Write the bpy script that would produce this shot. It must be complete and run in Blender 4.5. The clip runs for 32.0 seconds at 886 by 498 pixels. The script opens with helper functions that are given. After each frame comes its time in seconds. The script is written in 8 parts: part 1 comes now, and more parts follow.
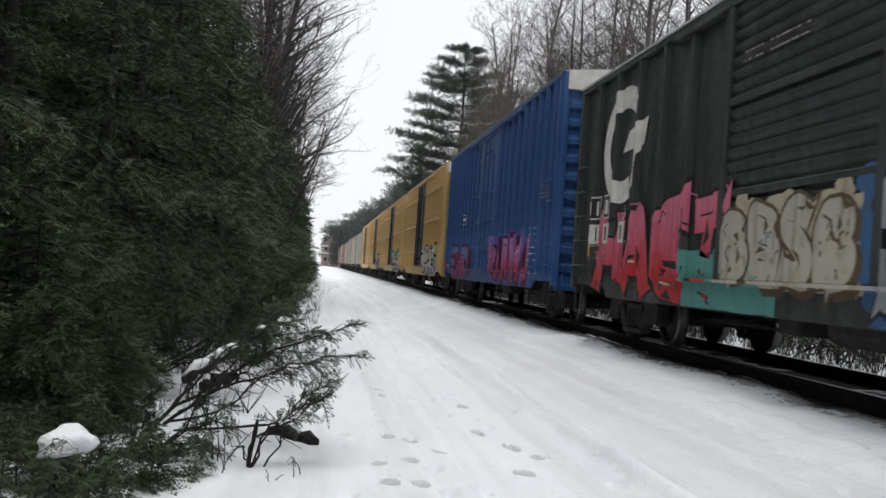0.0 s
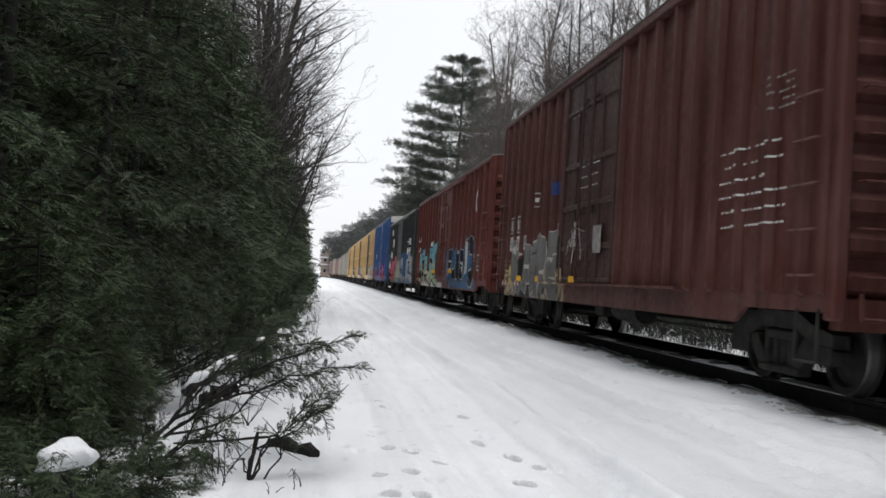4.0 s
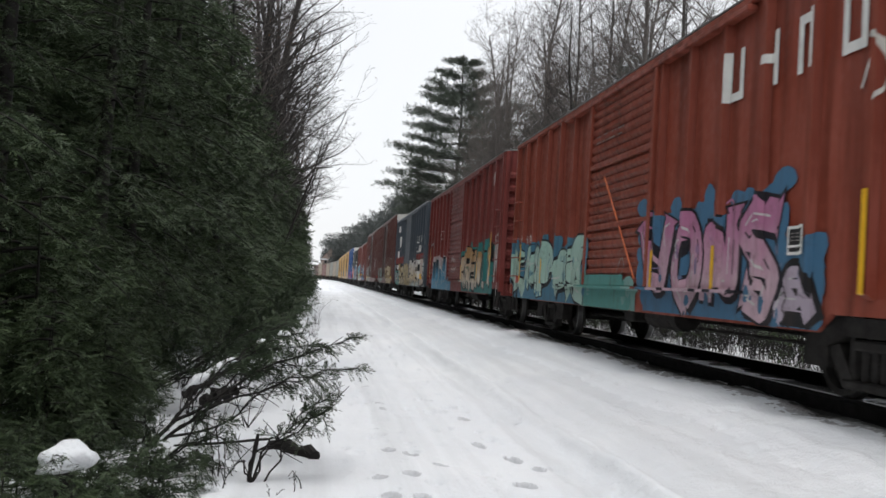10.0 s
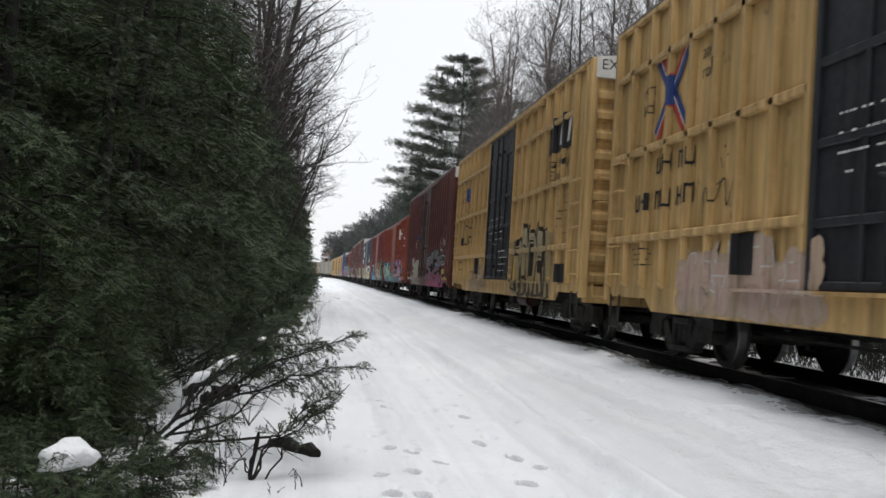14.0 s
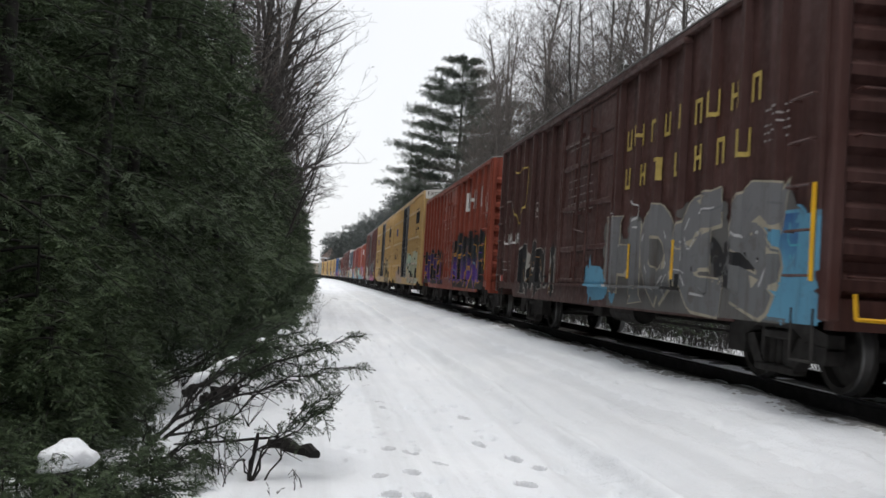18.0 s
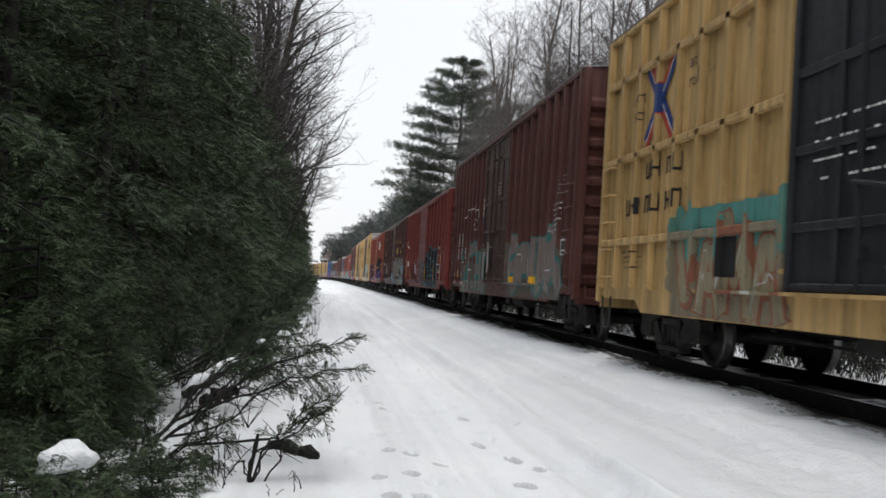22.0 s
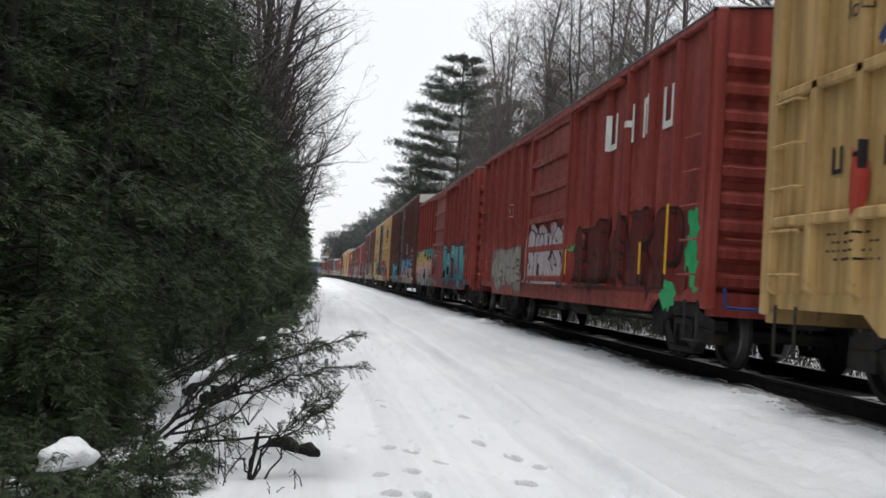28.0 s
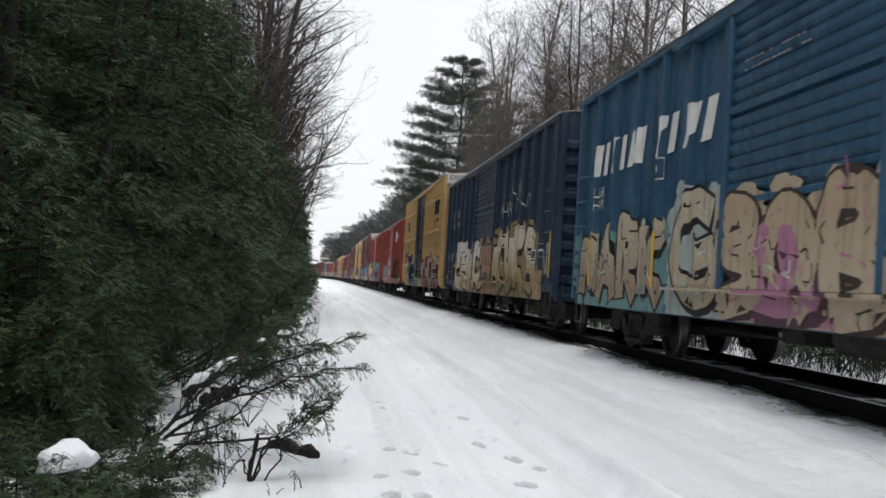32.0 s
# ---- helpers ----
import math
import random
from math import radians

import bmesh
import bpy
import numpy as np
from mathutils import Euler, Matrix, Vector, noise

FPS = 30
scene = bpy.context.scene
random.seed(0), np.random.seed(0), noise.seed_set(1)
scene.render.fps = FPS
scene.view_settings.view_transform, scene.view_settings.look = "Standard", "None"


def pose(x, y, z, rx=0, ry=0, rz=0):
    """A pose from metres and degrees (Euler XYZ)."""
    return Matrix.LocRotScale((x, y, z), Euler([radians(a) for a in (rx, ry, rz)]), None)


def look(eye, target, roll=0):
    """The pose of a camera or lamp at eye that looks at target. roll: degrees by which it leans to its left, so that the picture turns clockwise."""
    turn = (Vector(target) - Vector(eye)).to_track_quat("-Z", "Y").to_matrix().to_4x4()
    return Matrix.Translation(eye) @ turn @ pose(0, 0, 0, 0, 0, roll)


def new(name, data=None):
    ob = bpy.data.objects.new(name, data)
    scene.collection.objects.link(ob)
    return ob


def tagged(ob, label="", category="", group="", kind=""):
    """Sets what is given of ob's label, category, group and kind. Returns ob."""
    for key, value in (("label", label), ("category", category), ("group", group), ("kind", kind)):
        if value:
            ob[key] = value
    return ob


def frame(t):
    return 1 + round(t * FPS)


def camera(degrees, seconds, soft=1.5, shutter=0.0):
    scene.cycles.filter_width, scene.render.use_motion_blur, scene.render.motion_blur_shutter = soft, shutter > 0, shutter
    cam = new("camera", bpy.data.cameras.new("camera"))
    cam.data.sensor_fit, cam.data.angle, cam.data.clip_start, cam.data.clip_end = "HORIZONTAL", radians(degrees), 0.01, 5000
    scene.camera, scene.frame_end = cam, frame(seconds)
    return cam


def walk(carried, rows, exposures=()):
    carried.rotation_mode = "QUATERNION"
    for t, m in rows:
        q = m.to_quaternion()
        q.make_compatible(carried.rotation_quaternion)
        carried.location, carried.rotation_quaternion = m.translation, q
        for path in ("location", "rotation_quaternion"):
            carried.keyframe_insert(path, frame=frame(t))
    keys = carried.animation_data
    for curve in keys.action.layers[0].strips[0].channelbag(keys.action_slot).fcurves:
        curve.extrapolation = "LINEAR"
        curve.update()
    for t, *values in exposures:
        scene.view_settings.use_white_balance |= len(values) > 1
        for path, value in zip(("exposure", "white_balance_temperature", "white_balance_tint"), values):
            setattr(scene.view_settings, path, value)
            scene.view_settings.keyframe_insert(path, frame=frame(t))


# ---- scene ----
EYE = Vector((0.0, 0.0, 0.89))          # height over the rail's top


def aim(turn, tilt, lean):
    """Camera pose: degrees to the right of the track's direction, upwards, and of lean."""
    a, b = radians(turn), radians(tilt)
    return look(EYE, EYE + Vector((math.sin(a) * math.cos(b), math.cos(a) * math.cos(b), math.sin(b))), lean)


cam = camera(49.8, 32.0, soft=1.6, shutter=0.15)
walk(cam, [
    (0, aim(7.34, 1.30, 3.99)), (1, aim(7.36, 1.24, 3.94)), (2, aim(7.35, 1.34, 3.92)),
    (2.5, aim(7.34, 1.41, 3.89)), (3, aim(7.33, 1.57, 3.79)), (3.5, aim(7.35, 1.93, 3.63)),
    (5.5, aim(7.33, 1.93, 3.49)), (6, aim(7.33, 1.89, 3.49)), (7, aim(7.33, 1.90, 3.50)),
    (8, aim(7.33, 1.95, 3.52)), (9, aim(7.33, 1.99, 3.50)), (10, aim(7.33, 2.04, 3.49)),
    (11, aim(7.33, 2.04, 3.50)), (11.5, aim(7.33, 2.00, 3.49)), (12, aim(7.33, 1.93, 3.48)),
    (12.5, aim(7.31, 1.85, 3.48)), (13, aim(7.29, 1.81, 3.50)), (13.5, aim(7.29, 1.85, 3.51)),
    (14, aim(7.29, 1.92, 3.51)), (14.5, aim(7.32, 1.94, 3.47)), (16.5, aim(7.32, 1.99, 3.49)),
    (17, aim(7.33, 1.97, 3.51)), (18, aim(7.33, 1.97, 3.50)), (19, aim(7.33, 2.03, 3.52)),
    (20, aim(7.33, 2.05, 3.51)), (21, aim(7.33, 2.05, 3.51)), (22, aim(7.33, 2.05, 3.53)),
    (23, aim(7.33, 2.06, 3.52)), (24, aim(7.33, 2.07, 3.53)), (25, aim(7.33, 2.04, 3.50)),
    (25.5, aim(7.33, 2.02, 3.48)), (27.5, aim(7.31, 1.95, 3.53)), (28, aim(7.32, 1.91, 3.52)),
    (29, aim(7.29, 1.91, 3.53)), (30, aim(7.29, 1.96, 3.49)), (31, aim(7.31, 1.99, 3.53)),
    (32, aim(7.33, 2.00, 3.51)),
])

# ---- overcast daylight ----
world = bpy.data.worlds.new("overcast_sky")
scene.world = world
world.use_nodes = True
wn, wl = world.node_tree.nodes, world.node_tree.links
wn.clear()
w_out = wn.new("ShaderNodeOutputWorld")
w_sky = wn.new("ShaderNodeTexSky")
w_sky.sky_type, w_sky.sun_disc = "NISHITA", False
w_sky.sun_elevation, w_sky.sun_rotation = radians(80), radians(150)
w_sky.dust_density, w_sky.air_density = 4.0, 1.0
w_bg_a = wn.new("ShaderNodeBackground")
w_bg_a.inputs["Strength"].default_value = 0.02
wl.new(w_sky.outputs[0], w_bg_a.inputs["Color"])
w_bg_b = wn.new("ShaderNodeBackground")          # the cloud deck
w_co = wn.new("ShaderNodeTexCoord")
w_no = wn.new("ShaderNodeTexNoise")
w_no.inputs["Scale"].default_value, w_no.inputs["Detail"].default_value = 1.6, 4.0
w_rp = wn.new("ShaderNodeValToRGB")
w_rp.color_ramp.elements[0].position, w_rp.color_ramp.elements[1].position = 0.3, 0.7
w_rp.color_ramp.elements[0].color = (0.82, 0.835, 0.86, 1)
w_rp.color_ramp.elements[1].color = (0.91, 0.92, 0.94, 1)
wl.new(w_co.outputs["Generated"], w_no.inputs["Vector"])
wl.new(w_no.outputs["Fac"], w_rp.inputs["Fac"])
wl.new(w_rp.outputs["Color"], w_bg_b.inputs["Color"])
w_bg_b.inputs["Strength"].default_value = 0.93
w_add = wn.new("ShaderNodeAddShader")
wl.new(w_bg_a.outputs[0], w_add.inputs[0])
wl.new(w_bg_b.outputs[0], w_add.inputs[1])
wl.new(w_add.outputs[0], w_out.inputs["Surface"])

sun_data = bpy.data.lights.new("sun", "SUN")
sun_data.energy, sun_data.angle, sun_data.color = 1.35, radians(50), (1.0, 0.98, 0.95)
sun = new("sun", sun_data)
sun.matrix_world = look((-5, -5, 60), (0, 6, 0))
scene.view_settings.exposure = 0.14


# ---- materials ----
def linear(r, g, b):
    return (r, g, b, 1.0)


def material(name, rough=0.6, metal=0.0):
    m = bpy.data.materials.new(name)
    m.use_nodes = True
    b = m.node_tree.nodes["Principled BSDF"]
    b.inputs["Roughness"].default_value, b.inputs["Metallic"].default_value = rough, metal
    return m, m.node_tree.nodes, m.node_tree.links, b


def noise_tex(nodes, links, scale, detail=4.0, stretch=None, space="Object", rough=0.55):
    co, no = nodes.new("ShaderNodeTexCoord"), nodes.new("ShaderNodeTexNoise")
    no.inputs["Scale"].default_value, no.inputs["Detail"].default_value, no.inputs["Roughness"].default_value = scale, detail, rough
    if stretch:
        mp = nodes.new("ShaderNodeMapping")
        mp.inputs["Scale"].default_value = stretch
        links.new(co.outputs[space], mp.inputs["Vector"])
        links.new(mp.outputs[0], no.inputs["Vector"])
    else:
        links.new(co.outputs[space], no.inputs["Vector"])
    return no.outputs["Fac"]


def ramp(nodes, links, fac, lo, hi, c0, c1):
    r = nodes.new("ShaderNodeValToRGB")
    e = r.color_ramp.elements
    e[0].position, e[1].position, e[0].color, e[1].color = lo, hi, c0, c1
    links.new(fac, r.inputs["Fac"])
    return r.outputs["Color"]


def mixed(nodes, links, fac, a, b, mode="MIX"):
    m = nodes.new("ShaderNodeMix")
    m.data_type, m.blend_type = "RGBA", mode
    for sock, v in ((m.inputs[0], fac), (m.inputs[6], a), (m.inputs[7], b)):
        if isinstance(v, (float, int)):
            sock.default_value = v
        elif isinstance(v, tuple):
            sock.default_value = v
        else:
            links.new(v, sock)
    return m.outputs[2]


def bumped(nodes, links, bsdf, fac, strength, distance=0.01):
    b = nodes.new("ShaderNodeBump")
    b.inputs["Strength"].default_value, b.inputs["Distance"].default_value = strength, distance
    links.new(fac, b.inputs["Height"])
    links.new(b.outputs[0], bsdf.inputs["Normal"])


def paint(name, col, rust=0.5, rough=0.55, chalk=0.25, dirt=1.0):
    """Weathered car paint: faded patches, run-down streaks, rust scabs."""
    m, n, l, b = material(name, rough)
    big = noise_tex(n, l, 0.7, 5)
    streak = noise_tex(n, l, 1.0, 6, (5.0, 5.0, 0.35))
    fine = noise_tex(n, l, 9.0, 8)
    scab = noise_tex(n, l, 3.3, 9, (1, 1, 0.7), rough=0.7)
    light = tuple(min(1, c * 1.25 + 0.035 * chalk * 4) for c in col) + (1,)
    dark = tuple(c * 0.5 for c in col) + (1,)
    c = mixed(n, l, ramp(n, l, big, 0.3, 0.72, (0, 0, 0, 1), (1, 1, 1, 1)), linear(*col), light)
    c = mixed(n, l, ramp(n, l, streak, 0.50 - 0.06 * dirt, 0.72 - 0.05 * dirt, (0, 0, 0, 1), (0.8, 0.8, 0.8, 1)), c, dark)
    c = mixed(n, l, ramp(n, l, fine, 0.55, 0.8, (0, 0, 0, 1), (0.35, 0.35, 0.35, 1)), c, light)
    c = mixed(n, l, ramp(n, l, scab, 0.72 - 0.12 * rust, 0.80 - 0.1 * rust, (0, 0, 0, 1), (0.85, 0.85, 0.85, 1)), c, (0.075, 0.028, 0.014, 1))
    l.new(c, b.inputs["Base Color"])
    l.new(ramp(n, l, fine, 0.3, 0.8, (rough - 0.12,) * 3 + (1,), (rough + 0.2,) * 3 + (1,)), b.inputs["Roughness"])
    b.inputs["Specular IOR Level"].default_value = 0.22
    bumped(n, l, b, fine, 0.25, 0.006)
    return m


def plain(name, col, rough=0.6, metal=0.0, vary=0.25, scale=6.0, bump=0.1, gloss=0.3):
    m, n, l, b = material(name, rough, metal)
    b.inputs["Specular IOR Level"].default_value = gloss
    f = noise_tex(n, l, scale, 6)
    g = noise_tex(n, l, scale * 0.13, 3)
    c = ramp(n, l, f, 0.3, 0.7, tuple(x * (1 - vary) for x in col) + (1,), tuple(min(1, x * (1 + vary)) for x in col) + (1,))
    c = mixed(n, l, ramp(n, l, g, 0.35, 0.7, (0, 0, 0, 1), (vary, vary, vary, 1)), c, tuple(x * 0.5 for x in col) + (1,))
    l.new(c, b.inputs["Base Color"])
    bumped(n, l, b, f, bump, 0.01)
    return m


def spray(name, low, high, z0, z1, wear=0.5, mid=None):
    """Spray paint that fades from one colour to another up the wall, scuffed."""
    low, high = (tuple(0.80 * c for c in q) for q in (low, high))
    m, n, l, b = material(name, 0.7)
    b.inputs["Specular IOR Level"].default_value = 0.25
    co, sp, mr = n.new("ShaderNodeTexCoord"), n.new("ShaderNodeSeparateXYZ"), n.new("ShaderNodeMapRange")
    l.new(co.outputs["Object"], sp.inputs[0])
    l.new(sp.outputs["Z"], mr.inputs["Value"])
    mr.inputs["From Min"].default_value, mr.inputs["From Max"].default_value = z0, z1
    no = noise_tex(n, l, 2.2, 5)
    ad = n.new("ShaderNodeMath")
    ad.operation = "MULTIPLY_ADD"
    l.new(no, ad.inputs[0])
    ad.inputs[1].default_value = 0.9
    sb = n.new("ShaderNodeMath")
    sb.operation = "SUBTRACT"
    l.new(mr.outputs[0], sb.inputs[0])
    sb.inputs[1].default_value = 0.45
    l.new(sb.outputs[0], ad.inputs[2])
    c = ramp(n, l, ad.outputs[0], 0.25, 0.75, linear(*low), linear(*high))
    if mid:
        e = c.node.color_ramp.elements.new(0.5)
        e.color = linear(*mid)
    st = noise_tex(n, l, 1.0, 7, (7, 7, 0.6), rough=0.7)
    c = mixed(n, l, ramp(n, l, st, 0.52, 0.72, (0, 0, 0, 1), (wear * 1.2,) * 3 + (1,)), c, (0.06, 0.045, 0.035, 1))
    sp2 = noise_tex(n, l, 6.0, 9, rough=0.75)
    c = mixed(n, l, ramp(n, l, sp2, 0.54, 0.70, (0, 0, 0, 1), (0.48, 0.48, 0.48, 1)), c, (0.07, 0.045, 0.03, 1))
    l.new(c, b.inputs["Base Color"])
    return m


def snow_material(name="snow", k=1.0):
    m, n, l, b = material(name, 0.65)
    a, f, g = noise_tex(n, l, 0.35, 5), noise_tex(n, l, 7.0, 9, rough=0.65), noise_tex(n, l, 24.0, 5)
    c = ramp(n, l, a, 0.3, 0.72, (0.74 * k, 0.77 * k, 0.81 * k, 1), (0.86 * k, 0.88 * k, 0.90 * k, 1))
    c = mixed(n, l, ramp(n, l, f, 0.60, 0.86, (0, 0, 0, 1), (0.35, 0.35, 0.35, 1)), c, (0.60, 0.61, 0.62, 1))
    spk = noise_tex(n, l, 23.0, 5, rough=0.75)
    c = mixed(n, l, ramp(n, l, spk, 0.73, 0.79, (0, 0, 0, 1), (0.55, 0.55, 0.55, 1)), c, (0.25, 0.22, 0.19, 1))
    lane = noise_tex(n, l, 1.0, 6, (2.6, 0.07, 1.0), rough=0.6)
    c = mixed(n, l, ramp(n, l, lane, 0.48, 0.66, (0, 0, 0, 1), (0.55, 0.55, 0.55, 1)), c, (0.62, 0.64, 0.66, 1))
    l.new(c, b.inputs["Base Color"])
    b.inputs["Subsurface Weight"].default_value = 0.0
    ad = n.new("ShaderNodeMath")
    ad.operation = "MULTIPLY_ADD"
    l.new(g, ad.inputs[0])
    ad.inputs[1].default_value = 0.45
    l.new(f, ad.inputs[2])
    bumped(n, l, b, ad.outputs[0], 0.75, 0.05)
    return m


def leaf_material(name, c0, c1, rough=0.6):
    m, n, l, b = material(name, rough)
    gi = n.new("ShaderNodeNewGeometry")
    c = ramp(n, l, gi.outputs["Random Per Island"], 0.0, 1.0, linear(*c0), linear(*c1))
    big = noise_tex(n, l, 0.9, 3)
    c = mixed(n, l, ramp(n, l, big, 0.35, 0.7, (0, 0, 0, 1), (0.6, 0.6, 0.6, 1)), c, tuple(x * 0.55 for x in c0) + (1,))
    l.new(c, b.inputs["Base Color"])
    b.inputs["Specular IOR Level"].default_value = 0.3
    return m


SNOW = snow_material()
PACKED = snow_material("packed_snow", 0.92)
# these two hold both track dirt and the painted shadow beside the train
CINDERSHADE = plain("cinder_shade_snow", (0.44, 0.44, 0.44), 0.8, 0, 0.5, 40, 0.5)
SOOTSHADE = plain("sooty_cinder_shade", (0.13, 0.125, 0.12), 0.9, 0, 0.6, 30, 0.6)
PRINTSHADE = plain("shaded_trodden_snow", (0.59, 0.605, 0.63), 0.65, 0, 0.15, 30, 0.4)
STEEL = plain("dark_steel", (0.035, 0.032, 0.030), 0.6, 0.2, 0.35)
GRIME = plain("grimy_underframe", (0.047, 0.044, 0.042), 0.9, 0.0, 0.4, gloss=0.08)
RUSTY = plain("dark_rail_side", (0.020, 0.019, 0.019), 0.9, 0.0, 0.4, gloss=0.1)
EDGESHEEN = plain("painted_edge_sheen", (0.40, 0.41, 0.42), 0.5, 0.3, 0.35)
POLISH = plain("polished_rail_head", (0.42, 0.42, 0.43), 0.3, 0.9, 0.15)
TREAD = plain("worn_wheel_rim", (0.19, 0.187, 0.184), 0.42, 0.75, 0.2)
BARK = plain("grey_bark", (0.042, 0.038, 0.035), 0.9, 0, 0.4, 18, 0.6)
# bark paled beyond its own tone to put haze into the twigs
HAZEBARK = plain("hazed_grey_bark", (0.115, 0.102, 0.094), 0.9, 0, 0.4, 14, 0.5)
PALEBARK = plain("brown_grey_bark", (0.054, 0.049, 0.045), 0.9, 0, 0.4, 14, 0.5)
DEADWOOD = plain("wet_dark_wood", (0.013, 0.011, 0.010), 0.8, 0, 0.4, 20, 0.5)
HEMLOCK = leaf_material("hemlock_needles", (0.026, 0.046, 0.021), (0.068, 0.098, 0.040))
# needle green lightened, so the colour carries the haze before the pines
PINE = leaf_material("hazed_pine_needles", (0.046, 0.059, 0.046), (0.085, 0.100, 0.074))
# paler and greyer than the nearer needles: distance haze mixed into the colour
HAZEPINE = leaf_material("hazed_distant_needles", (0.060, 0.070, 0.066), (0.090, 0.100, 0.092))
DRYLEAF = leaf_material("dry_oak_leaves", (0.10, 0.050, 0.022), (0.20, 0.10, 0.045))
WHITE = plain("chalky_white_paint", (0.66, 0.66, 0.63), 0.6, 0, 0.12)
FAINT = plain("worn_white_stencil", (0.27, 0.25, 0.24), 0.7, 0, 0.4)
PALEGREY = plain("dirty_white_panel", (0.55, 0.54, 0.50), 0.6, 0, 0.15)
BLACKP = paint("black_door_paint", (0.016, 0.017, 0.020), 0.15, 0.5, 0.05)
BLACKM = plain("black_marking", (0.015, 0.015, 0.016), 0.6, 0, 0.2)
TAPE = plain("yellow_reflective_tape", (0.75, 0.42, 0.02), 0.4, 0, 0.12)
FADERED = plain("faded_red_stripe", (0.20, 0.045, 0.04), 0.6, 0, 0.3)
REDM = plain("red_marking", (0.36, 0.05, 0.035), 0.5, 0, 0.2)
BLUEM = plain("blue_marking", (0.020, 0.045, 0.16), 0.5, 0, 0.2)
OCHREM = plain("ochre_lettering", (0.48, 0.36, 0.10), 0.6, 0, 0.2)
ORANGEM = plain("orange_stripe", (0.75, 0.18, 0.07), 0.5, 0, 0.2)
LILACM = plain("pinkish_white_spray", (0.60, 0.45, 0.46), 0.5, 0, 0.15)
GREENM = plain("green_spray", (0.03, 0.36, 0.13), 0.5, 0, 0.15)


# ---- geometry helpers ----
class Geo:
    """Vertices and faces of one mesh, with a material number for each face."""

    def __init__(self):
        self.v, self.f, self.m = [], [], []

    def add(self, verts, faces, mat=0):
        n = len(self.v)
        self.v += [tuple(p) for p in verts]
        self.f += [tuple(i + n for i in q) for q in faces]
        self.m += [mat] * len(faces)
        return self

    def box(self, x0, x1, y0, y1, z0, z1, mat=0):
        return self.add([(x, y, z) for z in (z0, z1) for x, y in ((x0, y0), (x1, y0), (x1, y1), (x0, y1))],
                        [(3, 2, 1, 0), (4, 5, 6, 7), (0, 1, 5, 4), (1, 2, 6, 5), (2, 3, 7, 6), (3, 0, 4, 7)], mat)

    def soft_box(self, x0, x1, y0, y1, z0, z1, c=0.02, mat=0):
        """A box with chamfered edges."""
        vs, fs = [], []
        for sx in (0, 1):
            for sy in (0, 1):
                for sz in (0, 1):
                    p = [(x0, x1)[sx], (y0, y1)[sy], (z0, z1)[sz]]
                    for a in range(3):
                        q = list(p)
                        for b in range(3):
                            if b != a:
                                q[b] += c if (sx, sy, sz)[b] == 0 else -c
                        vs.append(q)
        bm = bmesh.new()
        for q in vs:
            bm.verts.new(q)
        bmesh.ops.convex_hull(bm, input=bm.verts[:])
        bm.verts.index_update()
        self.add([p.co for p in bm.verts], [[p.index for p in f.verts] for f in bm.faces], mat)
        bm.free()
        return self

    def tube(self, a, b, r0, r1=None, sides=6, mat=0, caps=True):
        a, b = Vector(a), Vector(b)
        r1 = r0 if r1 is None else r1
        d = (b - a).normalized()
        u = d.orthogonal().normalized()
        w = d.cross(u)
        vs = []
        for p, r in ((a, r0), (b, r1)):
            for k in range(sides):
                t = 2 * math.pi * k / sides
                vs.append(p + (u * math.cos(t) + w * math.sin(t)) * r)
        fs = [(k, (k + 1) % sides, sides + (k + 1) % sides, sides + k) for k in range(sides)]
        if caps:
            fs += [tuple(range(sides))[::-1], tuple(range(sides, 2 * sides))]
        return self.add(vs, fs, mat)

    def sweep(self, profile, stations, mat=0, closed=True, caps=True):
        """Rings made by profile(station) joined in a row."""
        rings = [profile(s) for s in stations]
        n = len(rings[0])
        vs = [p for r in rings for p in r]
        fs = []
        for i in range(len(rings) - 1):
            for k in range(n if closed else n - 1):
                j = (k + 1) % n
                fs.append((i * n + k, i * n + j, (i + 1) * n + j, (i + 1) * n + k))
        if caps and closed:
            fs += [tuple(range(n))[::-1], tuple(range(len(vs) - n, len(vs)))]
        return self.add(vs, fs, mat)

    def prism_x(self, outline, x0, x1, mat=0):
        """An outline in (y, z) drawn out along x."""
        n = len(outline)
        vs = [(x0, y, z) for y, z in outline] + [(x1, y, z) for y, z in outline]
        fs = [tuple(range(n)), tuple(range(n, 2 * n))[::-1]] + [(k, n + k, n + (k + 1) % n, (k + 1) % n) for k in range(n)]
        return self.add(vs, fs, mat)

    def mesh(self, name, *mats, smooth=False):
        me = bpy.data.meshes.new(name)
        me.from_pydata(self.v, [], self.f)
        for m in mats:
            me.materials.append(m)
        if len(mats) > 1:
            me.polygons.foreach_set("material_index", self.m)
        if smooth:
            me.polygons.foreach_set("use_smooth", [True] * len(me.polygons))
        me.update()
        return me


def part(name, mesh, parent, label="", mat=None, m=None):
    """Links a mesh as one part of a thing; mat overrides the mesh's first material on this object."""
    ob = new(name, mesh)
    ob.parent = parent
    if mat is not None:
        ob.material_slots[0].link = "OBJECT"
        ob.material_slots[0].material = mat
    if m is not None:
        ob.matrix_basis = m
    if label:
        ob["label"] = label
    return ob


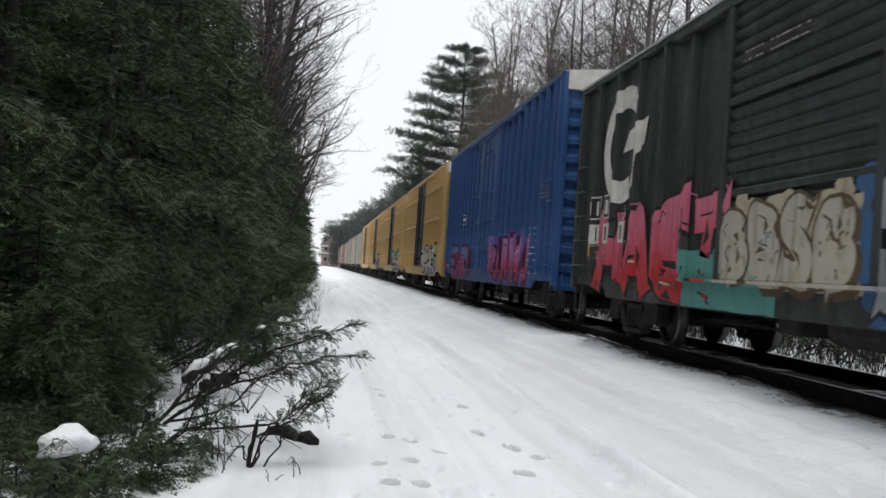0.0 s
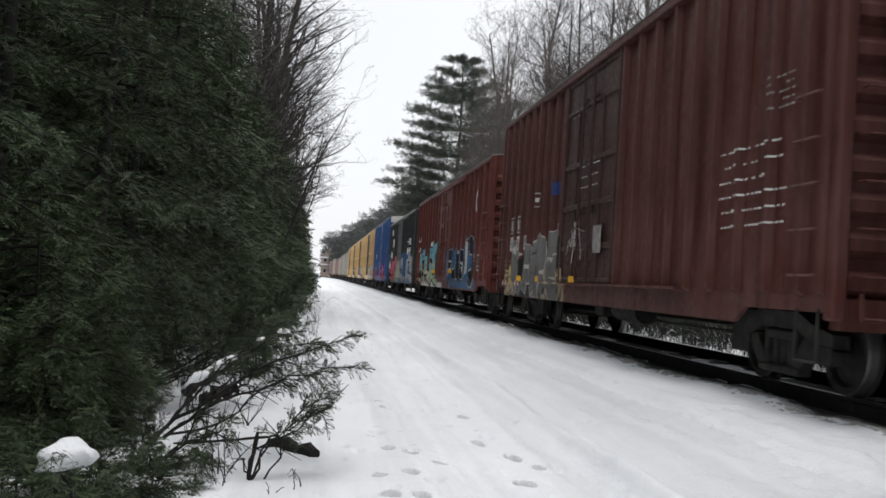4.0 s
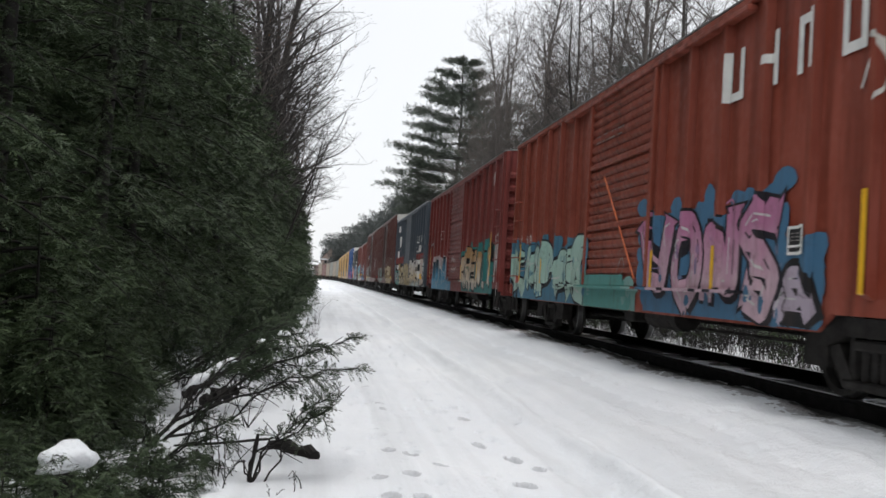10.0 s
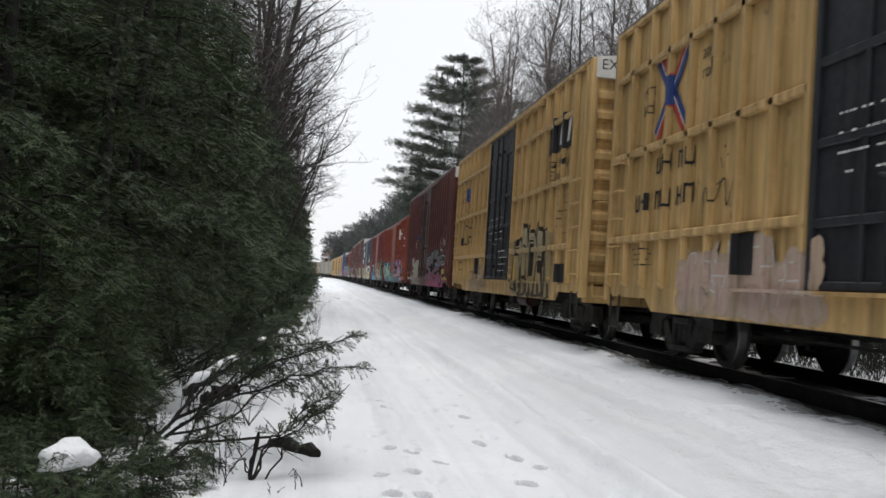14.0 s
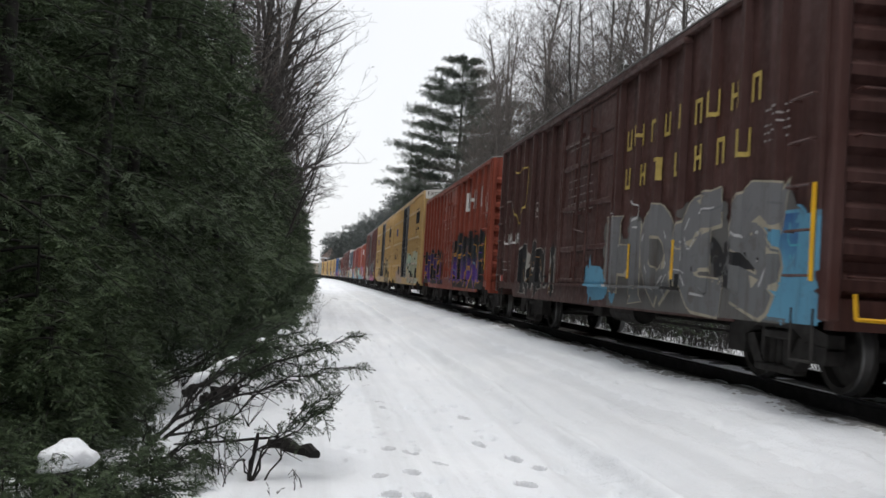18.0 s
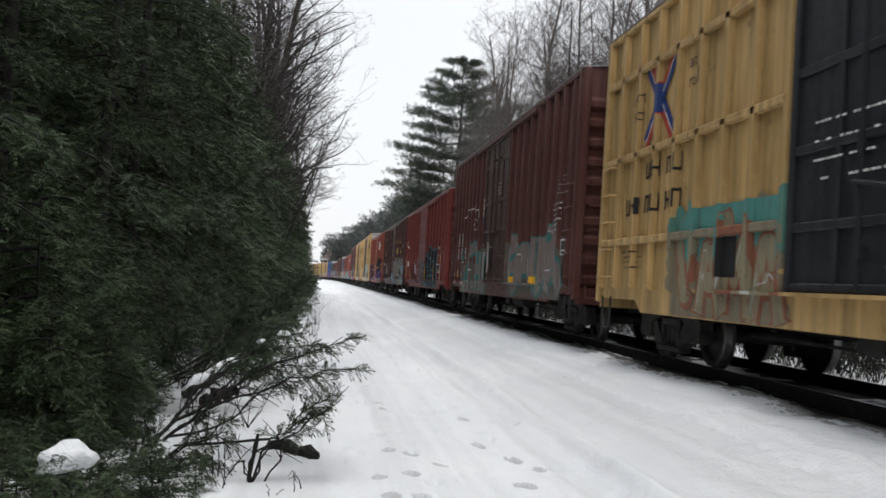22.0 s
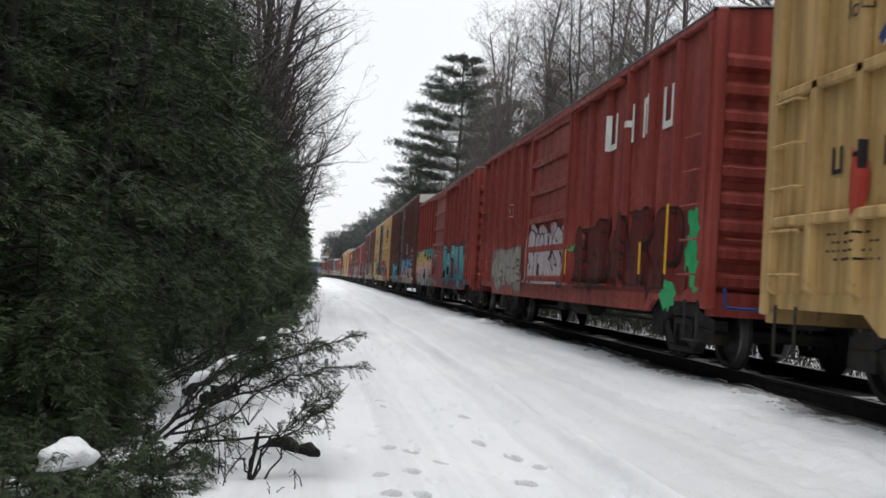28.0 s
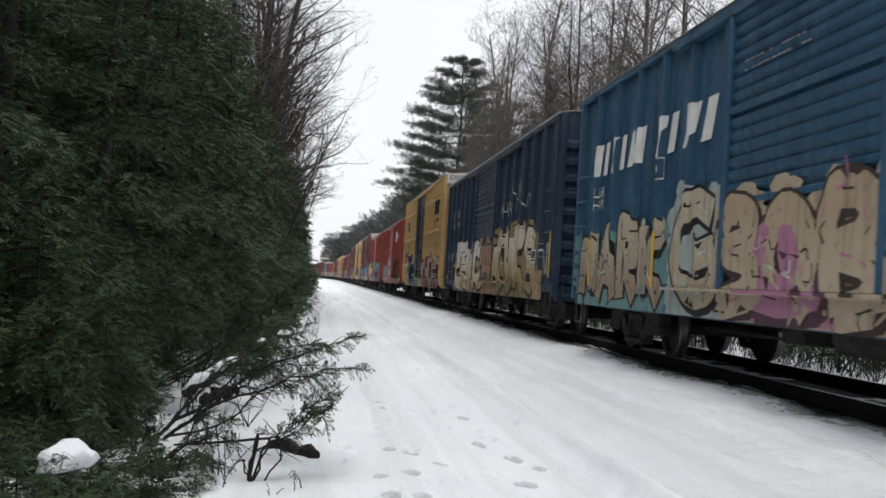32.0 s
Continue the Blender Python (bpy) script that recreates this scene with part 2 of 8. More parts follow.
def big_mesh(name, verts, faces, mats, index=None, smooth=False):
    me = bpy.data.meshes.new(name)
    me.vertices.add(len(verts))
    me.vertices.foreach_set("co", np.asarray(verts, np.float32).ravel())
    faces = np.asarray(faces, np.int32)
    k = faces.shape[1]
    me.loops.add(faces.size)
    me.loops.foreach_set("vertex_index", faces.ravel())
    me.polygons.add(len(faces))
    me.polygons.foreach_set("loop_start", np.arange(0, faces.size, k, dtype=np.int32))
    for m in mats:
        me.materials.append(m)
    if index is not None:
        me.polygons.foreach_set("material_index", np.asarray(index, np.int32))
    if smooth:
        me.polygons.foreach_set("use_smooth", np.ones(len(faces), bool))
    me.update(calc_edges=True)
    return me


# ---- the plan: a straight single track that bends gently to the left far off ----
TRACK_X, GAUGE = 6.03, 1.51          # track centre beside the camera, between rail centres
BEND_AT, BEND_R = 200.0, 1500.0


def track_at(s):
    """Centre of the track and its heading (radians to the left) at s metres along it."""
    if s <= BEND_AT:
        return TRACK_X, s, 0.0
    a = (s - BEND_AT) / BEND_R
    return TRACK_X - BEND_R * (1 - math.cos(a)), BEND_AT + BEND_R * math.sin(a), a


def ground_z(x, y):
    """The snow's lie across the track: a low verge, the bed, the far ditch and the rising wood."""
    pts = ((-60, 1.5), (-12, 0.0), (-4, -0.42), (-1, -0.58), (1.4, -0.60), (2.6, -0.52), (4.2, -0.26), (4.95, -0.165), (7.2, -0.165), (8.6, -0.40),
           (11, -0.25), (16, 0.2), (30, 1.2), (80, 3.5))
    x = x + (0 if y < BEND_AT else (y - BEND_AT) ** 2 / (2 * BEND_R))
    if x <= pts[0][0]:
        return pts[0][1]
    for (xa, za), (xb, zb) in zip(pts, pts[1:]):
        if x <= xb:
            return za + (zb - za) * (x - xa) / (xb - xa)
    return pts[-1][1]


def steps(a, b, fine, grow=1.0):
    out, p, d = [a], a, fine
    while p < b:
        p += d
        d *= grow
        out.append(min(p, b))
    return out


# ---- ground ----
FOOT = ((1.61, 6.93, 1.3), (1.73, 7.98, 1.15), (1.57, 8.78, 0.95), (1.07, 7.68, 1.0), (0.79, 7.25, 1.0), (0.87, 8.12, 1.0), (0.79, 7.80, 0.7), (0.70, 8.29, 0.9), (0.55, 7.15, 0.9), (0.58, 6.52, 1.1), (0.80, 6.55, 0.9),
        (1.68, 10.41, 0.9), (1.88, 7.67, 0.8), (2.21, 10.16, 0.7), (1.70, 11.40, 0.75), (1.52, 10.87, 0.75), (1.47, 11.86, 0.75), (1.67, 12.49, 0.7), (0.81, 11.38, 0.8), (0.82, 10.74, 0.8), (0.73, 13.19, 0.8), (0.61, 12.39, 0.75),
        (0.53, 11.74, 0.75), (0.60, 13.60, 0.7), (1.27, 9.59, 0.6), (1.42, 9.76, 0.55), (0.66, 9.56, 0.7), (0.59, 8.97, 0.5), (0.93, 8.73, 0.5), (1.69, 9.46, 0.45), (0.27, 9.79, 0.6), (2.96, 9.93, 0.5), (3.48, 9.95, 0.6), (2.40, 10.92, 0.5), (3.97, 13.34, 0.5), (2.85, 10.02, 0.4))
tread = random.Random(12)          # two fainter trails beyond the first prints
FOOT += tuple((0.66 + 0.18 * (i % 2) + 0.05 * i + tread.uniform(-0.08, 0.08), 14.4 + 0.72 * i + tread.uniform(-0.15, 0.15), tread.uniform(0.5, 0.75)) for i in range(13))
FOOT += tuple((1.45 + 0.20 * (i % 2) + tread.uniform(-0.1, 0.1), 13.3 + 0.85 * i + tread.uniform(-0.2, 0.2), tread.uniform(0.45, 0.7)) for i in range(10))


def pit_z(dx, dy, k):
    """How far a boot of force k presses the snow down, with a low rim pushed up round it."""
    d2 = (((dx + 0.15 * dy) / 0.048) ** 2 + (dy / 0.075) ** 2) / (0.45 + 0.55 * k) ** 2
    return -0.14 * k * np.exp(-d2 ** 1.5) + 0.016 * k * np.exp(-5 * (np.sqrt(d2) - 1.5) ** 2)


def snow_z(x, y):
    """The snow's surface with its swells, lumps and wheel ruts."""
    z = ground_z(x, y)
    if -12 < x < 12 and -5 < y < 60:
        z += 0.045 * noise.noise((x * 0.9, y * 0.45, 0.3)) + 0.036 * noise.noise((x * 3.1, y * 1.8, 7.1)) + 0.013 * noise.noise((x * 8, y * 6, 3.3))
        if x < 4.9:      # old wheel ruts with pushed-up rims, along the track
            for c, d, w in ((2.18, 0.05, 0.15), (2.46, -0.085, 0.10), (2.78, 0.05, 0.16), (3.62, 0.055, 0.20), (4.10, -0.06, 0.14)):
                wob = 0.10 * noise.noise((c, y * 0.25, 1.7))
                z -= d * (0.85 + 0.45 * noise.noise((c * 3, y * 0.5, 4.4))) * math.exp(-((x - c - wob) / w) ** 2)
        if 4.3 < x < 5.1:
            z += 0.05 * noise.noise((x * 1.5, y * 1.3, 9.2)) * (5.1 - x)
    return z


def ground_mesh():
    xs = steps(-500, -80, 60) + steps(-80, -10, 9)[1:] + steps(-10, -2.6, 0.4)[1:] + steps(-2.6, 0.3, 0.10)[1:] + steps(0.3, 2.1, 0.015)[1:] + steps(2.1, 2.5, 0.025)[1:] + steps(2.5, 4.0, 0.04)[1:] + steps(4.0, 4.5, 0.06)[1:] + steps(4.5, 5.3, 0.032)[1:] + steps(5.3, 12, 0.22)[1:] + steps(12, 80, 4.0)[1:] + steps(80, 600, 60)[1:]
    ys = steps(-400, -40, 60) + steps(-40, 3.2, 3.0)[1:] + steps(3.2, 5.6, 0.12)[1:] + steps(5.6, 6.3, 0.04)[1:] + steps(6.3, 8.9, 0.016)[1:] + steps(8.9, 10, 0.024)[1:] + steps(10, 13, 0.04)[1:] + steps(13, 40, 0.08, 1.03)[1:] + steps(40, 1200, 2.0, 1.07)[1:]
    vs = np.empty((len(ys), len(xs), 3), np.float64)
    for j, y in enumerate(ys):
        for i, x in enumerate(xs):
            z = snow_z(x, y)
            vs[j, i] = (x, y, z)
    X, Y = vs[:, :, 0], vs[:, :, 1]
    packed = np.zeros(X.shape, np.int32)
    for i, x in enumerate(xs):          # cinders blown off the bed, darkened further for the train's soft shadow
        if 4.5 < x < 5.2:
            for j, y in enumerate(ys):
                q = (x - 4.5) / 0.5 + 0.4 * noise.noise((x * 4, y * 1.6, 8.8)) + 0.3 * noise.noise((x * 14, y * 9, 3.8))
                packed[j, i] = 3 if q > 1.0 else 2 if q > 0.68 else 0
    for j, y in enumerate(ys):          # packed, greyer snow in the wheel ruts
        if -60 < y < 120:
            for i, x in enumerate(xs):
                if 1.9 < x < 4.0:
                    edge = 0.10 * noise.noise((x * 2.2, y * 1.1, 5.5)) + 0.05 * noise.noise((x * 8, y * 5, 2.5))
                    packed[j, i] = any(abs(x - c - 0.10 * noise.noise((c, y * 0.25, 1.7))) < h + edge for c, h in ((3.20, 0.58),))
    for fx, fy, k in FOOT:
        vs[:, :, 2] += pit_z(X - fx, Y - fy, k)
        if k >= 0.8 and fy < 14:          # trodden snow in the deeper prints, greyed to paint in their shade
            d2 = (((X - fx + 0.15 * (Y - fy)) / 0.048) ** 2 + ((Y - fy) / 0.075) ** 2) / (0.45 + 0.55 * k) ** 2
            packed[d2 < 1.9] = 4
    rng = np.random.RandomState(5)
    for _ in range(130):              # older, half-filled prints
        fx, fy = rng.uniform(0.2, 4.4), rng.uniform(5, 22)
        d2 = ((X - fx) / 0.065) ** 2 + ((Y - fy) / 0.11) ** 2
        vs[:, :, 2] -= rng.uniform(0.02, 0.08) * np.exp(-d2 ** 2)
    for _ in range(46):               # small dents and crumbs between the prints
        fx, fy, r = rng.uniform(0.4, 1.9), rng.uniform(6.2, 12.5), rng.uniform(0.022, 0.042)
        vs[:, :, 2] += rng.choice((-0.05, -0.035, 0.025)) * np.exp(-(((X - fx) / r) ** 2 + ((Y - fy) / (1.3 * r)) ** 2) ** 1.5)
    ny, nx = len(ys), len(xs)
    a = (np.arange(ny - 1)[:, None] * nx + np.arange(nx - 1)[None, :]).ravel()
    return big_mesh("ground", vs.reshape(-1, 3), np.stack([a, a + 1, a + nx + 1, a + nx], 1), [SNOW, PACKED, CINDERSHADE, SOOTSHADE, PRINTSHADE], packed.ravel()[a].astype(np.int32), smooth=True)


ground = tagged(new("ground", ground_mesh()), "trampled old snow with ruts and boot prints beside the track", "snow", kind="structure")


# ---- track ----
def bed_material():
    m, n, l, b = material("snowy_ballast", 0.85)
    a, f = noise_tex(n, l, 1.7, 8, rough=0.7), noise_tex(n, l, 16.0, 6, rough=0.7)
    # stone tones kept dark: the shadow under the train is in the colour
    st = ramp(n, l, f, 0.3, 0.7, (0.016, 0.0155, 0.015, 1), (0.050, 0.048, 0.046, 1))
    c = mixed(n, l, ramp(n, l, a, 0.66, 0.74, (0, 0, 0, 1), (1, 1, 1, 1)), st, (0.72, 0.74, 0.77, 1))
    l.new(c, b.inputs["Base Color"])
    bumped(n, l, b, f, 0.8, 0.04)
    return m


def along_track(profile, s0, s1, step):
    """Rings of (across, up) points along the track."""
    g = Geo()

    def ring(s):
        x, y, a = track_at(s)
        return [(x + p * math.cos(a), y + p * math.sin(a), z) for p, z in profile]
    st = steps(s0, min(s1, BEND_AT), 230) + (steps(BEND_AT, s1, step)[1:] if s1 > BEND_AT else [])
    return g, ring, st


track = tagged(new("railway_track"), "single railway track half buried in snow", "track", kind="structure")
RAIL = ((-0.07, -0.185), (0.07, -0.185), (0.07, -0.172), (0.012, -0.155), (0.010, -0.045), (0.037, -0.032), (0.037, -0.006), (0.030, 0.0), (-0.030, 0.0),
        (-0.037, -0.006), (-0.037, -0.032), (-0.010, -0.045), (-0.012, -0.155), (-0.07, -0.172))
for side in (-1, 1):
    g, ring, st = along_track([(p + side * GAUGE / 2, z) for p, z in RAIL], -60, 640, 12)
    g.sweep(ring, st)
    n = len(RAIL)
    g.m = [1 if i % n == 7 and i < n * (len(st) - 1) else 0 for i in range(len(g.f))]
    part("rail", g.mesh("rail", RUSTY, POLISH), track, "dark rusty rail with a polished top")
g, ring, st = along_track([(-0.98, -0.24), (-0.86, -0.185), (-0.70, -0.155), (0.70, -0.155), (0.95, -0.172), (1.3, -0.25), (0, -0.4)], -60, 640, 12)
g.sweep(ring, st)
part("trackbed", g.mesh("trackbed", bed_material()), track, "ballast patched with snow, darkened for the train's shadow")


# ---- trees ----
def ring_tubes(segs, sides=4):
    """Tapered tubes for rows of (x0, y0, z0, x1, y1, z1, r0, r1): vertices and quads."""
    s = np.asarray(segs, np.float64)
    a, b = s[:, :3], s[:, 3:6]
    d = b - a
    d /= np.linalg.norm(d, axis=1, keepdims=True) + 1e-9
    ref = np.where(np.abs(d[:, 2:3]) > 0.9, [[1.0, 0, 0]], [[0, 0, 1.0]])
    u = np.cross(d, ref)
    u /= np.linalg.norm(u, axis=1, keepdims=True) + 1e-9
    w = np.cross(d, u)
    t = np.arange(sides) * 2 * np.pi / sides
    off = u[:, None, :] * np.cos(t)[None, :, None] + w[:, None, :] * np.sin(t)[None, :, None]
    v = np.concatenate([a[:, None] + off * s[:, 6, None, None], b[:, None] + off * s[:, 7, None, None]], 1)
    k = np.arange(sides)
    q = np.stack([k, (k + 1) % sides, sides + (k + 1) % sides, sides + k], 1)
    f = q[None] + (np.arange(len(s)) * 2 * sides)[:, None, None]
    return v.reshape(-1, 3), f.reshape(-1, 4)


def stem(points, radii, sides=8):
    """One connected tapered tube through the points."""
    pts, vs = [Vector(p) for p in points], []
    for i, (p, r) in enumerate(zip(pts, radii)):
        d = (pts[min(i + 1, len(pts) - 1)] - pts[max(i - 1, 0)]).normalized()
        u = Vector((1, 0, 0)).cross(d) if abs(d.x) < 0.9 else Vector((0, 1, 0)).cross(d)
        u.normalize()
        w = d.cross(u)
        vs += [p + (u * math.cos(2 * math.pi * k / sides) + w * math.sin(2 * math.pi * k / sides)) * r for k in range(sides)]
    fs = [(i * sides + k, i * sides + (k + 1) % sides, (i + 1) * sides + (k + 1) % sides, (i + 1) * sides + k) for i in range(len(pts) - 1) for k in range(sides)]
    return [tuple(v) for v in vs], fs


def grow(rng, height, spread, levels=4, lean=0.0, first=0.3, r=None, reach=0.30, rise=0.03, thick=1.0):
    """A bare broadleaf tree: rows for ring_tubes, trunk first, and where the trunk's rows end."""
    segs, tips, spine = [], [], []
    r = r or height * 0.0085

    def limb(p, d, length, rad, level):
        n = max(3, int(length / (0.55, 0.5, 0.33, 0.22, 0.2)[level]))
        for i in range(n):
            q = p + d * (length / n)
            ra, rb = rad * (1 - 0.78 * i / n), rad * (1 - 0.78 * (i + 1) / n)
            if level == 0:
                spine.append((tuple(p), max(ra, 0.010)))
            else:
                segs.append((*p, *q, max(ra, 0.0075 * thick), max(rb, 0.0055 * thick)))
            p = q
            d = d + rng.normal(0, (0.035, 0.16, 0.22, 0.26, 0.26)[level], 3) + np.array([0, 0, rise if level else 0.03])
            d /= np.linalg.norm(d)
            if level < levels and (i + 1) / n > (first if level == 0 else 0.15) and rng.rand() < (0.97, 0.85, 0.62, 0.4)[level]:
                for _ in range((1 if rng.rand() < 0.7 else 2) + (level == 0)):
                    az = rng.uniform(0, 2 * np.pi)
                    side = np.array([math.cos(az), math.sin(az), rng.uniform(-0.1, 0.45)])
                    nd = d * rng.uniform(0.25, 0.75) + side * rng.uniform(0.6, 1.0) * spread
                    nd /= np.linalg.norm(nd)
                    k = height * reach * (1.2 - 0.85 * i / n) if level == 0 else length * 0.62 * (1.1 - 0.6 * i / n)
                    limb(p.copy(), nd, k * rng.uniform(0.55, 1.0), rb * 0.5, level + 1)
        tips.append(p)
    limb(np.array([0.0, 0, -0.3]), np.array([lean, 0.0, 1.0]), height, r, 0)
    return segs, tips, spine


def bare_tree_meshes(seed, height, spread, bark, levels=4, lean=0.0, first=0.3, leaves=0, reach=0.30, rise=0.03, thick=1.0):
    rng = np.random.RandomState(seed)
    segs, tips, spine = grow(rng, height, spread, levels, lean, first, None, reach, rise, thick)
    v, f = stem([q[0] for q in spine], [q[1] for q in spine], 7)
    trunk = big_mesh("trunk", v, f, [bark], smooth=True)
    v, f = ring_tubes(segs, 3)
    mats, idx = [bark], np.zeros(len(f), np.int32)
    if leaves:
        tp = np.array(tips)[rng.randint(0, len(tips), leaves)] + rng.normal(0, 0.12, (leaves, 3))
        lv, lf = leaf_quads(rng, tp, 0.10, 0.06)
        f = np.concatenate([f, lf + len(v)])
        v = np.concatenate([v, lv])
        mats, idx = [bark, DRYLEAF], np.concatenate([idx, np.ones(len(lf), np.int32)])
    crown = big_mesh("crown", v, f, mats, idx)
    return trunk, crown


def leaf_quads(rng, centres, length, width):
    n = len(centres)
    d = rng.normal(0, 1, (n, 3))
    d /= np.linalg.norm(d, axis=1, keepdims=True)
    u = np.cross(d, rng.normal(0, 1, (n, 3)))
    u /= np.linalg.norm(u, axis=1, keepdims=True)
    d, u = d * length, u * width
    v = np.stack([centres, centres + d * 0.5 + u * 0.5, centres + d, centres + d * 0.5 - u * 0.5], 1)
    return v.reshape(-1, 3), (np.arange(n)[:, None] * 4 + np.arange(4)[None]).astype(np.int32)


def fronds(rng, base, direction, length, leaflets, droop=0.35, leaf=0.33, width=0.13, tumble=0.8):
    """Flat feathery sprays: for every base and direction a row of paired thin leaflets and a tip."""
    n = len(base)
    d = direction / (np.linalg.norm(direction, axis=1, keepdims=True) + 1e-9)
    up = np.array([[0, 0, 1.0]]) + rng.normal(0, tumble, (n, 3))
    s = np.cross(d, up)
    s /= np.linalg.norm(s, axis=1, keepdims=True) + 1e-9
    vs = []
    L = length[:, None]
    for k in range(leaflets):
        t = (k + 0.5) / leaflets
        p = base + d * L * t - np.array([[0, 0, 1.0]]) * L * droop * t * t
        for sg in (-1, 1):
            ll = L * leaf * (1.15 - 0.75 * t) * rng.uniform(0.7, 1.2, (n, 1))
            e = (s * sg * 0.8 + d * 0.75) * ll + np.array([[0, 0, -1.0]]) * ll * droop * 0.5
            wv = d * L * width * 0.5
            vs.append(np.stack([p - wv * 0.4, p + e * 0.55 - wv * 0.15, p + e, p + e * 0.45 + wv * 0.6], 1))
    p = base + d * L * 0.8 - np.array([[0, 0, 1.0]]) * L * droop * 0.64
    e = d * L * 0.35 - np.array([[0, 0, 1.0]]) * L * droop * 0.45
    wv = s * L * 0.05
    vs.append(np.stack([p - wv, p + wv, p + e + wv * 0.2, p + e - wv * 0.2], 1))
    v = np.concatenate(vs, 1).reshape(-1, 3)
    return v, (np.arange(len(v) // 4)[:, None] * 4 + np.arange(4)[None]).astype(np.int32)


def evergreen_meshes(seed, height, radius, sprays, spray_len, leaflets=5, clear=0.3, mat=None, power=0.8, gaps=0.25, leaf=0.24, width=0.085):
    """Hemlock or cedar: tapered trunk, whorls of limbs, a crown of feathery sprays set along the limbs."""
    rng = np.random.RandomState(seed)
    n = 10
    trunk_v, trunk_f = stem([(0.05 * math.sin(height * i / n * 0.9 + seed), 0.05 * math.cos(height * i / n * 0.7 + seed * 2), height * i / n - 0.25 * (i == 0)) for i in range(n + 1)],
                            [height * 0.013 * (1 - 0.93 * i / n) for i in range(n + 1)])
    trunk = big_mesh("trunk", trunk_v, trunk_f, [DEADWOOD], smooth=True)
    limbs, bases, dirs, lens = [], [], [], []
    count = int(height * 11)
    for i in range(count):
        t = clear + (1 - clear) * (i + rng.rand()) / count
        az = i * 2.4 + rng.normal(0, 0.4)
        reach = radius * max(0.06, (1 - t) ** power) * rng.uniform(0.65, 1.12)
        if rng.rand() < gaps * 0.5:
            reach *= 0.55
        z = height * t
        out = np.array([math.cos(az), math.sin(az), 0.0])
        p, m = np.array([0.0, 0.0, z]), 5
        rise = rng.uniform(-0.05, 0.30)
        for k in range(m):
            f0, f1 = k / m, (k + 1) / m
            h = lambda f: z + reach * (rise * f - 0.45 * f * f)
            q = np.array([out[0] * reach * f1, out[1] * reach * f1, h(f1)])
            limbs.append((*p, *q, 0.016 * (1 - 0.8 * f0) + 0.003, 0.016 * (1 - 0.8 * f1) + 0.003))
            p = q
        share = max(3, int(sprays / count * reach / (radius * 0.55)))
        f = np.sqrt(rng.uniform(0.03, 1.0, share))
        az2 = rng.normal(0, 1.1, share) + az
        spread = reach * 0.30 * rng.normal(0, 1, share) * (1.1 - f)
        bx = out[0] * reach * f - out[1] * spread
        by = out[1] * reach * f + out[0] * spread
        bz = z + reach * (rise * f - 0.45 * f * f) + rng.normal(0, 0.07, share) - np.abs(spread) * 0.2
        bases.append(np.stack([bx, by, bz], 1))
        dirs.append(np.stack([np.cos(az2), np.sin(az2), rng.normal(-0.10, 0.40, share)], 1))
        lens.append(spray_len * rng.uniform(0.6, 1.3, share))
    v1, f1 = ring_tubes(limbs, 3)
    v2, f2 = fronds(rng, np.concatenate(bases), np.concatenate(dirs), np.concatenate(lens), leaflets, droop=0.15, leaf=leaf, width=width, tumble=0.6)
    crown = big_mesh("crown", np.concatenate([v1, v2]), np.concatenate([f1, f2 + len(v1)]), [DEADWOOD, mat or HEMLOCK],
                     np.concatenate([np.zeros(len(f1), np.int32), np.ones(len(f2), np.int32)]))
    return trunk, crown


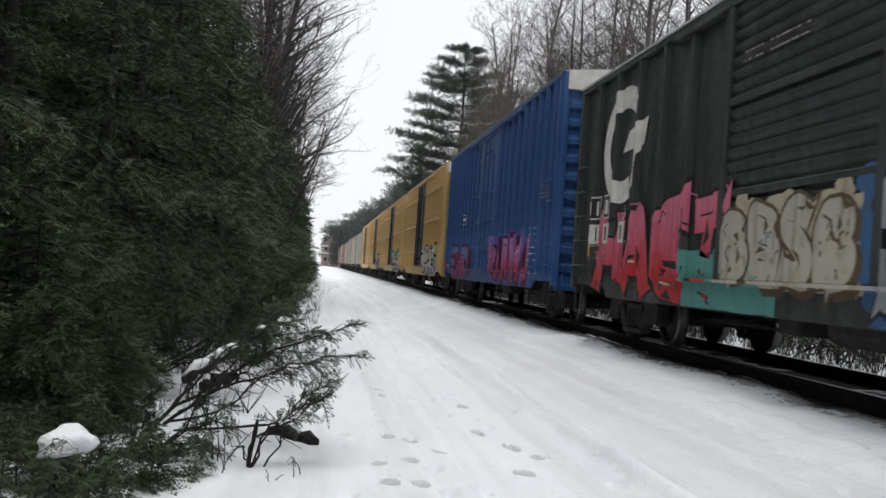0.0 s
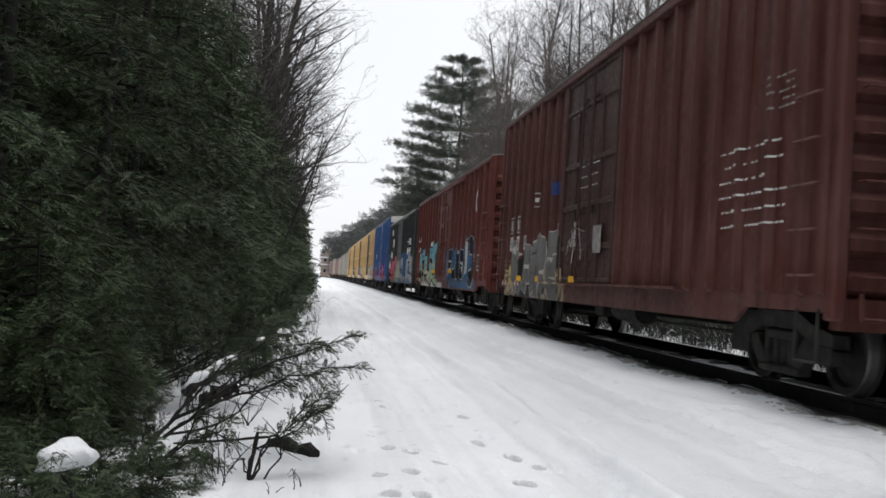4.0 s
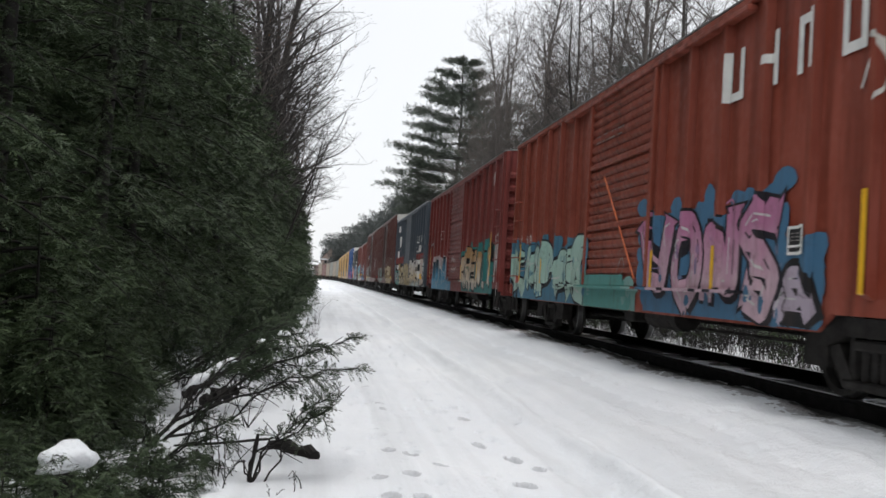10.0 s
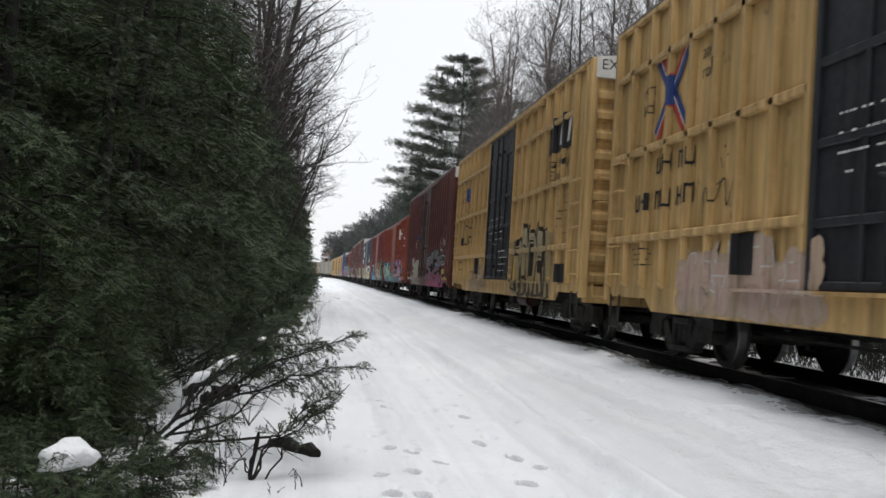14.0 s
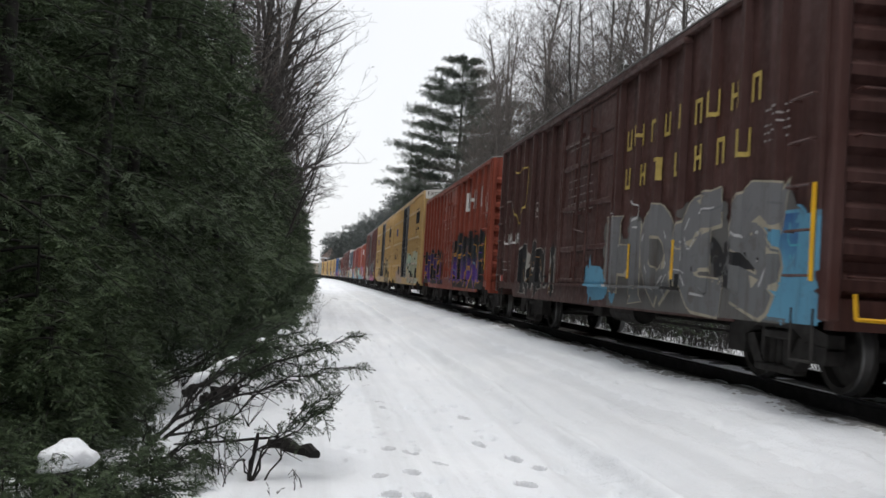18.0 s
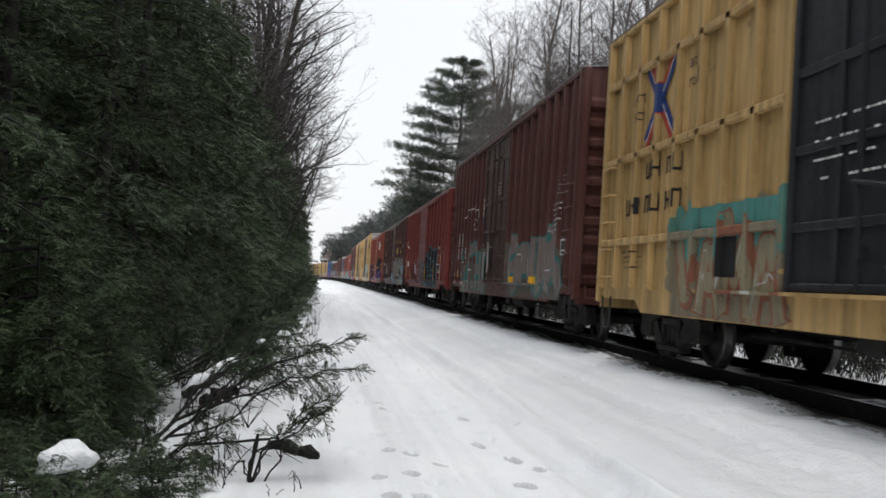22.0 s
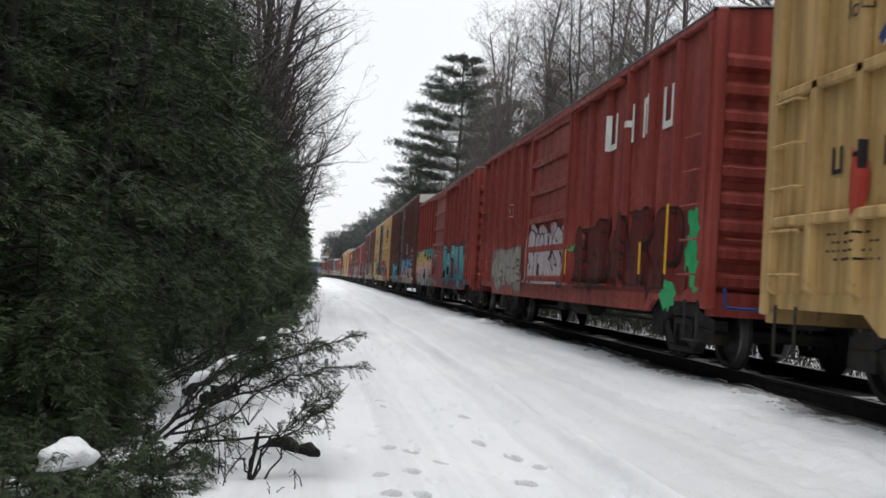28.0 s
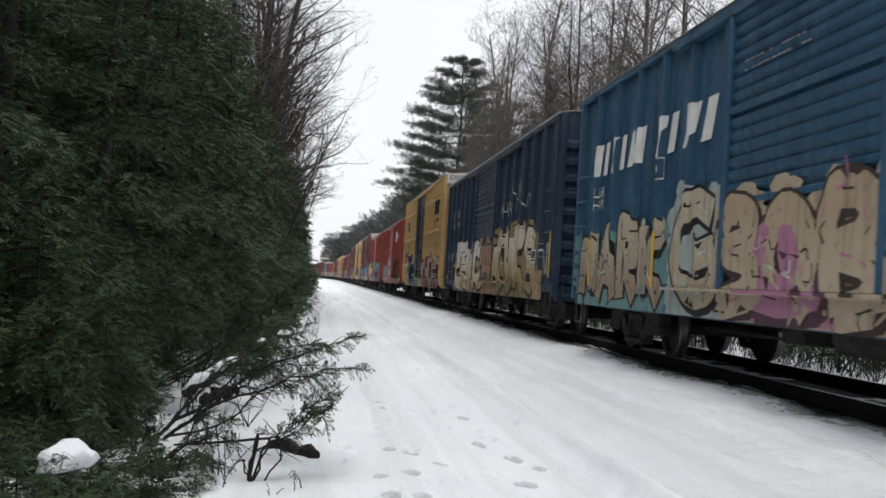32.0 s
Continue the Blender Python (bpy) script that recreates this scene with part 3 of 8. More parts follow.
def pine_meshes(seed, height, radius, tufts, mat, clear=0.35, size=0.5):
    """White pine: flat tiers of limbs that reach up at the ends, with bunches of needles and gaps between the tiers."""
    rng = np.random.RandomState(seed)
    v, f = stem([(0.1 * math.sin(i + seed), 0.1 * math.cos(i * 1.3), height * i / 12 - 0.3 * (i == 0)) for i in range(13)], [height * 0.013 * (1 - 0.9 * i / 12) for i in range(13)])
    trunk = big_mesh("trunk", v, f, [BARK], smooth=True)
    limbs, pts, dirs = [], [], []
    tiers = int(height * 0.68)
    for i in range(tiers):
        t = clear + (1 - clear) * (i + 0.3 * rng.rand()) / tiers
        whorl = rng.randint(7, 12)
        tier = rng.uniform(0.72, 1.12)
        for j in range(whorl):
            az = i * 0.7 + 2 * np.pi * (j + rng.uniform(-0.25, 0.25)) / whorl
            prof = min(1.0, (1 - t) / 0.30 + 0.10)
            reach = radius * prof * tier * rng.uniform(0.6, 1.12)
            p = np.array([0, 0, height * t + rng.normal(0, 0.15)])
            out = np.array([math.cos(az), math.sin(az), 0])
            for k in range(5):
                q = p + out * reach / 5 + np.array([rng.normal(0, 0.08), rng.normal(0, 0.08), reach / 5 * (0.0 + 0.07 * k)])
                limbs.append((*p, *q, 0.05 * (1 - k / 5.5) * reach / radius + 0.008, 0.05 * (1 - (k + 1) / 5.5) * reach / radius + 0.008))
                c = max(1, int(tufts / (tiers * 8.5 * 5) * (0.15 + k * 0.62) * (0.12 + 1.2 * reach / radius)))
                if k > 0 or rng.rand() < 0.6:
                    pts.append(q + rng.normal(0, 1, (c, 3)) * np.array([0.55, 0.55, 0.055]) * (0.25 + reach * 0.17))
                    dirs.append(np.repeat((out * 0.7 + np.array([0, 0, 0.35]))[None], c, 0) + rng.normal(0, 0.45, (c, 3)))
                p = q
    v1, f1 = ring_tubes(limbs, 4)
    P = np.concatenate(pts)
    v2, f2 = fronds(rng, P, np.concatenate(dirs), size * rng.uniform(0.6, 1.3, len(P)), 3, droop=-0.1, leaf=0.55, width=0.42)
    crown = big_mesh("crown", np.concatenate([v1, v2]), np.concatenate([f1, f2 + len(v1)]), [BARK, mat],
                     np.concatenate([np.zeros(len(f1), np.int32), np.ones(len(f2), np.int32)]))
    return trunk, crown


def plant(name, meshes, x, y, turn=0, size=1.0, label="", category="tree", group="", sink=0.0):
    root = new(name)
    root.matrix_basis = Matrix.Translation((x, y, ground_z(x, y) - sink)) @ Matrix.Rotation(radians(turn), 4, "Z") @ Matrix.Diagonal((size, size, size, 1))
    for nm, me in zip(("trunk", "crown"), meshes):
        part(nm, me, root)
    return tagged(root, label, category, group)


# evergreen wall on the verge
near_green = [evergreen_meshes(11, 8.0, 2.5, 21000, 0.115, 4, 0.015, leaf=0.27, width=0.36), evergreen_meshes(12, 9.0, 2.5, 21000, 0.115, 4, 0.08, leaf=0.27, width=0.36)]
far_green = [evergreen_meshes(21, 8.5, 2.4, 4200, 0.24, 4, 0.04, leaf=0.28, width=0.38), evergreen_meshes(22, 7.0, 2.1, 3500, 0.24, 4, 0.03, leaf=0.28, width=0.38)]
dist_green = [evergreen_meshes(23, 8.5, 2.4, 1900, 0.5, 4, 0.04, power=0.62, leaf=0.32, width=0.45), evergreen_meshes(24, 7.0, 2.1, 1600, 0.5, 4, 0.03, power=0.62, leaf=0.32, width=0.45)]
bush = evergreen_meshes(14, 2.2, 1.05, 3600, 0.13, 4, 0.0, power=0.4, leaf=0.27, width=0.36)
small_bush = evergreen_meshes(15, 2.2, 1.05, 900, 0.26, 5, 0.0, power=0.4, leaf=0.25, width=0.3)
LBL = "dense dark green hemlock with drooping feathery sprays on the snowy verge"
WALL = ((-3.5, 7.6, 0, 1.0), (-3.1, 9.6, 1, 0.95), (-2.55, 11.6, 1, 0.95), (-2.6, 13.6, 1, 1.0))
for k, (x, y, i, s) in enumerate(WALL):
    plant("hemlock", near_green[i], x, y, 73 * k + (0, 0, 65, 0)[k], s, LBL, group="evergreens along the verge")
for k, (x, y, i, s) in enumerate(((-2.45, 15.4, 0, 0.95), (-5.0, 8.2, 0, 1.25), (-5.2, 11.6, 0, 1.25), (-4.4, 14.8, 1, 1.3), (-6.3, 9.4, 1, 1.5), (-5.9, 6.0, 0, 1.2), (-2.3, 17.0, 1, 1.0), (-3.7, 19.5, 0, 1.3), (-3.5, 22.8, 1, 1.4), (-4.3, 25.5, 0, 1.5), (-4.1, 29.5, 0, 1.8), (-4.9, 34, 1, 1.9), (-3.0, 36, 1, 1.25))):
    plant("hemlock", far_green[i], x, y, 91 * k, s, LBL, group="evergreens along the verge")
for k in range(26):
    y = 18.6 + k * 2.5 + (k % 3) * 0.4
    plant("hemlock", (far_green if k < 8 else dist_green)[k % 2], -1.95 - 0.25 * ((k * 7) % 3) - 0.002 * k, y, 61 * k, 0.84 + 0.12 * ((k * 5) % 4) / 3, LBL, group="evergreens along the verge")
for k in range(9):
    plant("hemlock", dist_green[k % 2], -5.4 - (k % 2), 17 + k * 5.0, 47 * k, 1.15 + 0.1 * (k % 3), LBL, group="evergreens along the verge")
for k, (x, y, s) in enumerate(((-7.6, 11.5, 1.7), (-6.6, 13.8, 1.6), (-8.6, 8.6, 1.7), (-6.0, 16.8, 1.6), (-9.4, 14.0, 1.8), (-6.8, 19.0, 1.7), (-4.6, 18.0, 1.45), (-5.4, 21.5, 1.6), (-8.2, 17.5, 1.8), (-4.2, 22.5, 1.3), (-7.4, 23.5, 1.8), (-10.5, 19.5, 2.0))):
    plant("hemlock", dist_green[k % 2], x, y, 29 * k, s, LBL, group="evergreens along the verge")
for k, (x, y, s) in enumerate(((-2.15, 7.7, 0.95), (-2.9, 6.9, 1.0), (-1.78, 6.9, 0.52), (-2.3, 6.2, 0.55), (-1.62, 5.75, 0.22), (-1.28, 5.72, 0.16), (-2.4, 12.0, 0.7), (-2.0, 8.7, 0.78), (-1.68, 7.9, 0.48), (-2.0, 10.8, 0.62), (-1.58, 8.6, 0.36), (-1.8, 9.7, 0.5), (-2.3, 9.9, 0.6), (-1.75, 7.5, 0.42), (-2.6, 8.4, 0.9), (-2.05, 5.6, 0.36), (-1.36, 6.35, 0.24), (-1.22, 4.92, 0.23), (-1.50, 5.05, 0.22), (-1.02, 5.15, 0.18), (-1.80, 5.3, 0.27), (-1.05, 5.7, 0.15), (-0.95, 6.2, 0.19), (-0.72, 6.55, 0.14), (-1.62, 7.75, 0.50), (-1.85, 7.15, 0.55))):
    plant("hemlock_bush", bush if s > 0.3 else small_bush, x, y, 111 * k, s, "low bushy young hemlock reaching down to the snow", "bush", "young hemlocks on the verge")
for k in range(9):          # the same verge behind the camera: unseen hemlocks added to cut sky light
    plant("hemlock", dist_green[k % 2], -4.6 - 0.8 * (k % 2), 3.2 - 3.4 * k, 57 * k, 1.0, LBL, group="evergreens along the verge")

# bare trees behind the evergreens
bare = [bare_tree_meshes(31, 15, 1.1, BARK, reach=0.33, first=0.36, thick=0.8), bare_tree_meshes(32, 17, 0.9, PALEBARK, reach=0.30, rise=0.06, thick=0.8), bare_tree_meshes(33, 13, 1.2, BARK, reach=0.36, rise=0.0, first=0.38, thick=0.8), bare_tree_meshes(34, 17, 0.85, PALEBARK, leaves=160, reach=0.30, rise=0.07, thick=0.8),
        bare_tree_meshes(35, 16, 1.0, BARK, leaves=260, reach=0.31, rise=0.05, first=0.34, thick=0.8)]
light_bare = [bare_tree_meshes(36, 17, 0.75, PALEBARK, 3, reach=0.26, rise=0.07, thick=0.7), bare_tree_meshes(37, 18, 0.7, BARK, 3, reach=0.25, rise=0.07, thick=0.7)]
young = bare_tree_meshes(38, 9, 0.8, BARK, 3, lean=0.28, first=0.4, reach=0.2, rise=0.08)
fine = [bare_tree_meshes(48, 17, 0.8, HAZEBARK, 4, first=0.2, reach=0.32, rise=0.08, thick=0.6), bare_tree_meshes(49, 17, 0.85, PALEBARK, 4, first=0.22, reach=0.30, rise=0.07, thick=0.6, leaves=150)]
LBB = "leafless grey-brown tree with a fine tangle of twigs"
LEFT = ((-1.9, 31, 2, 0.85), (-1.7, 38, 0, 0.85), (-1.6, 48, 1, 0.8),
        (-1.5, 56, 2, 0.95), (-1.8, 66, 0, 0.9), (-1.5, 78, 2, 0.95), (-1.8, 92, 1, 0.85), (-2.6, 61, 3, 0.85))
trunked = [bare_tree_meshes(39, 19, 0.9, PALEBARK, 4, first=0.25, reach=0.20, rise=0.05, thick=0.5), bare_tree_meshes(40, 18, 1.0, PALEBARK, 4, lean=0.03, first=0.28, reach=0.24, rise=0.02, thick=0.5)]
for k, (x, y, i, s) in enumerate(((-2.02, 33, 0, 1.0), (-1.62, 34, 1, 1.0), (-2.6, 42, 0, 1.0))):
    plant("bare_tree", trunked[i], x, y, 140 * k, s, "tall leafless tree with a clear dark trunk on the verge", group="bare trees on the verge")
for k, (x, y, i, s) in enumerate(LEFT):
    plant("bare_tree", bare[i], x - 0.35, y, 83 * k, s, LBB, group="bare trees on the verge")
for k, (x, y, i, s) in enumerate(((-3.1, 27, 0, 0.9), (-2.3, 36, 1, 1.0), (-2.0, 29, 1, 0.8), (-2.7, 45, 0, 1.1))):
    plant("bare_tree", fine[i], x, y, 57 * k, s, LBB, group="bare trees on the verge")
for k, (x, y, s) in enumerate(((-1.8, 31, 0.75), (-2.2, 40, 0.9), (-2.2, 52, 0.9))):
    plant("bare_tree", young, x, y, 20 * k - 20, s, "slim leafless young tree leaning out over the verge", group="bare trees on the verge")

# wood beyond the track
rngw = np.random.RandomState(8)
dense = [bare_tree_meshes(46, 17, 0.75, HAZEBARK, 4, first=0.18, reach=0.34, rise=0.10, thick=0.75), bare_tree_meshes(47, 18, 0.8, HAZEBARK, 4, first=0.2, reach=0.32, rise=0.09, thick=0.75, leaves=200)]
for k in range(18):
    y = 25 + k * 3.1 + rngw.uniform(-1, 1)
    x = max(10.6, 0.200 * y + 1.9) + (k % 3) * 2.2 + rngw.uniform(0, 2.0)
    plant("bare_tree", (bare[:3] + fine + fine)[rngw.randint(0, 7)], x, y, rngw.uniform(0, 360), rngw.uniform(0.9, 1.15), LBB, group="bare wood beyond the track")
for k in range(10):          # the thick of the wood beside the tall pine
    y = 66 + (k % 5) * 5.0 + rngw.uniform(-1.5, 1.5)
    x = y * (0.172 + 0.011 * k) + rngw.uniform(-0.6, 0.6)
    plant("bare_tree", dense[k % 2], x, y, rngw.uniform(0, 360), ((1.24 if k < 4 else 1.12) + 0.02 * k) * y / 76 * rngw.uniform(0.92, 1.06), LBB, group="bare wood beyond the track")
for k in range(5):          # taller crowns behind the cars
    y = 44 + 6.5 * k
    plant("bare_tree", (fine + bare)[k % 4], y * (0.235 + 0.016 * (k * 4 % 9)), y, 97 * k, (1.0 + 0.022 * (y - 44)) * 1.05, LBB, group="bare wood beyond the track")
for k in range(4):          # pale tops showing before the pine
    plant("bare_tree", light_bare[k % 2], 10.9 + 0.5 * k, 104 + 6 * k, 77 * k, 0.86, LBB, group="bare wood beyond the track")
for k in range(7):
    plant("bare_tree", light_bare[k % 2], 12.2 + 0.5 * (k % 3), 116 + k * 9, 77 * k, 0.85, LBB, group="bare wood beyond the track")
for k in range(8):          # the same wood beside and behind the camera
    plant("bare_tree", light_bare[k % 2], rngw.uniform(11, 16), 16 - k * 5.5, rngw.uniform(0, 360), 1.0, LBB, group="bare wood beyond the track")
pines = [pine_meshes(43, 24.9, 6.2, 30000, PINE, 0.10, 0.43), pine_meshes(42, 18, 4.6, 2800, PINE, 0.12, 0.5)]
for k, (x, y, i, s, t) in enumerate(((13.6, 98, 0, 1.0, 20), (15.5, 90, 1, 1.02, 100), (12.6, 112, 1, 0.78, 200), (14.2, 124, 1, 0.85, 30), (19.0, 58, 1, 0.85, 60), (12.4, 138, 1, 0.72, 310), (17.5, 76, 1, 0.85, 250))):
    plant("white_pine", pines[i], x, y, t, s, "tall dark white pine with tiered feathery limbs", group="pines beyond the track")
farp = [pine_meshes(51, 16, 3.6, 620, HAZEPINE, 0.06, 1.3), pine_meshes(52, 14, 3.2, 560, HAZEPINE, 0.05, 1.3)]
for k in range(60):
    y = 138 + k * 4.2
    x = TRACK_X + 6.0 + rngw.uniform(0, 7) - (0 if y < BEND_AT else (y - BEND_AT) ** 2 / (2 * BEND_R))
    plant("white_pine", farp[k % 2], x, y, rngw.uniform(0, 360), rngw.uniform(0.75, 1.1), "distant pine with haze put into its grey-green needles", group="distant tree line")


# ---- undergrowth and small things on the verge ----
def shrub_mesh(seed, base, tips, frond, leaflets=6, twigs=9, bare=0.45):
    """Arching stems from one foot to the given tips, with side twigs that carry feathery sprays beyond the bare part."""
    rng = np.random.RandomState(seed)
    segs, bases, dirs, lens = [], [], [], []
    b = np.array(base, float)
    for tip in tips:
        e = np.array(tip, float)
        span = np.linalg.norm(e - b)
        mid = (b + e) / 2 + np.array([0, 0, 0.02 + 0.05 * rng.rand()]) + rng.normal(0, 0.04, 3)
        at = lambda t: b * (1 - t) ** 2 + 2 * mid * t * (1 - t) + e * t * t
        kink = rng.normal(0, 0.012, (11, 3))
        kink[0] = kink[10] = 0
        for k in range(10):
            segs.append((*(at(k / 10) + kink[k]), *(at((k + 1) / 10) + kink[k + 1]), 0.015 * (1 - k / 11) + 0.002, 0.015 * (1 - (k + 1) / 11) + 0.002))
        for k in range(twigs):
            t = bare * 0.8 + (1 - bare * 0.8) * (k + rng.rand()) / twigs
            p, d = at(t), at(min(1, t + 0.05)) - at(t - 0.05)
            d = d / np.linalg.norm(d) * 0.9 + rng.normal(0, 0.5, 3) * np.array([1, 1, 0.55])
            d /= np.linalg.norm(d)
            L = span * 0.30 * (1.25 - t) * rng.uniform(0.6, 1.2) + 0.05
            q = p + d * L
            segs.append((*p, *q, 0.005, 0.002))
            if t > bare:
                for s in np.arange(0.12, 1.06, (0.027 if t < 0.62 else 0.023) / L):
                    bases.append(p + (q - p) * s)
                    dirs.append(d + rng.normal(0, 0.45, 3))
                    lens.append(frond * rng.uniform(0.7, 1.5) * (1.0 if t < 0.62 else 1.1))
    v1, f1 = ring_tubes(segs, 5)
    v2, f2 = fronds(rng, np.array(bases), np.array(dirs), np.array(lens), leaflets, droop=0.25, leaf=0.28, width=0.26)
    return v1, f1, v2, f2


def shrub(name, seed, base, tips, frond, label, twigs=9, bare=0.45):
    v1, f1, v2, f2 = shrub_mesh(seed, base, tips, frond, twigs=twigs, bare=bare)
    root = tagged(new(name), label, "shrub", "low shrubs under the evergreens")
    root.matrix_basis = Matrix.Translation(base)
    o = np.array(base)
    part("stem", big_mesh("stem", v1 - o, f1, [DEADWOOD]), root)
    part("foliage", big_mesh("foliage", v2 - o, f2, [SHRUBGREEN]), root)
    return root


SHRUBGREEN = leaf_material("cedar_sprays", (0.018, 0.032, 0.015), (0.050, 0.072, 0.034))
def bough(rng, a, mid, b, thick, bare, frond, segs, bases, dirs, lens):
    """One arching stem; beyond its bare part flat side twigs carry dense feathery sprays."""
    a, mid, b = (np.array(q, float) for q in (a, mid, b))
    span = np.linalg.norm(b - a)
    n = 12
    kink = rng.normal(0, 0.016, (n + 1, 3)) + np.sin(np.linspace(0, 2 * np.pi, n + 1))[:, None] * rng.normal(0, 0.035, 3)
    kink[0] = kink[n] = 0
    pts = [a * (1 - t) ** 2 + 2 * mid * t * (1 - t) + b * t * t + kink[i] for i, t in enumerate(np.linspace(0, 1, n + 1))]
    for i in range(n):
        segs.append((*pts[i], *pts[i + 1], thick * (1 - 0.85 * i / n), thick * (1 - 0.85 * (i + 1) / n)))
    count = max(8, int(span * (1 - bare * 0.6) / 0.036))
    for k in range(count):
        t = bare * 0.6 + (1 - bare * 0.6) * (k + rng.rand()) / count
        i = min(int(t * n), n - 1)
        p = pts[i] + (pts[i + 1] - pts[i]) * (t * n - i)
        d = (pts[i + 1] - pts[i]) / np.linalg.norm(pts[i + 1] - pts[i])
        side = np.cross(d, [0, 0, 1.0])
        side /= np.linalg.norm(side) + 1e-6
        sg = 1 if k % 2 else -1
        e = d * rng.uniform(0.6, 1.0) + side * sg * rng.uniform(0.35, 0.8) + np.array([0, 0, rng.normal(0.02, 0.38)])
        e /= np.linalg.norm(e)
        L = (0.07 + 0.20 * (1.15 - t)) * rng.uniform(0.6, 1.25) * min(1.0, span + 0.35)
        q = p + e * L + np.array([0, 0, -0.12 * L])
        segs.append((*p, *q, 0.0045, 0.0018))
        if t < bare or rng.rand() < 0.22:
            continue
        for s in np.arange(0.12, 1.08, 0.0135 / L):
            bases.append(p + (q - p) * s)
            dirs.append(e + np.cross(e, rng.normal(0, 1, 3)) * 0.8)
            lens.append(frond * rng.uniform(0.7, 1.35) * (1.15 - 0.35 * s))


def bough_shrub(seed, stems, frond, label):
    rng = np.random.RandomState(seed)
    segs, bases, dirs, lens = [], [], [], []
    for a, mid, b, thick, bare in stems:
        bough(rng, a, mid, b, thick, bare, frond, segs, bases, dirs, lens)
    o = np.array(stems[0][0], float)
    root = tagged(new("cedar_shrub"), label, "shrub", "low shrubs under the evergreens")
    root.matrix_basis = Matrix.Translation(o)
    v, f = ring_tubes(segs, 5)
    part("stem", big_mesh("stem", v - o, f, [DEADWOOD]), root)
    v, f = fronds(rng, np.array(bases), np.array(dirs), np.array(lens), 5, droop=0.25, leaf=0.34, width=0.36, tumble=0.9)
    part("foliage", big_mesh("foliage", v - o, f, [SHRUBGREEN]), root)


LOW = (-1.28, 7.65, -0.60)
LOWER = (-1.20, 7.35, -0.62)
bough_shrub(61, ((LOW, (-0.70, 7.6, 0.10), (0.33, 7.5, 0.43), 0.019, 0.52), ((-1.1, 7.6, -0.45), (-0.45, 7.5, 0.10), (0.34, 7.3, 0.20), 0.016, 0.58), (LOW, (-0.9, 7.9, 0.18), (0.08, 7.95, 0.34), 0.014, 0.45),
                 ((-1.2, 7.9, -0.5), (-0.75, 8.1, 0.30), (-0.10, 8.25, 0.40), 0.013, 0.45), ((-1.0, 7.65, -0.35), (-0.5, 7.7, 0.06), (-0.05, 7.7, 0.28), 0.011, 0.4), ((-1.05, 7.5, -0.40), (-0.45, 7.6, -0.08), (0.10, 7.6, 0.06), 0.012, 0.6),
                 ((-0.8, 7.6, -0.12), (-0.4, 7.75, 0.20), (0.02, 7.8, 0.18), 0.009, 0.4)), 0.075, "low spreading cedar shrub with dark bare limbs reaching over the snow")
bough_shrub(68, ((LOWER, (-0.85, 7.3, -0.22), (-0.50, 7.15, -0.20), 0.012, 0.3), (LOWER, (-0.9, 7.2, -0.34), (-0.50, 7.1, -0.36), 0.012, 0.3), (LOWER, (-0.95, 7.1, -0.45), (-0.58, 6.85, -0.49), 0.011, 0.25),
                 (LOWER, (-1.2, 7.1, -0.3), (-1.10, 6.95, -0.10), 0.011, 0.15),
                 (LOWER, (-1.2, 6.9, -0.45), (-1.05, 6.6, -0.38), 0.011, 0.15)), 0.070, "olive-green cedar shrub at the foot of the hemlocks")
FOOTING = (-0.386, 6.95, -0.63)
bough_shrub(67, ((FOOTING, (-0.25, 6.95, -0.28), (0.21, 6.95, 0.09), 0.012, 0.52), (FOOTING, (-0.22, 7.0, -0.30), (0.12, 7.0, -0.15), 0.010, 0.58), (FOOTING, (-0.22, 6.95, -0.26), (-0.03, 6.95, -0.03), 0.010, 0.5),
                 (FOOTING, (-0.45, 6.95, -0.42), (-0.50, 6.95, -0.30), 0.008, 0.8), (FOOTING, (-0.20, 7.1, -0.24), (0.15, 7.2, 0.02), 0.010, 0.55)), 0.075, "small upright cedar shrub standing in the snow")
bough_shrub(62, (((-1.2, 6.9, -0.6), (-0.9, 6.6, -0.48), (-0.76, 6.35, -0.50), 0.010, 0.3), ((-1.2, 6.9, -0.6), (-0.8, 6.9, -0.45), (-0.55, 6.75, -0.45), 0.010, 0.25)), 0.062, "low cedar shrub under the hemlocks")
shrub("cedar_shrub", 63, (-1.55, 6.3, -0.57), ((-0.85, 6.0, -0.50), (-1.15, 5.7, -0.42), (-1.45, 5.6, -0.38), (-0.95, 6.3, -0.40), (-1.7, 5.7, -0.34), (-1.3, 5.75, -0.50)), 0.11, "low cedar shrub under the hemlocks", 16, 0.2)
shrub("cedar_shrub", 64, (-1.9, 10.4, -0.55), ((-0.9, 10.0, 0.1), (-0.6, 10.4, 0.3), (-0.8, 10.3, -0.1), (-1.3, 9.8, 0.2), (-0.3, 10.8, 0.35)), 0.13, "low cedar shrub under the hemlocks", 14)
shrub("cedar_shrub", 65, (-1.5, 13.5, -0.55), ((-0.5, 13.2, 0.2), (-0.4, 13.6, 0.5), (-0.6, 13.2, -0.1), (-0.9, 13.0, 0.4), (-0.3, 14.0, 0.3)), 0.16, "low cedar shrub under the hemlocks", 14)
shrub("cedar_shrub", 66, (-1.5, 19.0, -0.55), ((-0.5, 18.6, 0.3), (-0.4, 19.0, 0.6), (-0.7, 18.6, 0.0), (-0.4, 19.4, 0.2)), 0.20, "low cedar shrub under the hemlocks", 14)


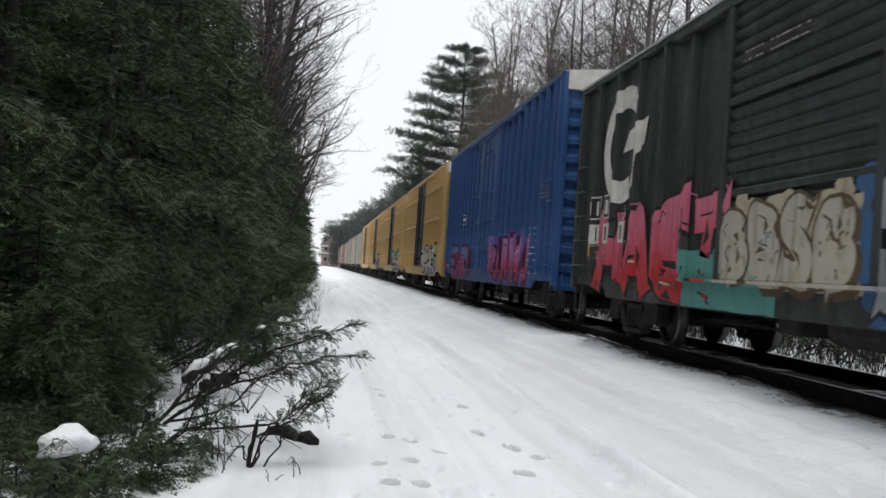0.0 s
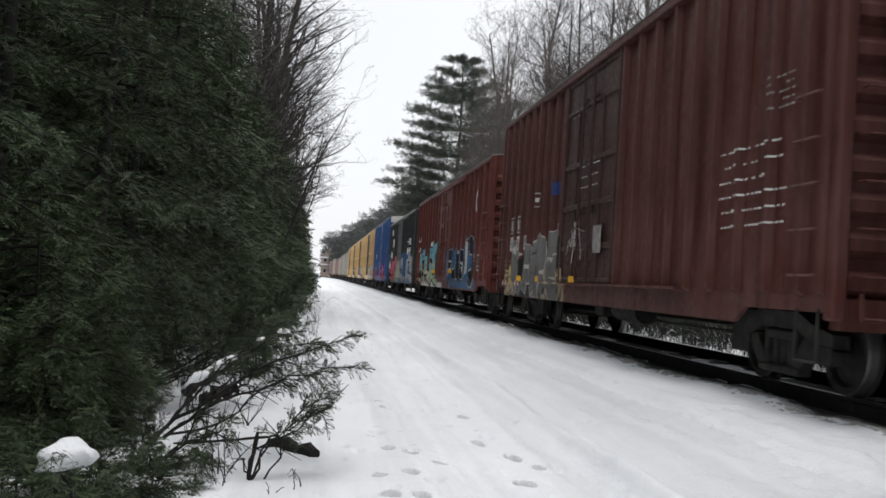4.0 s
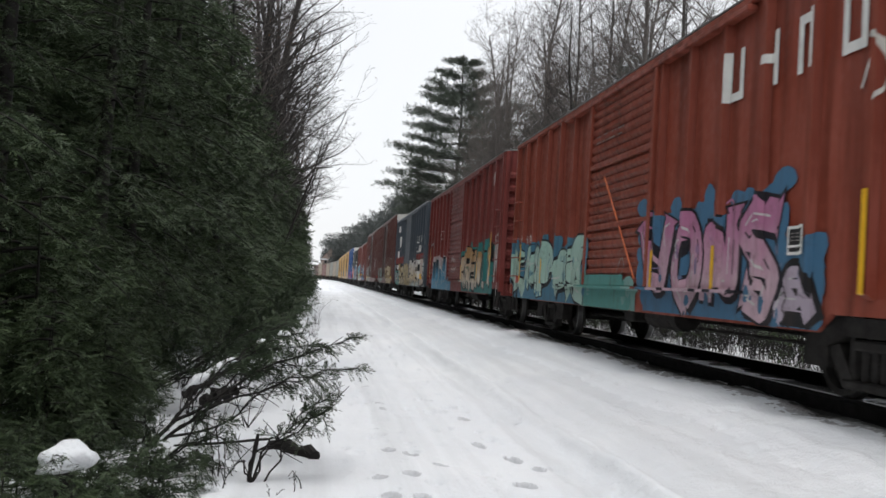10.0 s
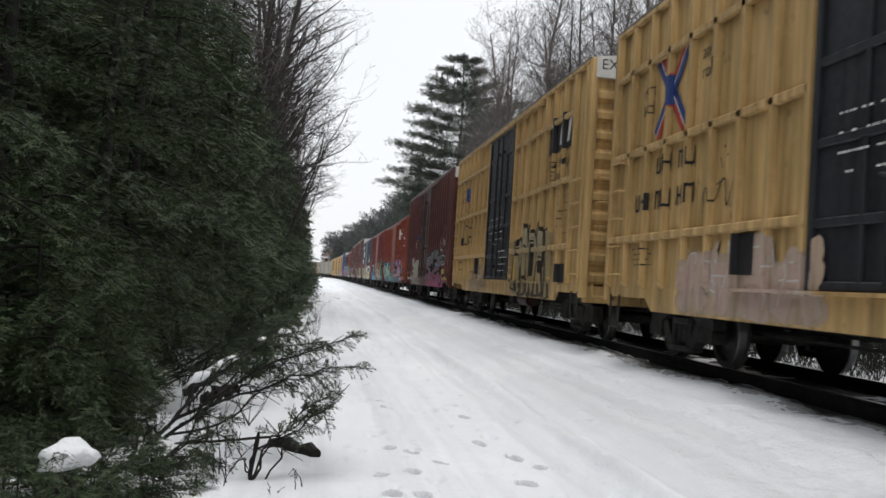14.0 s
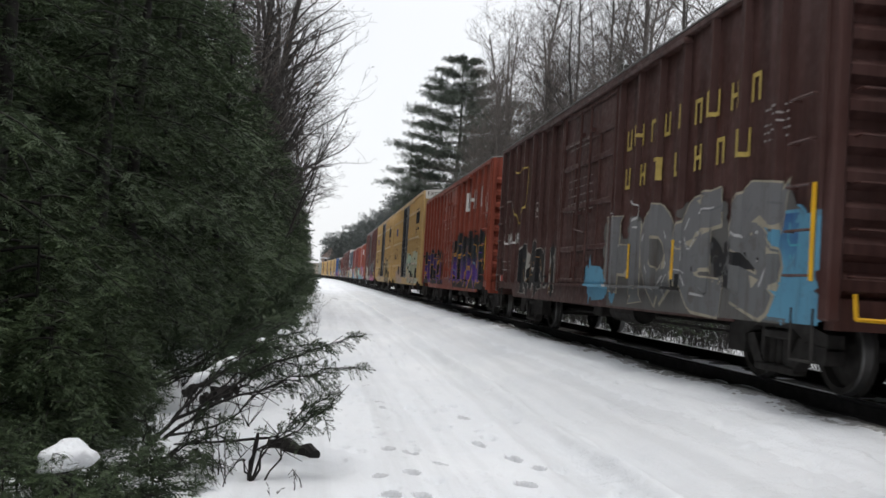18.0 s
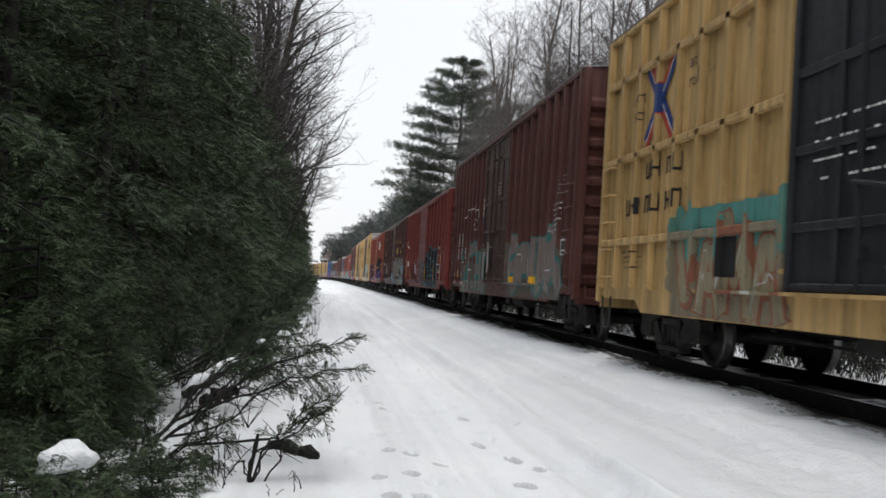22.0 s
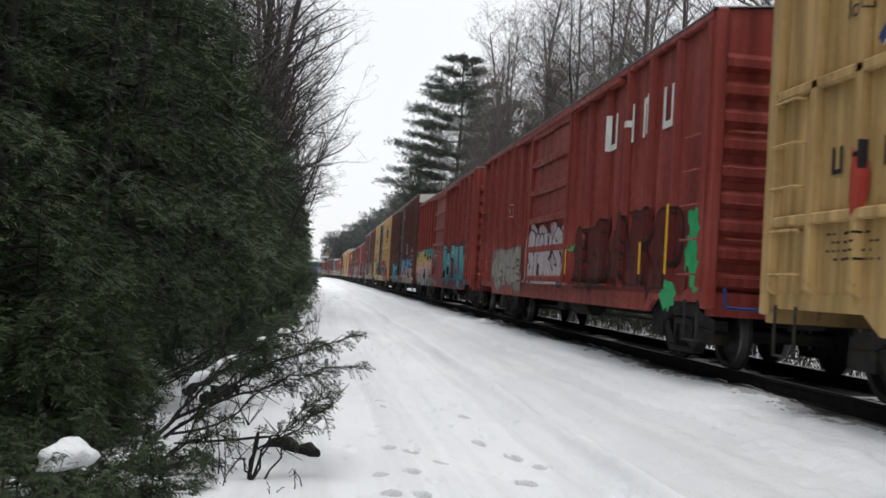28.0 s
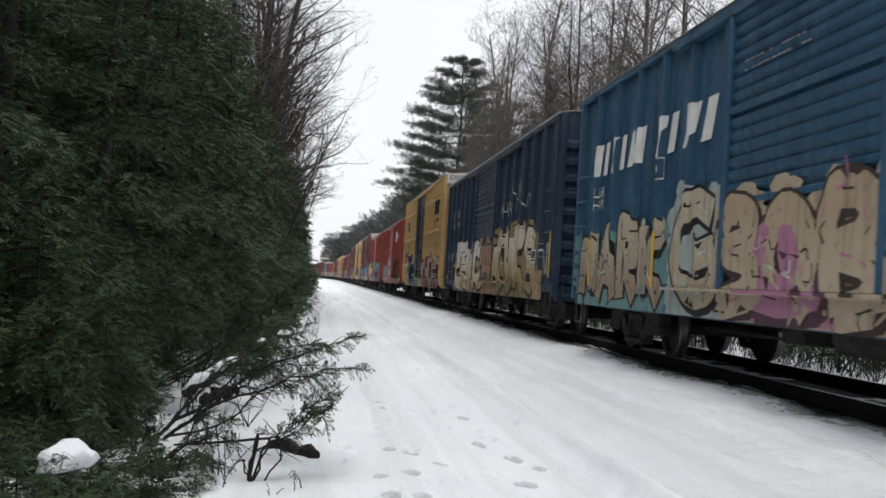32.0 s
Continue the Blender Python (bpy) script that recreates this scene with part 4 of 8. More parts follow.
def bare_shrub(seed, x, y, n, h, spread):
    """A clump of thin leafless stems."""
    rng = np.random.RandomState(seed)
    segs = []
    for _ in range(n):
        p = np.array([rng.normal(0, 0.05), rng.normal(0, 0.05), -0.05])
        d = np.array([rng.normal(0, spread), rng.normal(0, spread), 1.0])
        L = h * rng.uniform(0.5, 1.1)
        for k in range(5):
            q = p + d / np.linalg.norm(d) * L / 5
            segs.append((*p, *q, 0.006 * (1 - k / 6), 0.006 * (1 - (k + 1) / 6)))
            if k > 1:
                e = d + rng.normal(0, 0.6, 3)
                segs.append((*q, *(q + e / np.linalg.norm(e) * L * 0.22), 0.003, 0.0018))
            p, d = q, d + rng.normal(0, 0.16, 3)
    v, f = ring_tubes(segs, 4)
    ob = tagged(new("bare_shrub", big_mesh("bare_shrub", v, f, [DEADWOOD])), "clump of thin leafless stems in the snow", "shrub", "bare stems on the verge")
    ob.matrix_basis = pose(x, y, ground_z(x, y))
    return ob


for k, (x, y, n, h, sp) in enumerate(((-0.06, 6.70, 2, 0.32, 0.12), (-0.20, 6.45, 2, 0.12, 0.2), (-0.58, 6.7, 3, 0.35, 0.25), (-0.62, 7.0, 5, 0.55, 0.35), (-0.85, 8.2, 6, 0.7, 0.4), (-0.55, 9.3, 6, 0.6, 0.4), (-1.2, 9.8, 7, 0.8, 0.35), (-0.9, 11.4, 7, 0.9, 0.3), (0.02, 9.0, 2, 0.16, 0.4),
                                     (-0.3, 12.3, 5, 0.7, 0.3), (-0.2, 15.5, 6, 0.8, 0.3), (-0.1, 18.0, 6, 0.9, 0.3), (-0.05, 23, 6, 0.9, 0.25), (0.0, 29, 6, 1.0, 0.25), (-1.6, 7.0, 6, 0.6, 0.4), (-1.0, 6.7, 5, 0.5, 0.4), (-1.25, 10.6, 8, 1.0, 0.3), (-0.95, 12.6, 8, 1.1, 0.25), (-1.5, 11.6, 8, 1.1, 0.3), (-0.7, 14.2, 8, 1.1, 0.25), (-1.35, 13.4, 8, 1.2, 0.25))):
    bare_shrub(70 + k, x, y, n, h, sp)


def lump(name, size, mat, seed, rough=0.18, n=12):
    """A settled heap of snow, flat underneath."""
    bm = bmesh.new()
    bmesh.ops.create_icosphere(bm, subdivisions=3, radius=1.0)
    for v in bm.verts:
        k = 1 + rough * noise.noise(v.co * 1.7 + Vector((seed, 0, 0))) + 0.05 * noise.noise(v.co * 5 + Vector((0, seed, 0)))
        v.co = Vector((v.co.x * k * size[0], v.co.y * k * size[1], max(v.co.z * k, -0.25) * size[2]))
    me = bpy.data.meshes.new(name)
    bm.to_mesh(me)
    bm.free()
    me.materials.append(mat)
    me.polygons.foreach_set("use_smooth", [True] * len(me.polygons))
    return me


def rough_log(name, a, b, r, label, seed, snow=0.0):
    """A broken length of wood lying on the ground, some with a ridge of snow."""
    rng = random.Random(seed)
    a, b = Vector(a), Vector(b)
    pts = [(b - a) * i / 6 + Vector((rng.uniform(-1, 1), rng.uniform(-1, 1), rng.uniform(-1, 1))) * r * 0.25 for i in range(7)]
    v, f = stem(pts, [r * rng.uniform(0.75, 1.15) * (0.7 if i in (0, 6) else 1) for i in range(7)], 9)
    me = bpy.data.meshes.new(name)
    me.from_pydata(v, [], f + [tuple(range(9))[::-1], tuple(range(54, 63))])
    me.materials.append(DEADWOOD)
    root = tagged(new(name), label, "log")
    root.matrix_basis = Matrix.Translation(a)
    part("wood", me, root)
    if snow:
        v, f = stem([p + Vector((0, 0, r * 0.75)) for p in pts], [snow * rng.uniform(0.7, 1.2) * (0.5 if i in (0, 6) else 1) for i in range(7)], 9)
        me = bpy.data.meshes.new("snow_ridge")
        me.from_pydata(v, [], f + [tuple(range(9))[::-1], tuple(range(54, 63))])
        me.materials.append(SNOW)
        me.polygons.foreach_set("use_smooth", [True] * len(me.polygons))
        part("snow_ridge", me, root, "ridge of snow")
    return root


rough_log("broken_log", (-0.30, 8.30, -0.58), (0.06, 7.95, -0.59), 0.072, "dark wet broken log half sunk in snow", 4)
rough_log("fallen_log", (-1.20, 9.3, -0.33), (-0.80, 9.5, -0.04), 0.06, "fallen log with a ridge of snow on it", 5, 0.05)
rough_log("broken_log", (-1.00, 9.2, -0.34), (-0.70, 9.25, -0.24), 0.085, "dark rotten log under the shrubs", 8)
rough_log("broken_stick", (-0.40, 6.97, -0.62), (-0.355, 6.99, -0.27), 0.016, "short dark upright broken stick", 6)
rough_log("broken_stick", (-0.99, 7.4, -0.45), (-0.28, 7.1, -0.325), 0.012, "thin dark stick lying in the shrub", 7)
stump = tagged(new("stump"), "low dark stump with a thick cap of snow", "stump")
stump.matrix_basis = pose(-1.25, 5.25, -0.62)
v, f = stem([(0, 0, -0.1), (0.01, 0, 0.2), (0, 0.01, 0.44)], [0.07, 0.055, 0.05], 11)
me = bpy.data.meshes.new("stump_wood")
me.from_pydata(v, [], f + [tuple(range(22, 33))])
me.materials.append(DEADWOOD)
part("wood", me, stump)
part("snow_cap", lump("snow_cap", (0.145, 0.14, 0.105), SNOW, 3.4, 0.42), stump, "rounded cap of clean snow", m=pose(0, 0, 0.445, 0, -8, 0))
for k, (x, y, z, s) in enumerate(((-0.29, 9.4, 0.30, 0.05), (-0.50, 9.4, 0.21, 0.045), (-0.36, 9.3, 0.16, 0.05), (-0.72, 9.0, 0.05, 0.05), (-0.2, 9.0, 0.22, 0.035))):
    tagged(new("snow_clump", lump("snow_clump", (s * 1.2, s, s * 0.8), SNOW, 5.0 + k)), "small clump of snow caught on a shrub", "snow", "snow clumps on the shrubs").matrix_basis = pose(x, y, z)


def thicket(seed, x0, x1, y0, y1, n, h):
    """Dense brush: thin crooked stems, no single one of which can be told apart."""
    rng = np.random.RandomState(seed)
    segs = []
    for _ in range(n):
        x, y = rng.uniform(x0, x1), y0 + (y1 - y0) * rng.rand() ** 1.4
        p, d, L = np.array([x, y, ground_z(x, y) - 0.03]), np.array([rng.normal(0, 0.35), rng.normal(0, 0.35), 1.0]), h * rng.uniform(0.3, 1.2)
        for k in range(3):
            q = p + d / np.linalg.norm(d) * L / 3
            segs.append((*p, *q, 0.009 - 0.002 * k, 0.007 - 0.002 * k))
            e = d + rng.normal(0, 0.8, 3)
            segs.append((*q, *(q + e / np.linalg.norm(e) * L * 0.3), 0.004, 0.002))
            p, d = q, d + rng.normal(0, 0.3, 3)
    return ring_tubes(segs, 3)


v, f = thicket(91, 8.7, 13.5, 9, 75, 8200, 1.15)
tagged(new("undergrowth", big_mesh("undergrowth", v, f, [DEADWOOD])), "tangled leafless brush beyond the track", "brush", kind="stuff")
sapling = [evergreen_meshes(25, 1.6, 0.8, 260, 0.24, 4, 0.03, leaf=0.3, width=0.3), evergreen_meshes(26, 2.2, 0.95, 320, 0.26, 4, 0.03, leaf=0.3, width=0.3)]
for k in range(34):
    plant("hemlock_sapling", sapling[k % 2], 9.5 + (k * 7 % 5) * 0.7, 10 + k * 1.3, 71 * k, 0.85 + 0.2 * (k * 3 % 4), "small dark hemlock sapling in the brush beyond the track", group="saplings beyond the track")

# ---- house far down the line ----
SIDING = plain("pale_siding", (0.42, 0.38, 0.34), 0.7, 0, 0.1)
BRICKRED = plain("reddish_wall", (0.34, 0.26, 0.23), 0.8, 0, 0.2)
SHINGLE = plain("grey_shingles", (0.20, 0.15, 0.14), 0.9, 0, 0.2)
GLASS = plain("dark_window", (0.02, 0.022, 0.026), 0.15)
house = tagged(new("house"), "small gabled house with a grey roof and snowy eaves", "house")
house.matrix_basis = pose(3.8, 345, ground_z(3.8, 345)) @ Matrix.Diagonal((1.0, 1.0, 1.2, 1.0))
part("wall", Geo().box(-3.0, 3.0, -4, 4, -1, 6.2).add([(-3.0, -4, 6.2), (3.0, -4, 6.2), (0, -4, 8.9), (-3.0, 4, 6.2), (3.0, 4, 6.2), (0, 4, 8.9)], [(0, 1, 2), (3, 5, 4)]).mesh("wall", BRICKRED), house)
part("roof", Geo().add([(-3.5, -4.5, 5.9), (0, -4.5, 9.1), (3.5, -4.5, 5.9), (-3.5, 4.5, 5.9), (0, 4.5, 9.1), (3.5, 4.5, 5.9), (-3.5, -4.5, 5.65), (0, -4.5, 8.85), (3.5, -4.5, 5.65)], [(0, 1, 4, 3), (1, 2, 5, 4), (0, 6, 7, 1), (1, 7, 8, 2)]).mesh("roof", SHINGLE), house)
part("porch_roof", Geo().soft_box(-3.4, 3.4, -5.4, -4.0, 3.6, 3.9, 0.05).mesh("porch_roof", SNOW), house, "porch roof under snow")
part("eave", Geo().soft_box(-3.6, 3.6, -4.62, -4.4, 5.72, 6.02, 0.04).mesh("eave", SNOW), house, "snowy white eave")
for x, z in ((-1.6, 4.4), (1.6, 4.4), (-1.6, 1.3), (1.6, 1.3)):
    w = part("window", Geo().box(x - 0.55, x + 0.55, -4.06, -4.0, z, z + 1.3).mesh("window", SIDING), house)
    part("pane", Geo().box(x - 0.42, x + 0.42, -4.09, -4.05, z + 0.12, z + 1.18).mesh("pane", GLASS), w)
part("door", Geo().box(-0.5, 0.5, -4.07, -4.0, -0.4, 1.9).mesh("house_door", SIDING), house)


# ---- boxcars ----
FLOOR, SILL, HALF = 0.95, 0.65, 1.52          # heights over the rail; half width to the side sheet
MESHES = {}


def shared(key, make):
    if key not in MESHES:
        MESHES[key] = make()
    return MESHES[key]


def rib_places(spec):
    """Where the side posts stand, in metres from the front, leaving out the door."""
    L, d0, d1, gap = spec["L"], spec["door"][0], spec["door"][1], spec["ribs"]
    out = []
    inset = 0.40 if gap == 0.72 else 0.0          # the tall cars have a narrow bay at each end
    for a, b in ((0.10 + inset, d0 - 0.12), (d1 + 0.12, L - 0.10 - inset)):
        n = max(2, round((b - a) / gap))
        out += [a + (b - a) * i / n for i in range(n + 1)]
    return [0.10] * (inset > 0) + out + [L - 0.10] * (inset > 0)


def belt_heights(spec):
    return (1.67, 2.92, 4.15) if spec["kind"] == "frame" else ()


def profile_out(spec):
    """How far the side stands out from the sheet at u, and the u and z at which that changes."""
    top, foot, out = (0.045, 0.07, 0.085) if spec["kind"] != "frame" else (0.05, 0.06, 0.085)
    d0, d1 = spec["door"]
    dout = 0.075 if spec["style"] != "louver" else 0.096
    ribs = rib_places(spec)

    def depth(u):
        if d0 <= u <= d1:
            return dout
        for c in ribs:
            a = abs(u - c)
            if a < foot:
                return out if a <= top else out * (foot - a) / (foot - top)
        return 0.0
    breaks = [d0 - 0.004, d0, d1, d1 + 0.004]
    for c in ribs:
        breaks += [c - foot, c - top, c + top, c + foot]
    return depth, breaks


LEVEL = (0.0, 1.0, 2.0, 3.4, 4.2, 2.8)


def conformed(name, prims, spec, mats, lift=0.0, layered=False):
    """Flat shapes in (u, z) laid on the ribbed side as a thin skin. prims: (points, material number)."""
    depth, breaks = profile_out(spec)
    bm = bmesh.new()
    for k, (pts, mat) in enumerate(prims):
        e = 0.004 + lift + (0.00012 * k if layered else 0.0022 * LEVEL[mat] + 0.00003 * (k % 60))
        try:
            f = bm.faces.new([bm.verts.new((-e, u, z)) for u, z in pts])
        except ValueError:
            continue
        f.material_index = mat
    lo = min(p[0] for pts, _ in prims for p in pts)
    hi = max(p[0] for pts, _ in prims for p in pts)
    for b in breaks:
        if lo < b < hi:
            near = [f for f in bm.faces if min(v.co.y for v in f.verts) < b < max(v.co.y for v in f.verts)]
            geom = set(near)
            for f in near:
                geom.update(f.verts)
                geom.update(f.edges)
            bmesh.ops.bisect_plane(bm, geom=list(geom), dist=1e-5, plane_co=(0, b, 0), plane_no=(0, 1, 0))
    for z in (FLOOR, FLOOR + 0.06):          # below the floor line the paint lies on the flat sill
        bmesh.ops.bisect_plane(bm, geom=bm.verts[:] + bm.edges[:] + bm.faces[:], dist=1e-5, plane_co=(0, 0, z), plane_no=(0, 0, 1))
    L = spec["L"]
    for v in bm.verts:
        u, up = v.co.y, min(1.0, max(0.0, (v.co.z - FLOOR) / 0.06))
        v.co.x = -HALF - (0.013 + (max(depth(u), 0.013) - 0.013) * up) + v.co.x
        v.co.y = L / 2 - u
    bmesh.ops.recalc_face_normals(bm, faces=bm.faces[:])
    me = bpy.data.meshes.new(name)
    bm.to_mesh(me)
    bm.free()
    for m in mats:
        me.materials.append(m)
    return me


def rect(u0, u1, z0, z1, mat=0):
    return ([(u0, z0), (u1, z0), (u1, z1), (u0, z1)], mat)


def stroke(pts, width, mat, rng=None, taper=0.0):
    """A thick broken line: quads with round joints."""
    out = []
    for i, ((ua, za), (ub, zb)) in enumerate(zip(pts, pts[1:])):
        d = math.hypot(ub - ua, zb - za) or 1e-6
        nx, nz = -(zb - za) / d, (ub - ua) / d
        w0 = width * (1 + (rng.uniform(-0.12, 0.2) if rng else 0)) / 2
        w1 = width * (1 + (rng.uniform(-0.12, 0.2) if rng else 0)) / 2 * (1 - taper)
        out.append(([(ua + nx * w0, za + nz * w0), (ub + nx * w1, zb + nz * w1), (ub - nx * w1, zb - nz * w1), (ua - nx * w0, za - nz * w0)], mat))
    for u, z in pts[1:-1] if len(pts) > 2 else []:
        out.append(([(u + width / 2 * math.cos(t * math.pi / 4), z + width / 2 * math.sin(t * math.pi / 4)) for t in range(8)], mat))
    return out


def rounded(pts):
    """The same broken line with its corners cut."""
    if len(pts) < 3:
        return pts
    out = [pts[0]]
    for (ua, za), (ub, zb) in zip(pts, pts[1:]):
        out += [(ua * 0.75 + ub * 0.25, za * 0.75 + zb * 0.25), (ua * 0.25 + ub * 0.75, za * 0.25 + zb * 0.75)]
    return out[:1] + out[2:-1] + [pts[-1]]


def blob(rng, u, z, ru, rz, mat, n=14, rough=0.16):
    a0 = rng.uniform(0, 1)
    return ([(u + ru * math.cos(2 * math.pi * (k + a0) / n) * rng.uniform(1 - rough, 1 + rough), z + rz * math.sin(2 * math.pi * (k + a0) / n) * rng.uniform(1 - rough, 1 + rough)) for k in range(n)], mat)


# bones of the painted forms in a unit square: upright bars, bowls, hooks and slants
BONES = {"A": (((0.0, 0), (0.5, 1), (1.0, 0)), ((0.22, 0.36), (0.78, 0.36))), "B": (((0.08, 0), (0.08, 1), (0.8, 0.92), (0.8, 0.6), (0.12, 0.52), (0.92, 0.42), (0.86, 0.05), (0.08, 0.0)),),
         "C": (((0.95, 0.82), (0.5, 1), (0.08, 0.7), (0.08, 0.3), (0.5, 0), (0.95, 0.18)),), "E": (((0.95, 1), (0.1, 0.95), (0.1, 0.05), (0.95, 0)), ((0.1, 0.5), (0.75, 0.5))),
         "G": (((0.92, 0.85), (0.45, 1), (0.08, 0.7), (0.08, 0.3), (0.45, 0), (0.95, 0.12), (0.95, 0.48), (0.55, 0.46)),), "H": (((0.05, 0), (0.1, 1)), ((0.95, 0), (0.9, 1)), ((0.05, 0.5), (0.95, 0.5))),
         "I": (((0.5, 0), (0.5, 1)),), "K": (((0.08, 0), (0.08, 1)), ((0.95, 1), (0.2, 0.5), (0.95, 0))), "L": (((0.1, 1), (0.1, 0.05), (0.95, 0.0)),), "M": (((0.02, 0), (0.1, 1), (0.5, 0.35), (0.9, 1), (0.98, 0)),),
         "N": (((0.05, 0), (0.1, 1), (0.9, 0), (0.95, 1)),), "O": (((0.5, 0.02), (0.1, 0.3), (0.12, 0.75), (0.5, 1.0), (0.88, 0.75), (0.9, 0.3), (0.5, 0.02)),), "P": (((0.08, 0), (0.08, 1), (0.85, 0.92), (0.85, 0.55), (0.12, 0.45)),),
         "R": (((0.08, 0), (0.08, 1), (0.85, 0.92), (0.85, 0.55), (0.12, 0.45)), ((0.4, 0.45), (0.95, 0))), "S": (((0.92, 0.86), (0.4, 1), (0.1, 0.75), (0.5, 0.5), (0.9, 0.28), (0.6, 0), (0.08, 0.12)),),
         "T": (((0.0, 0.94), (1.0, 1.0)), ((0.5, 0.95), (0.48, 0))), "U": (((0.08, 1), (0.08, 0.25), (0.5, 0), (0.9, 0.25), (0.92, 1)),), "V": (((0.02, 1), (0.5, 0), (0.98, 1)),), "Z": (((0.05, 0.95), (0.95, 1), (0.05, 0.05), (0.95, 0)),)}
FORMS = (((0.05, 0), (0.12, 0.5), (0.08, 1.0)), ((0.1, 0.95), (0.8, 1.0), (0.9, 0.6), (0.3, 0.5), (0.85, 0.3), (0.75, 0.0), (0.05, 0.05)), ((0.05, 0.0), (0.45, 1.0), (0.95, 0.0)), ((0.9, 0.9), (0.3, 1.0), (0.08, 0.5), (0.3, 0.02), (0.9, 0.1)),
         ((0.1, 1.0), (0.15, 0.1), (0.85, 0.0)), ((0.05, 0.55), (0.95, 0.5)), ((0.1, 0.0), (0.12, 1.0), (0.85, 0.1), (0.9, 1.0)), ((0.5, 0.02), (0.1, 0.3), (0.12, 0.75), (0.5, 1.0), (0.88, 0.75), (0.9, 0.3), (0.5, 0.02)), ((0.95, 1.0), (0.2, 0.5), (0.95, 0.0)))
SETS = ((0, 5), (2, 5), (0, 4), (1,), (3,), (7,), (6,), (0, 8), (4,), (2,), (3, 5))


def graffiti(seed, u0, u1, z0, z1, n, text="", fat=0.30, edge=0.08, cloud=0, shine=True, lean=0.0, jag=0.05, drips=4, puff=0.12):
    """One painted piece: a sprayed ground, and the shapes of each big form. Materials: 0 cloud, 1 edging, 2 filling, 3 shine, 4 inner lines, 5 second filling."""
    rng = random.Random(seed)
    back, forms = [], []
    h = z1 - z0
    if cloud:          # a sprayed ground with a puffy top behind the whole piece
        m = max(6, int((u1 - u0) / 0.25))
        tops = [z0 + h * (0.80 + puff + 0.10 * math.sin(1.7 * i + seed) + rng.uniform(-0.07, 0.07)) for i in range(m + 1)]
        back.append(([(u0 - 0.05, max(z0, 0.665)), (u1 + 0.05, max(z0, 0.665))] + [(u0 + (u1 - u0) * i / m, tops[i]) for i in range(m, -1, -1)], 0))
        for i in range(m + 1):
            back.append(blob(rng, u0 + (u1 - u0) * i / m, tops[i] - 0.06, rng.uniform(0.14, 0.26), rng.uniform(0.08, 0.15), 0, 14, 0.14))
        for i in range(4):
            for u in (u0 - 0.02, u1 + 0.02):
                back.append(blob(rng, u, z0 + h * (0.15 + 0.2 * i), rng.uniform(0.08, 0.18), rng.uniform(0.1, 0.2), 0, 12, 0.14))
    for _ in range(drips if cloud else max(2, drips)):
        u, z = rng.uniform(u0, u1), rng.uniform(z0 + 0.3 * h, z0 + 0.8 * h)
        back += stroke([(u, z), (u + 0.01, max(0.67, z - rng.uniform(0.2, 0.6)))], rng.uniform(0.012, 0.03), rng.choice((0, 1, 2)))
    n = len(text) or n
    w = (u1 - u0) / n
    wide = min(w * fat, 0.42)
    for i in range(n):
        out = []
        a, b = u0 + w * i + wide * 0.32, u0 + w * (i + 1) - wide * 0.22
        top, bot = z1 - rng.uniform(0, 0.10) * h - wide * 0.45, z0 + rng.uniform(0, 0.06) * h + wide * 0.45
        tilt = lean + rng.uniform(-0.10, 0.10)
        if text:
            raw = BONES[text[i]]
        else:
            raw = []
            for kb in SETS[rng.randrange(len(SETS))]:
                mu, mz = rng.random() < 0.5, rng.random() < 0.5          # mirrored at will, so that no letters stand there
                raw.append([(1 - p if mu else p, 1 - q if mz else q) for p, q in FORMS[kb]])
        lines = [[(a + (b - a) * p + tilt * (q - 0.5) * w + rng.uniform(-jag, jag) * w, bot + (top - bot) * q + rng.uniform(-jag, jag) * h * 0.7) for p, q in bone] for bone in raw]
        lines = [rounded(pts) if rng.random() < 0.6 else pts for pts in lines]
        flare = []
        for pts in lines:          # the ends swell into wedges
            for (ua, za), (ub, zb) in ((pts[1], pts[0]), (pts[-2], pts[-1])):
                if rng.random() < 0.6:
                    d = math.hypot(ub - ua, zb - za) or 1
                    du, dz = (ub - ua) / d, (zb - za) / d
                    s1, s2 = rng.uniform(0.45, 0.85) * wide, rng.uniform(0.45, 0.85) * wide
                    flare.append([(ub - du * wide * 0.35, zb - dz * wide * 0.35), (ub - dz * s1 + du * wide * 0.28, zb + du * s1 + dz * wide * 0.2), (ub + dz * s2 + du * wide * 0.14, zb - du * s2 + dz * wide * 0.28)])
        for pts in lines:          # drop shade, outline, then the filling of the whole form
            out += stroke([(u + edge * 0.9, z - edge * 0.8) for u, z in pts], wide + edge * 1.3, 1)
        for tri in flare:
            mu, mz = sum(q[0] for q in tri) / 3, sum(q[1] for q in tri) / 3
            g = 1 + edge * 2.4 / wide
            out.append(([(mu + (u - mu) * g, mz + (z - mz) * g) for u, z in tri], 1))
        for pts in lines:
            out += stroke(pts, wide + edge * 1.5, 1)
        out += [(tri, 2) for tri in flare]
        for pts in lines:
            out += stroke(pts, wide, 2)
        for pts in lines:
            for u, z in pts:
                if rng.random() < 0.38:
                    out.append(blob(rng, u + rng.uniform(-0.1, 0.1) * wide, z + rng.uniform(-0.15, 0.15) * wide, wide * rng.uniform(0.10, 0.26), wide * rng.uniform(0.15, 0.34), 5, 10, 0.2))
            for (ua, za), (ub, zb) in zip(pts, pts[1:]):
                if shine and rng.random() < 0.45:
                    o = -wide * rng.uniform(0.22, 0.34)
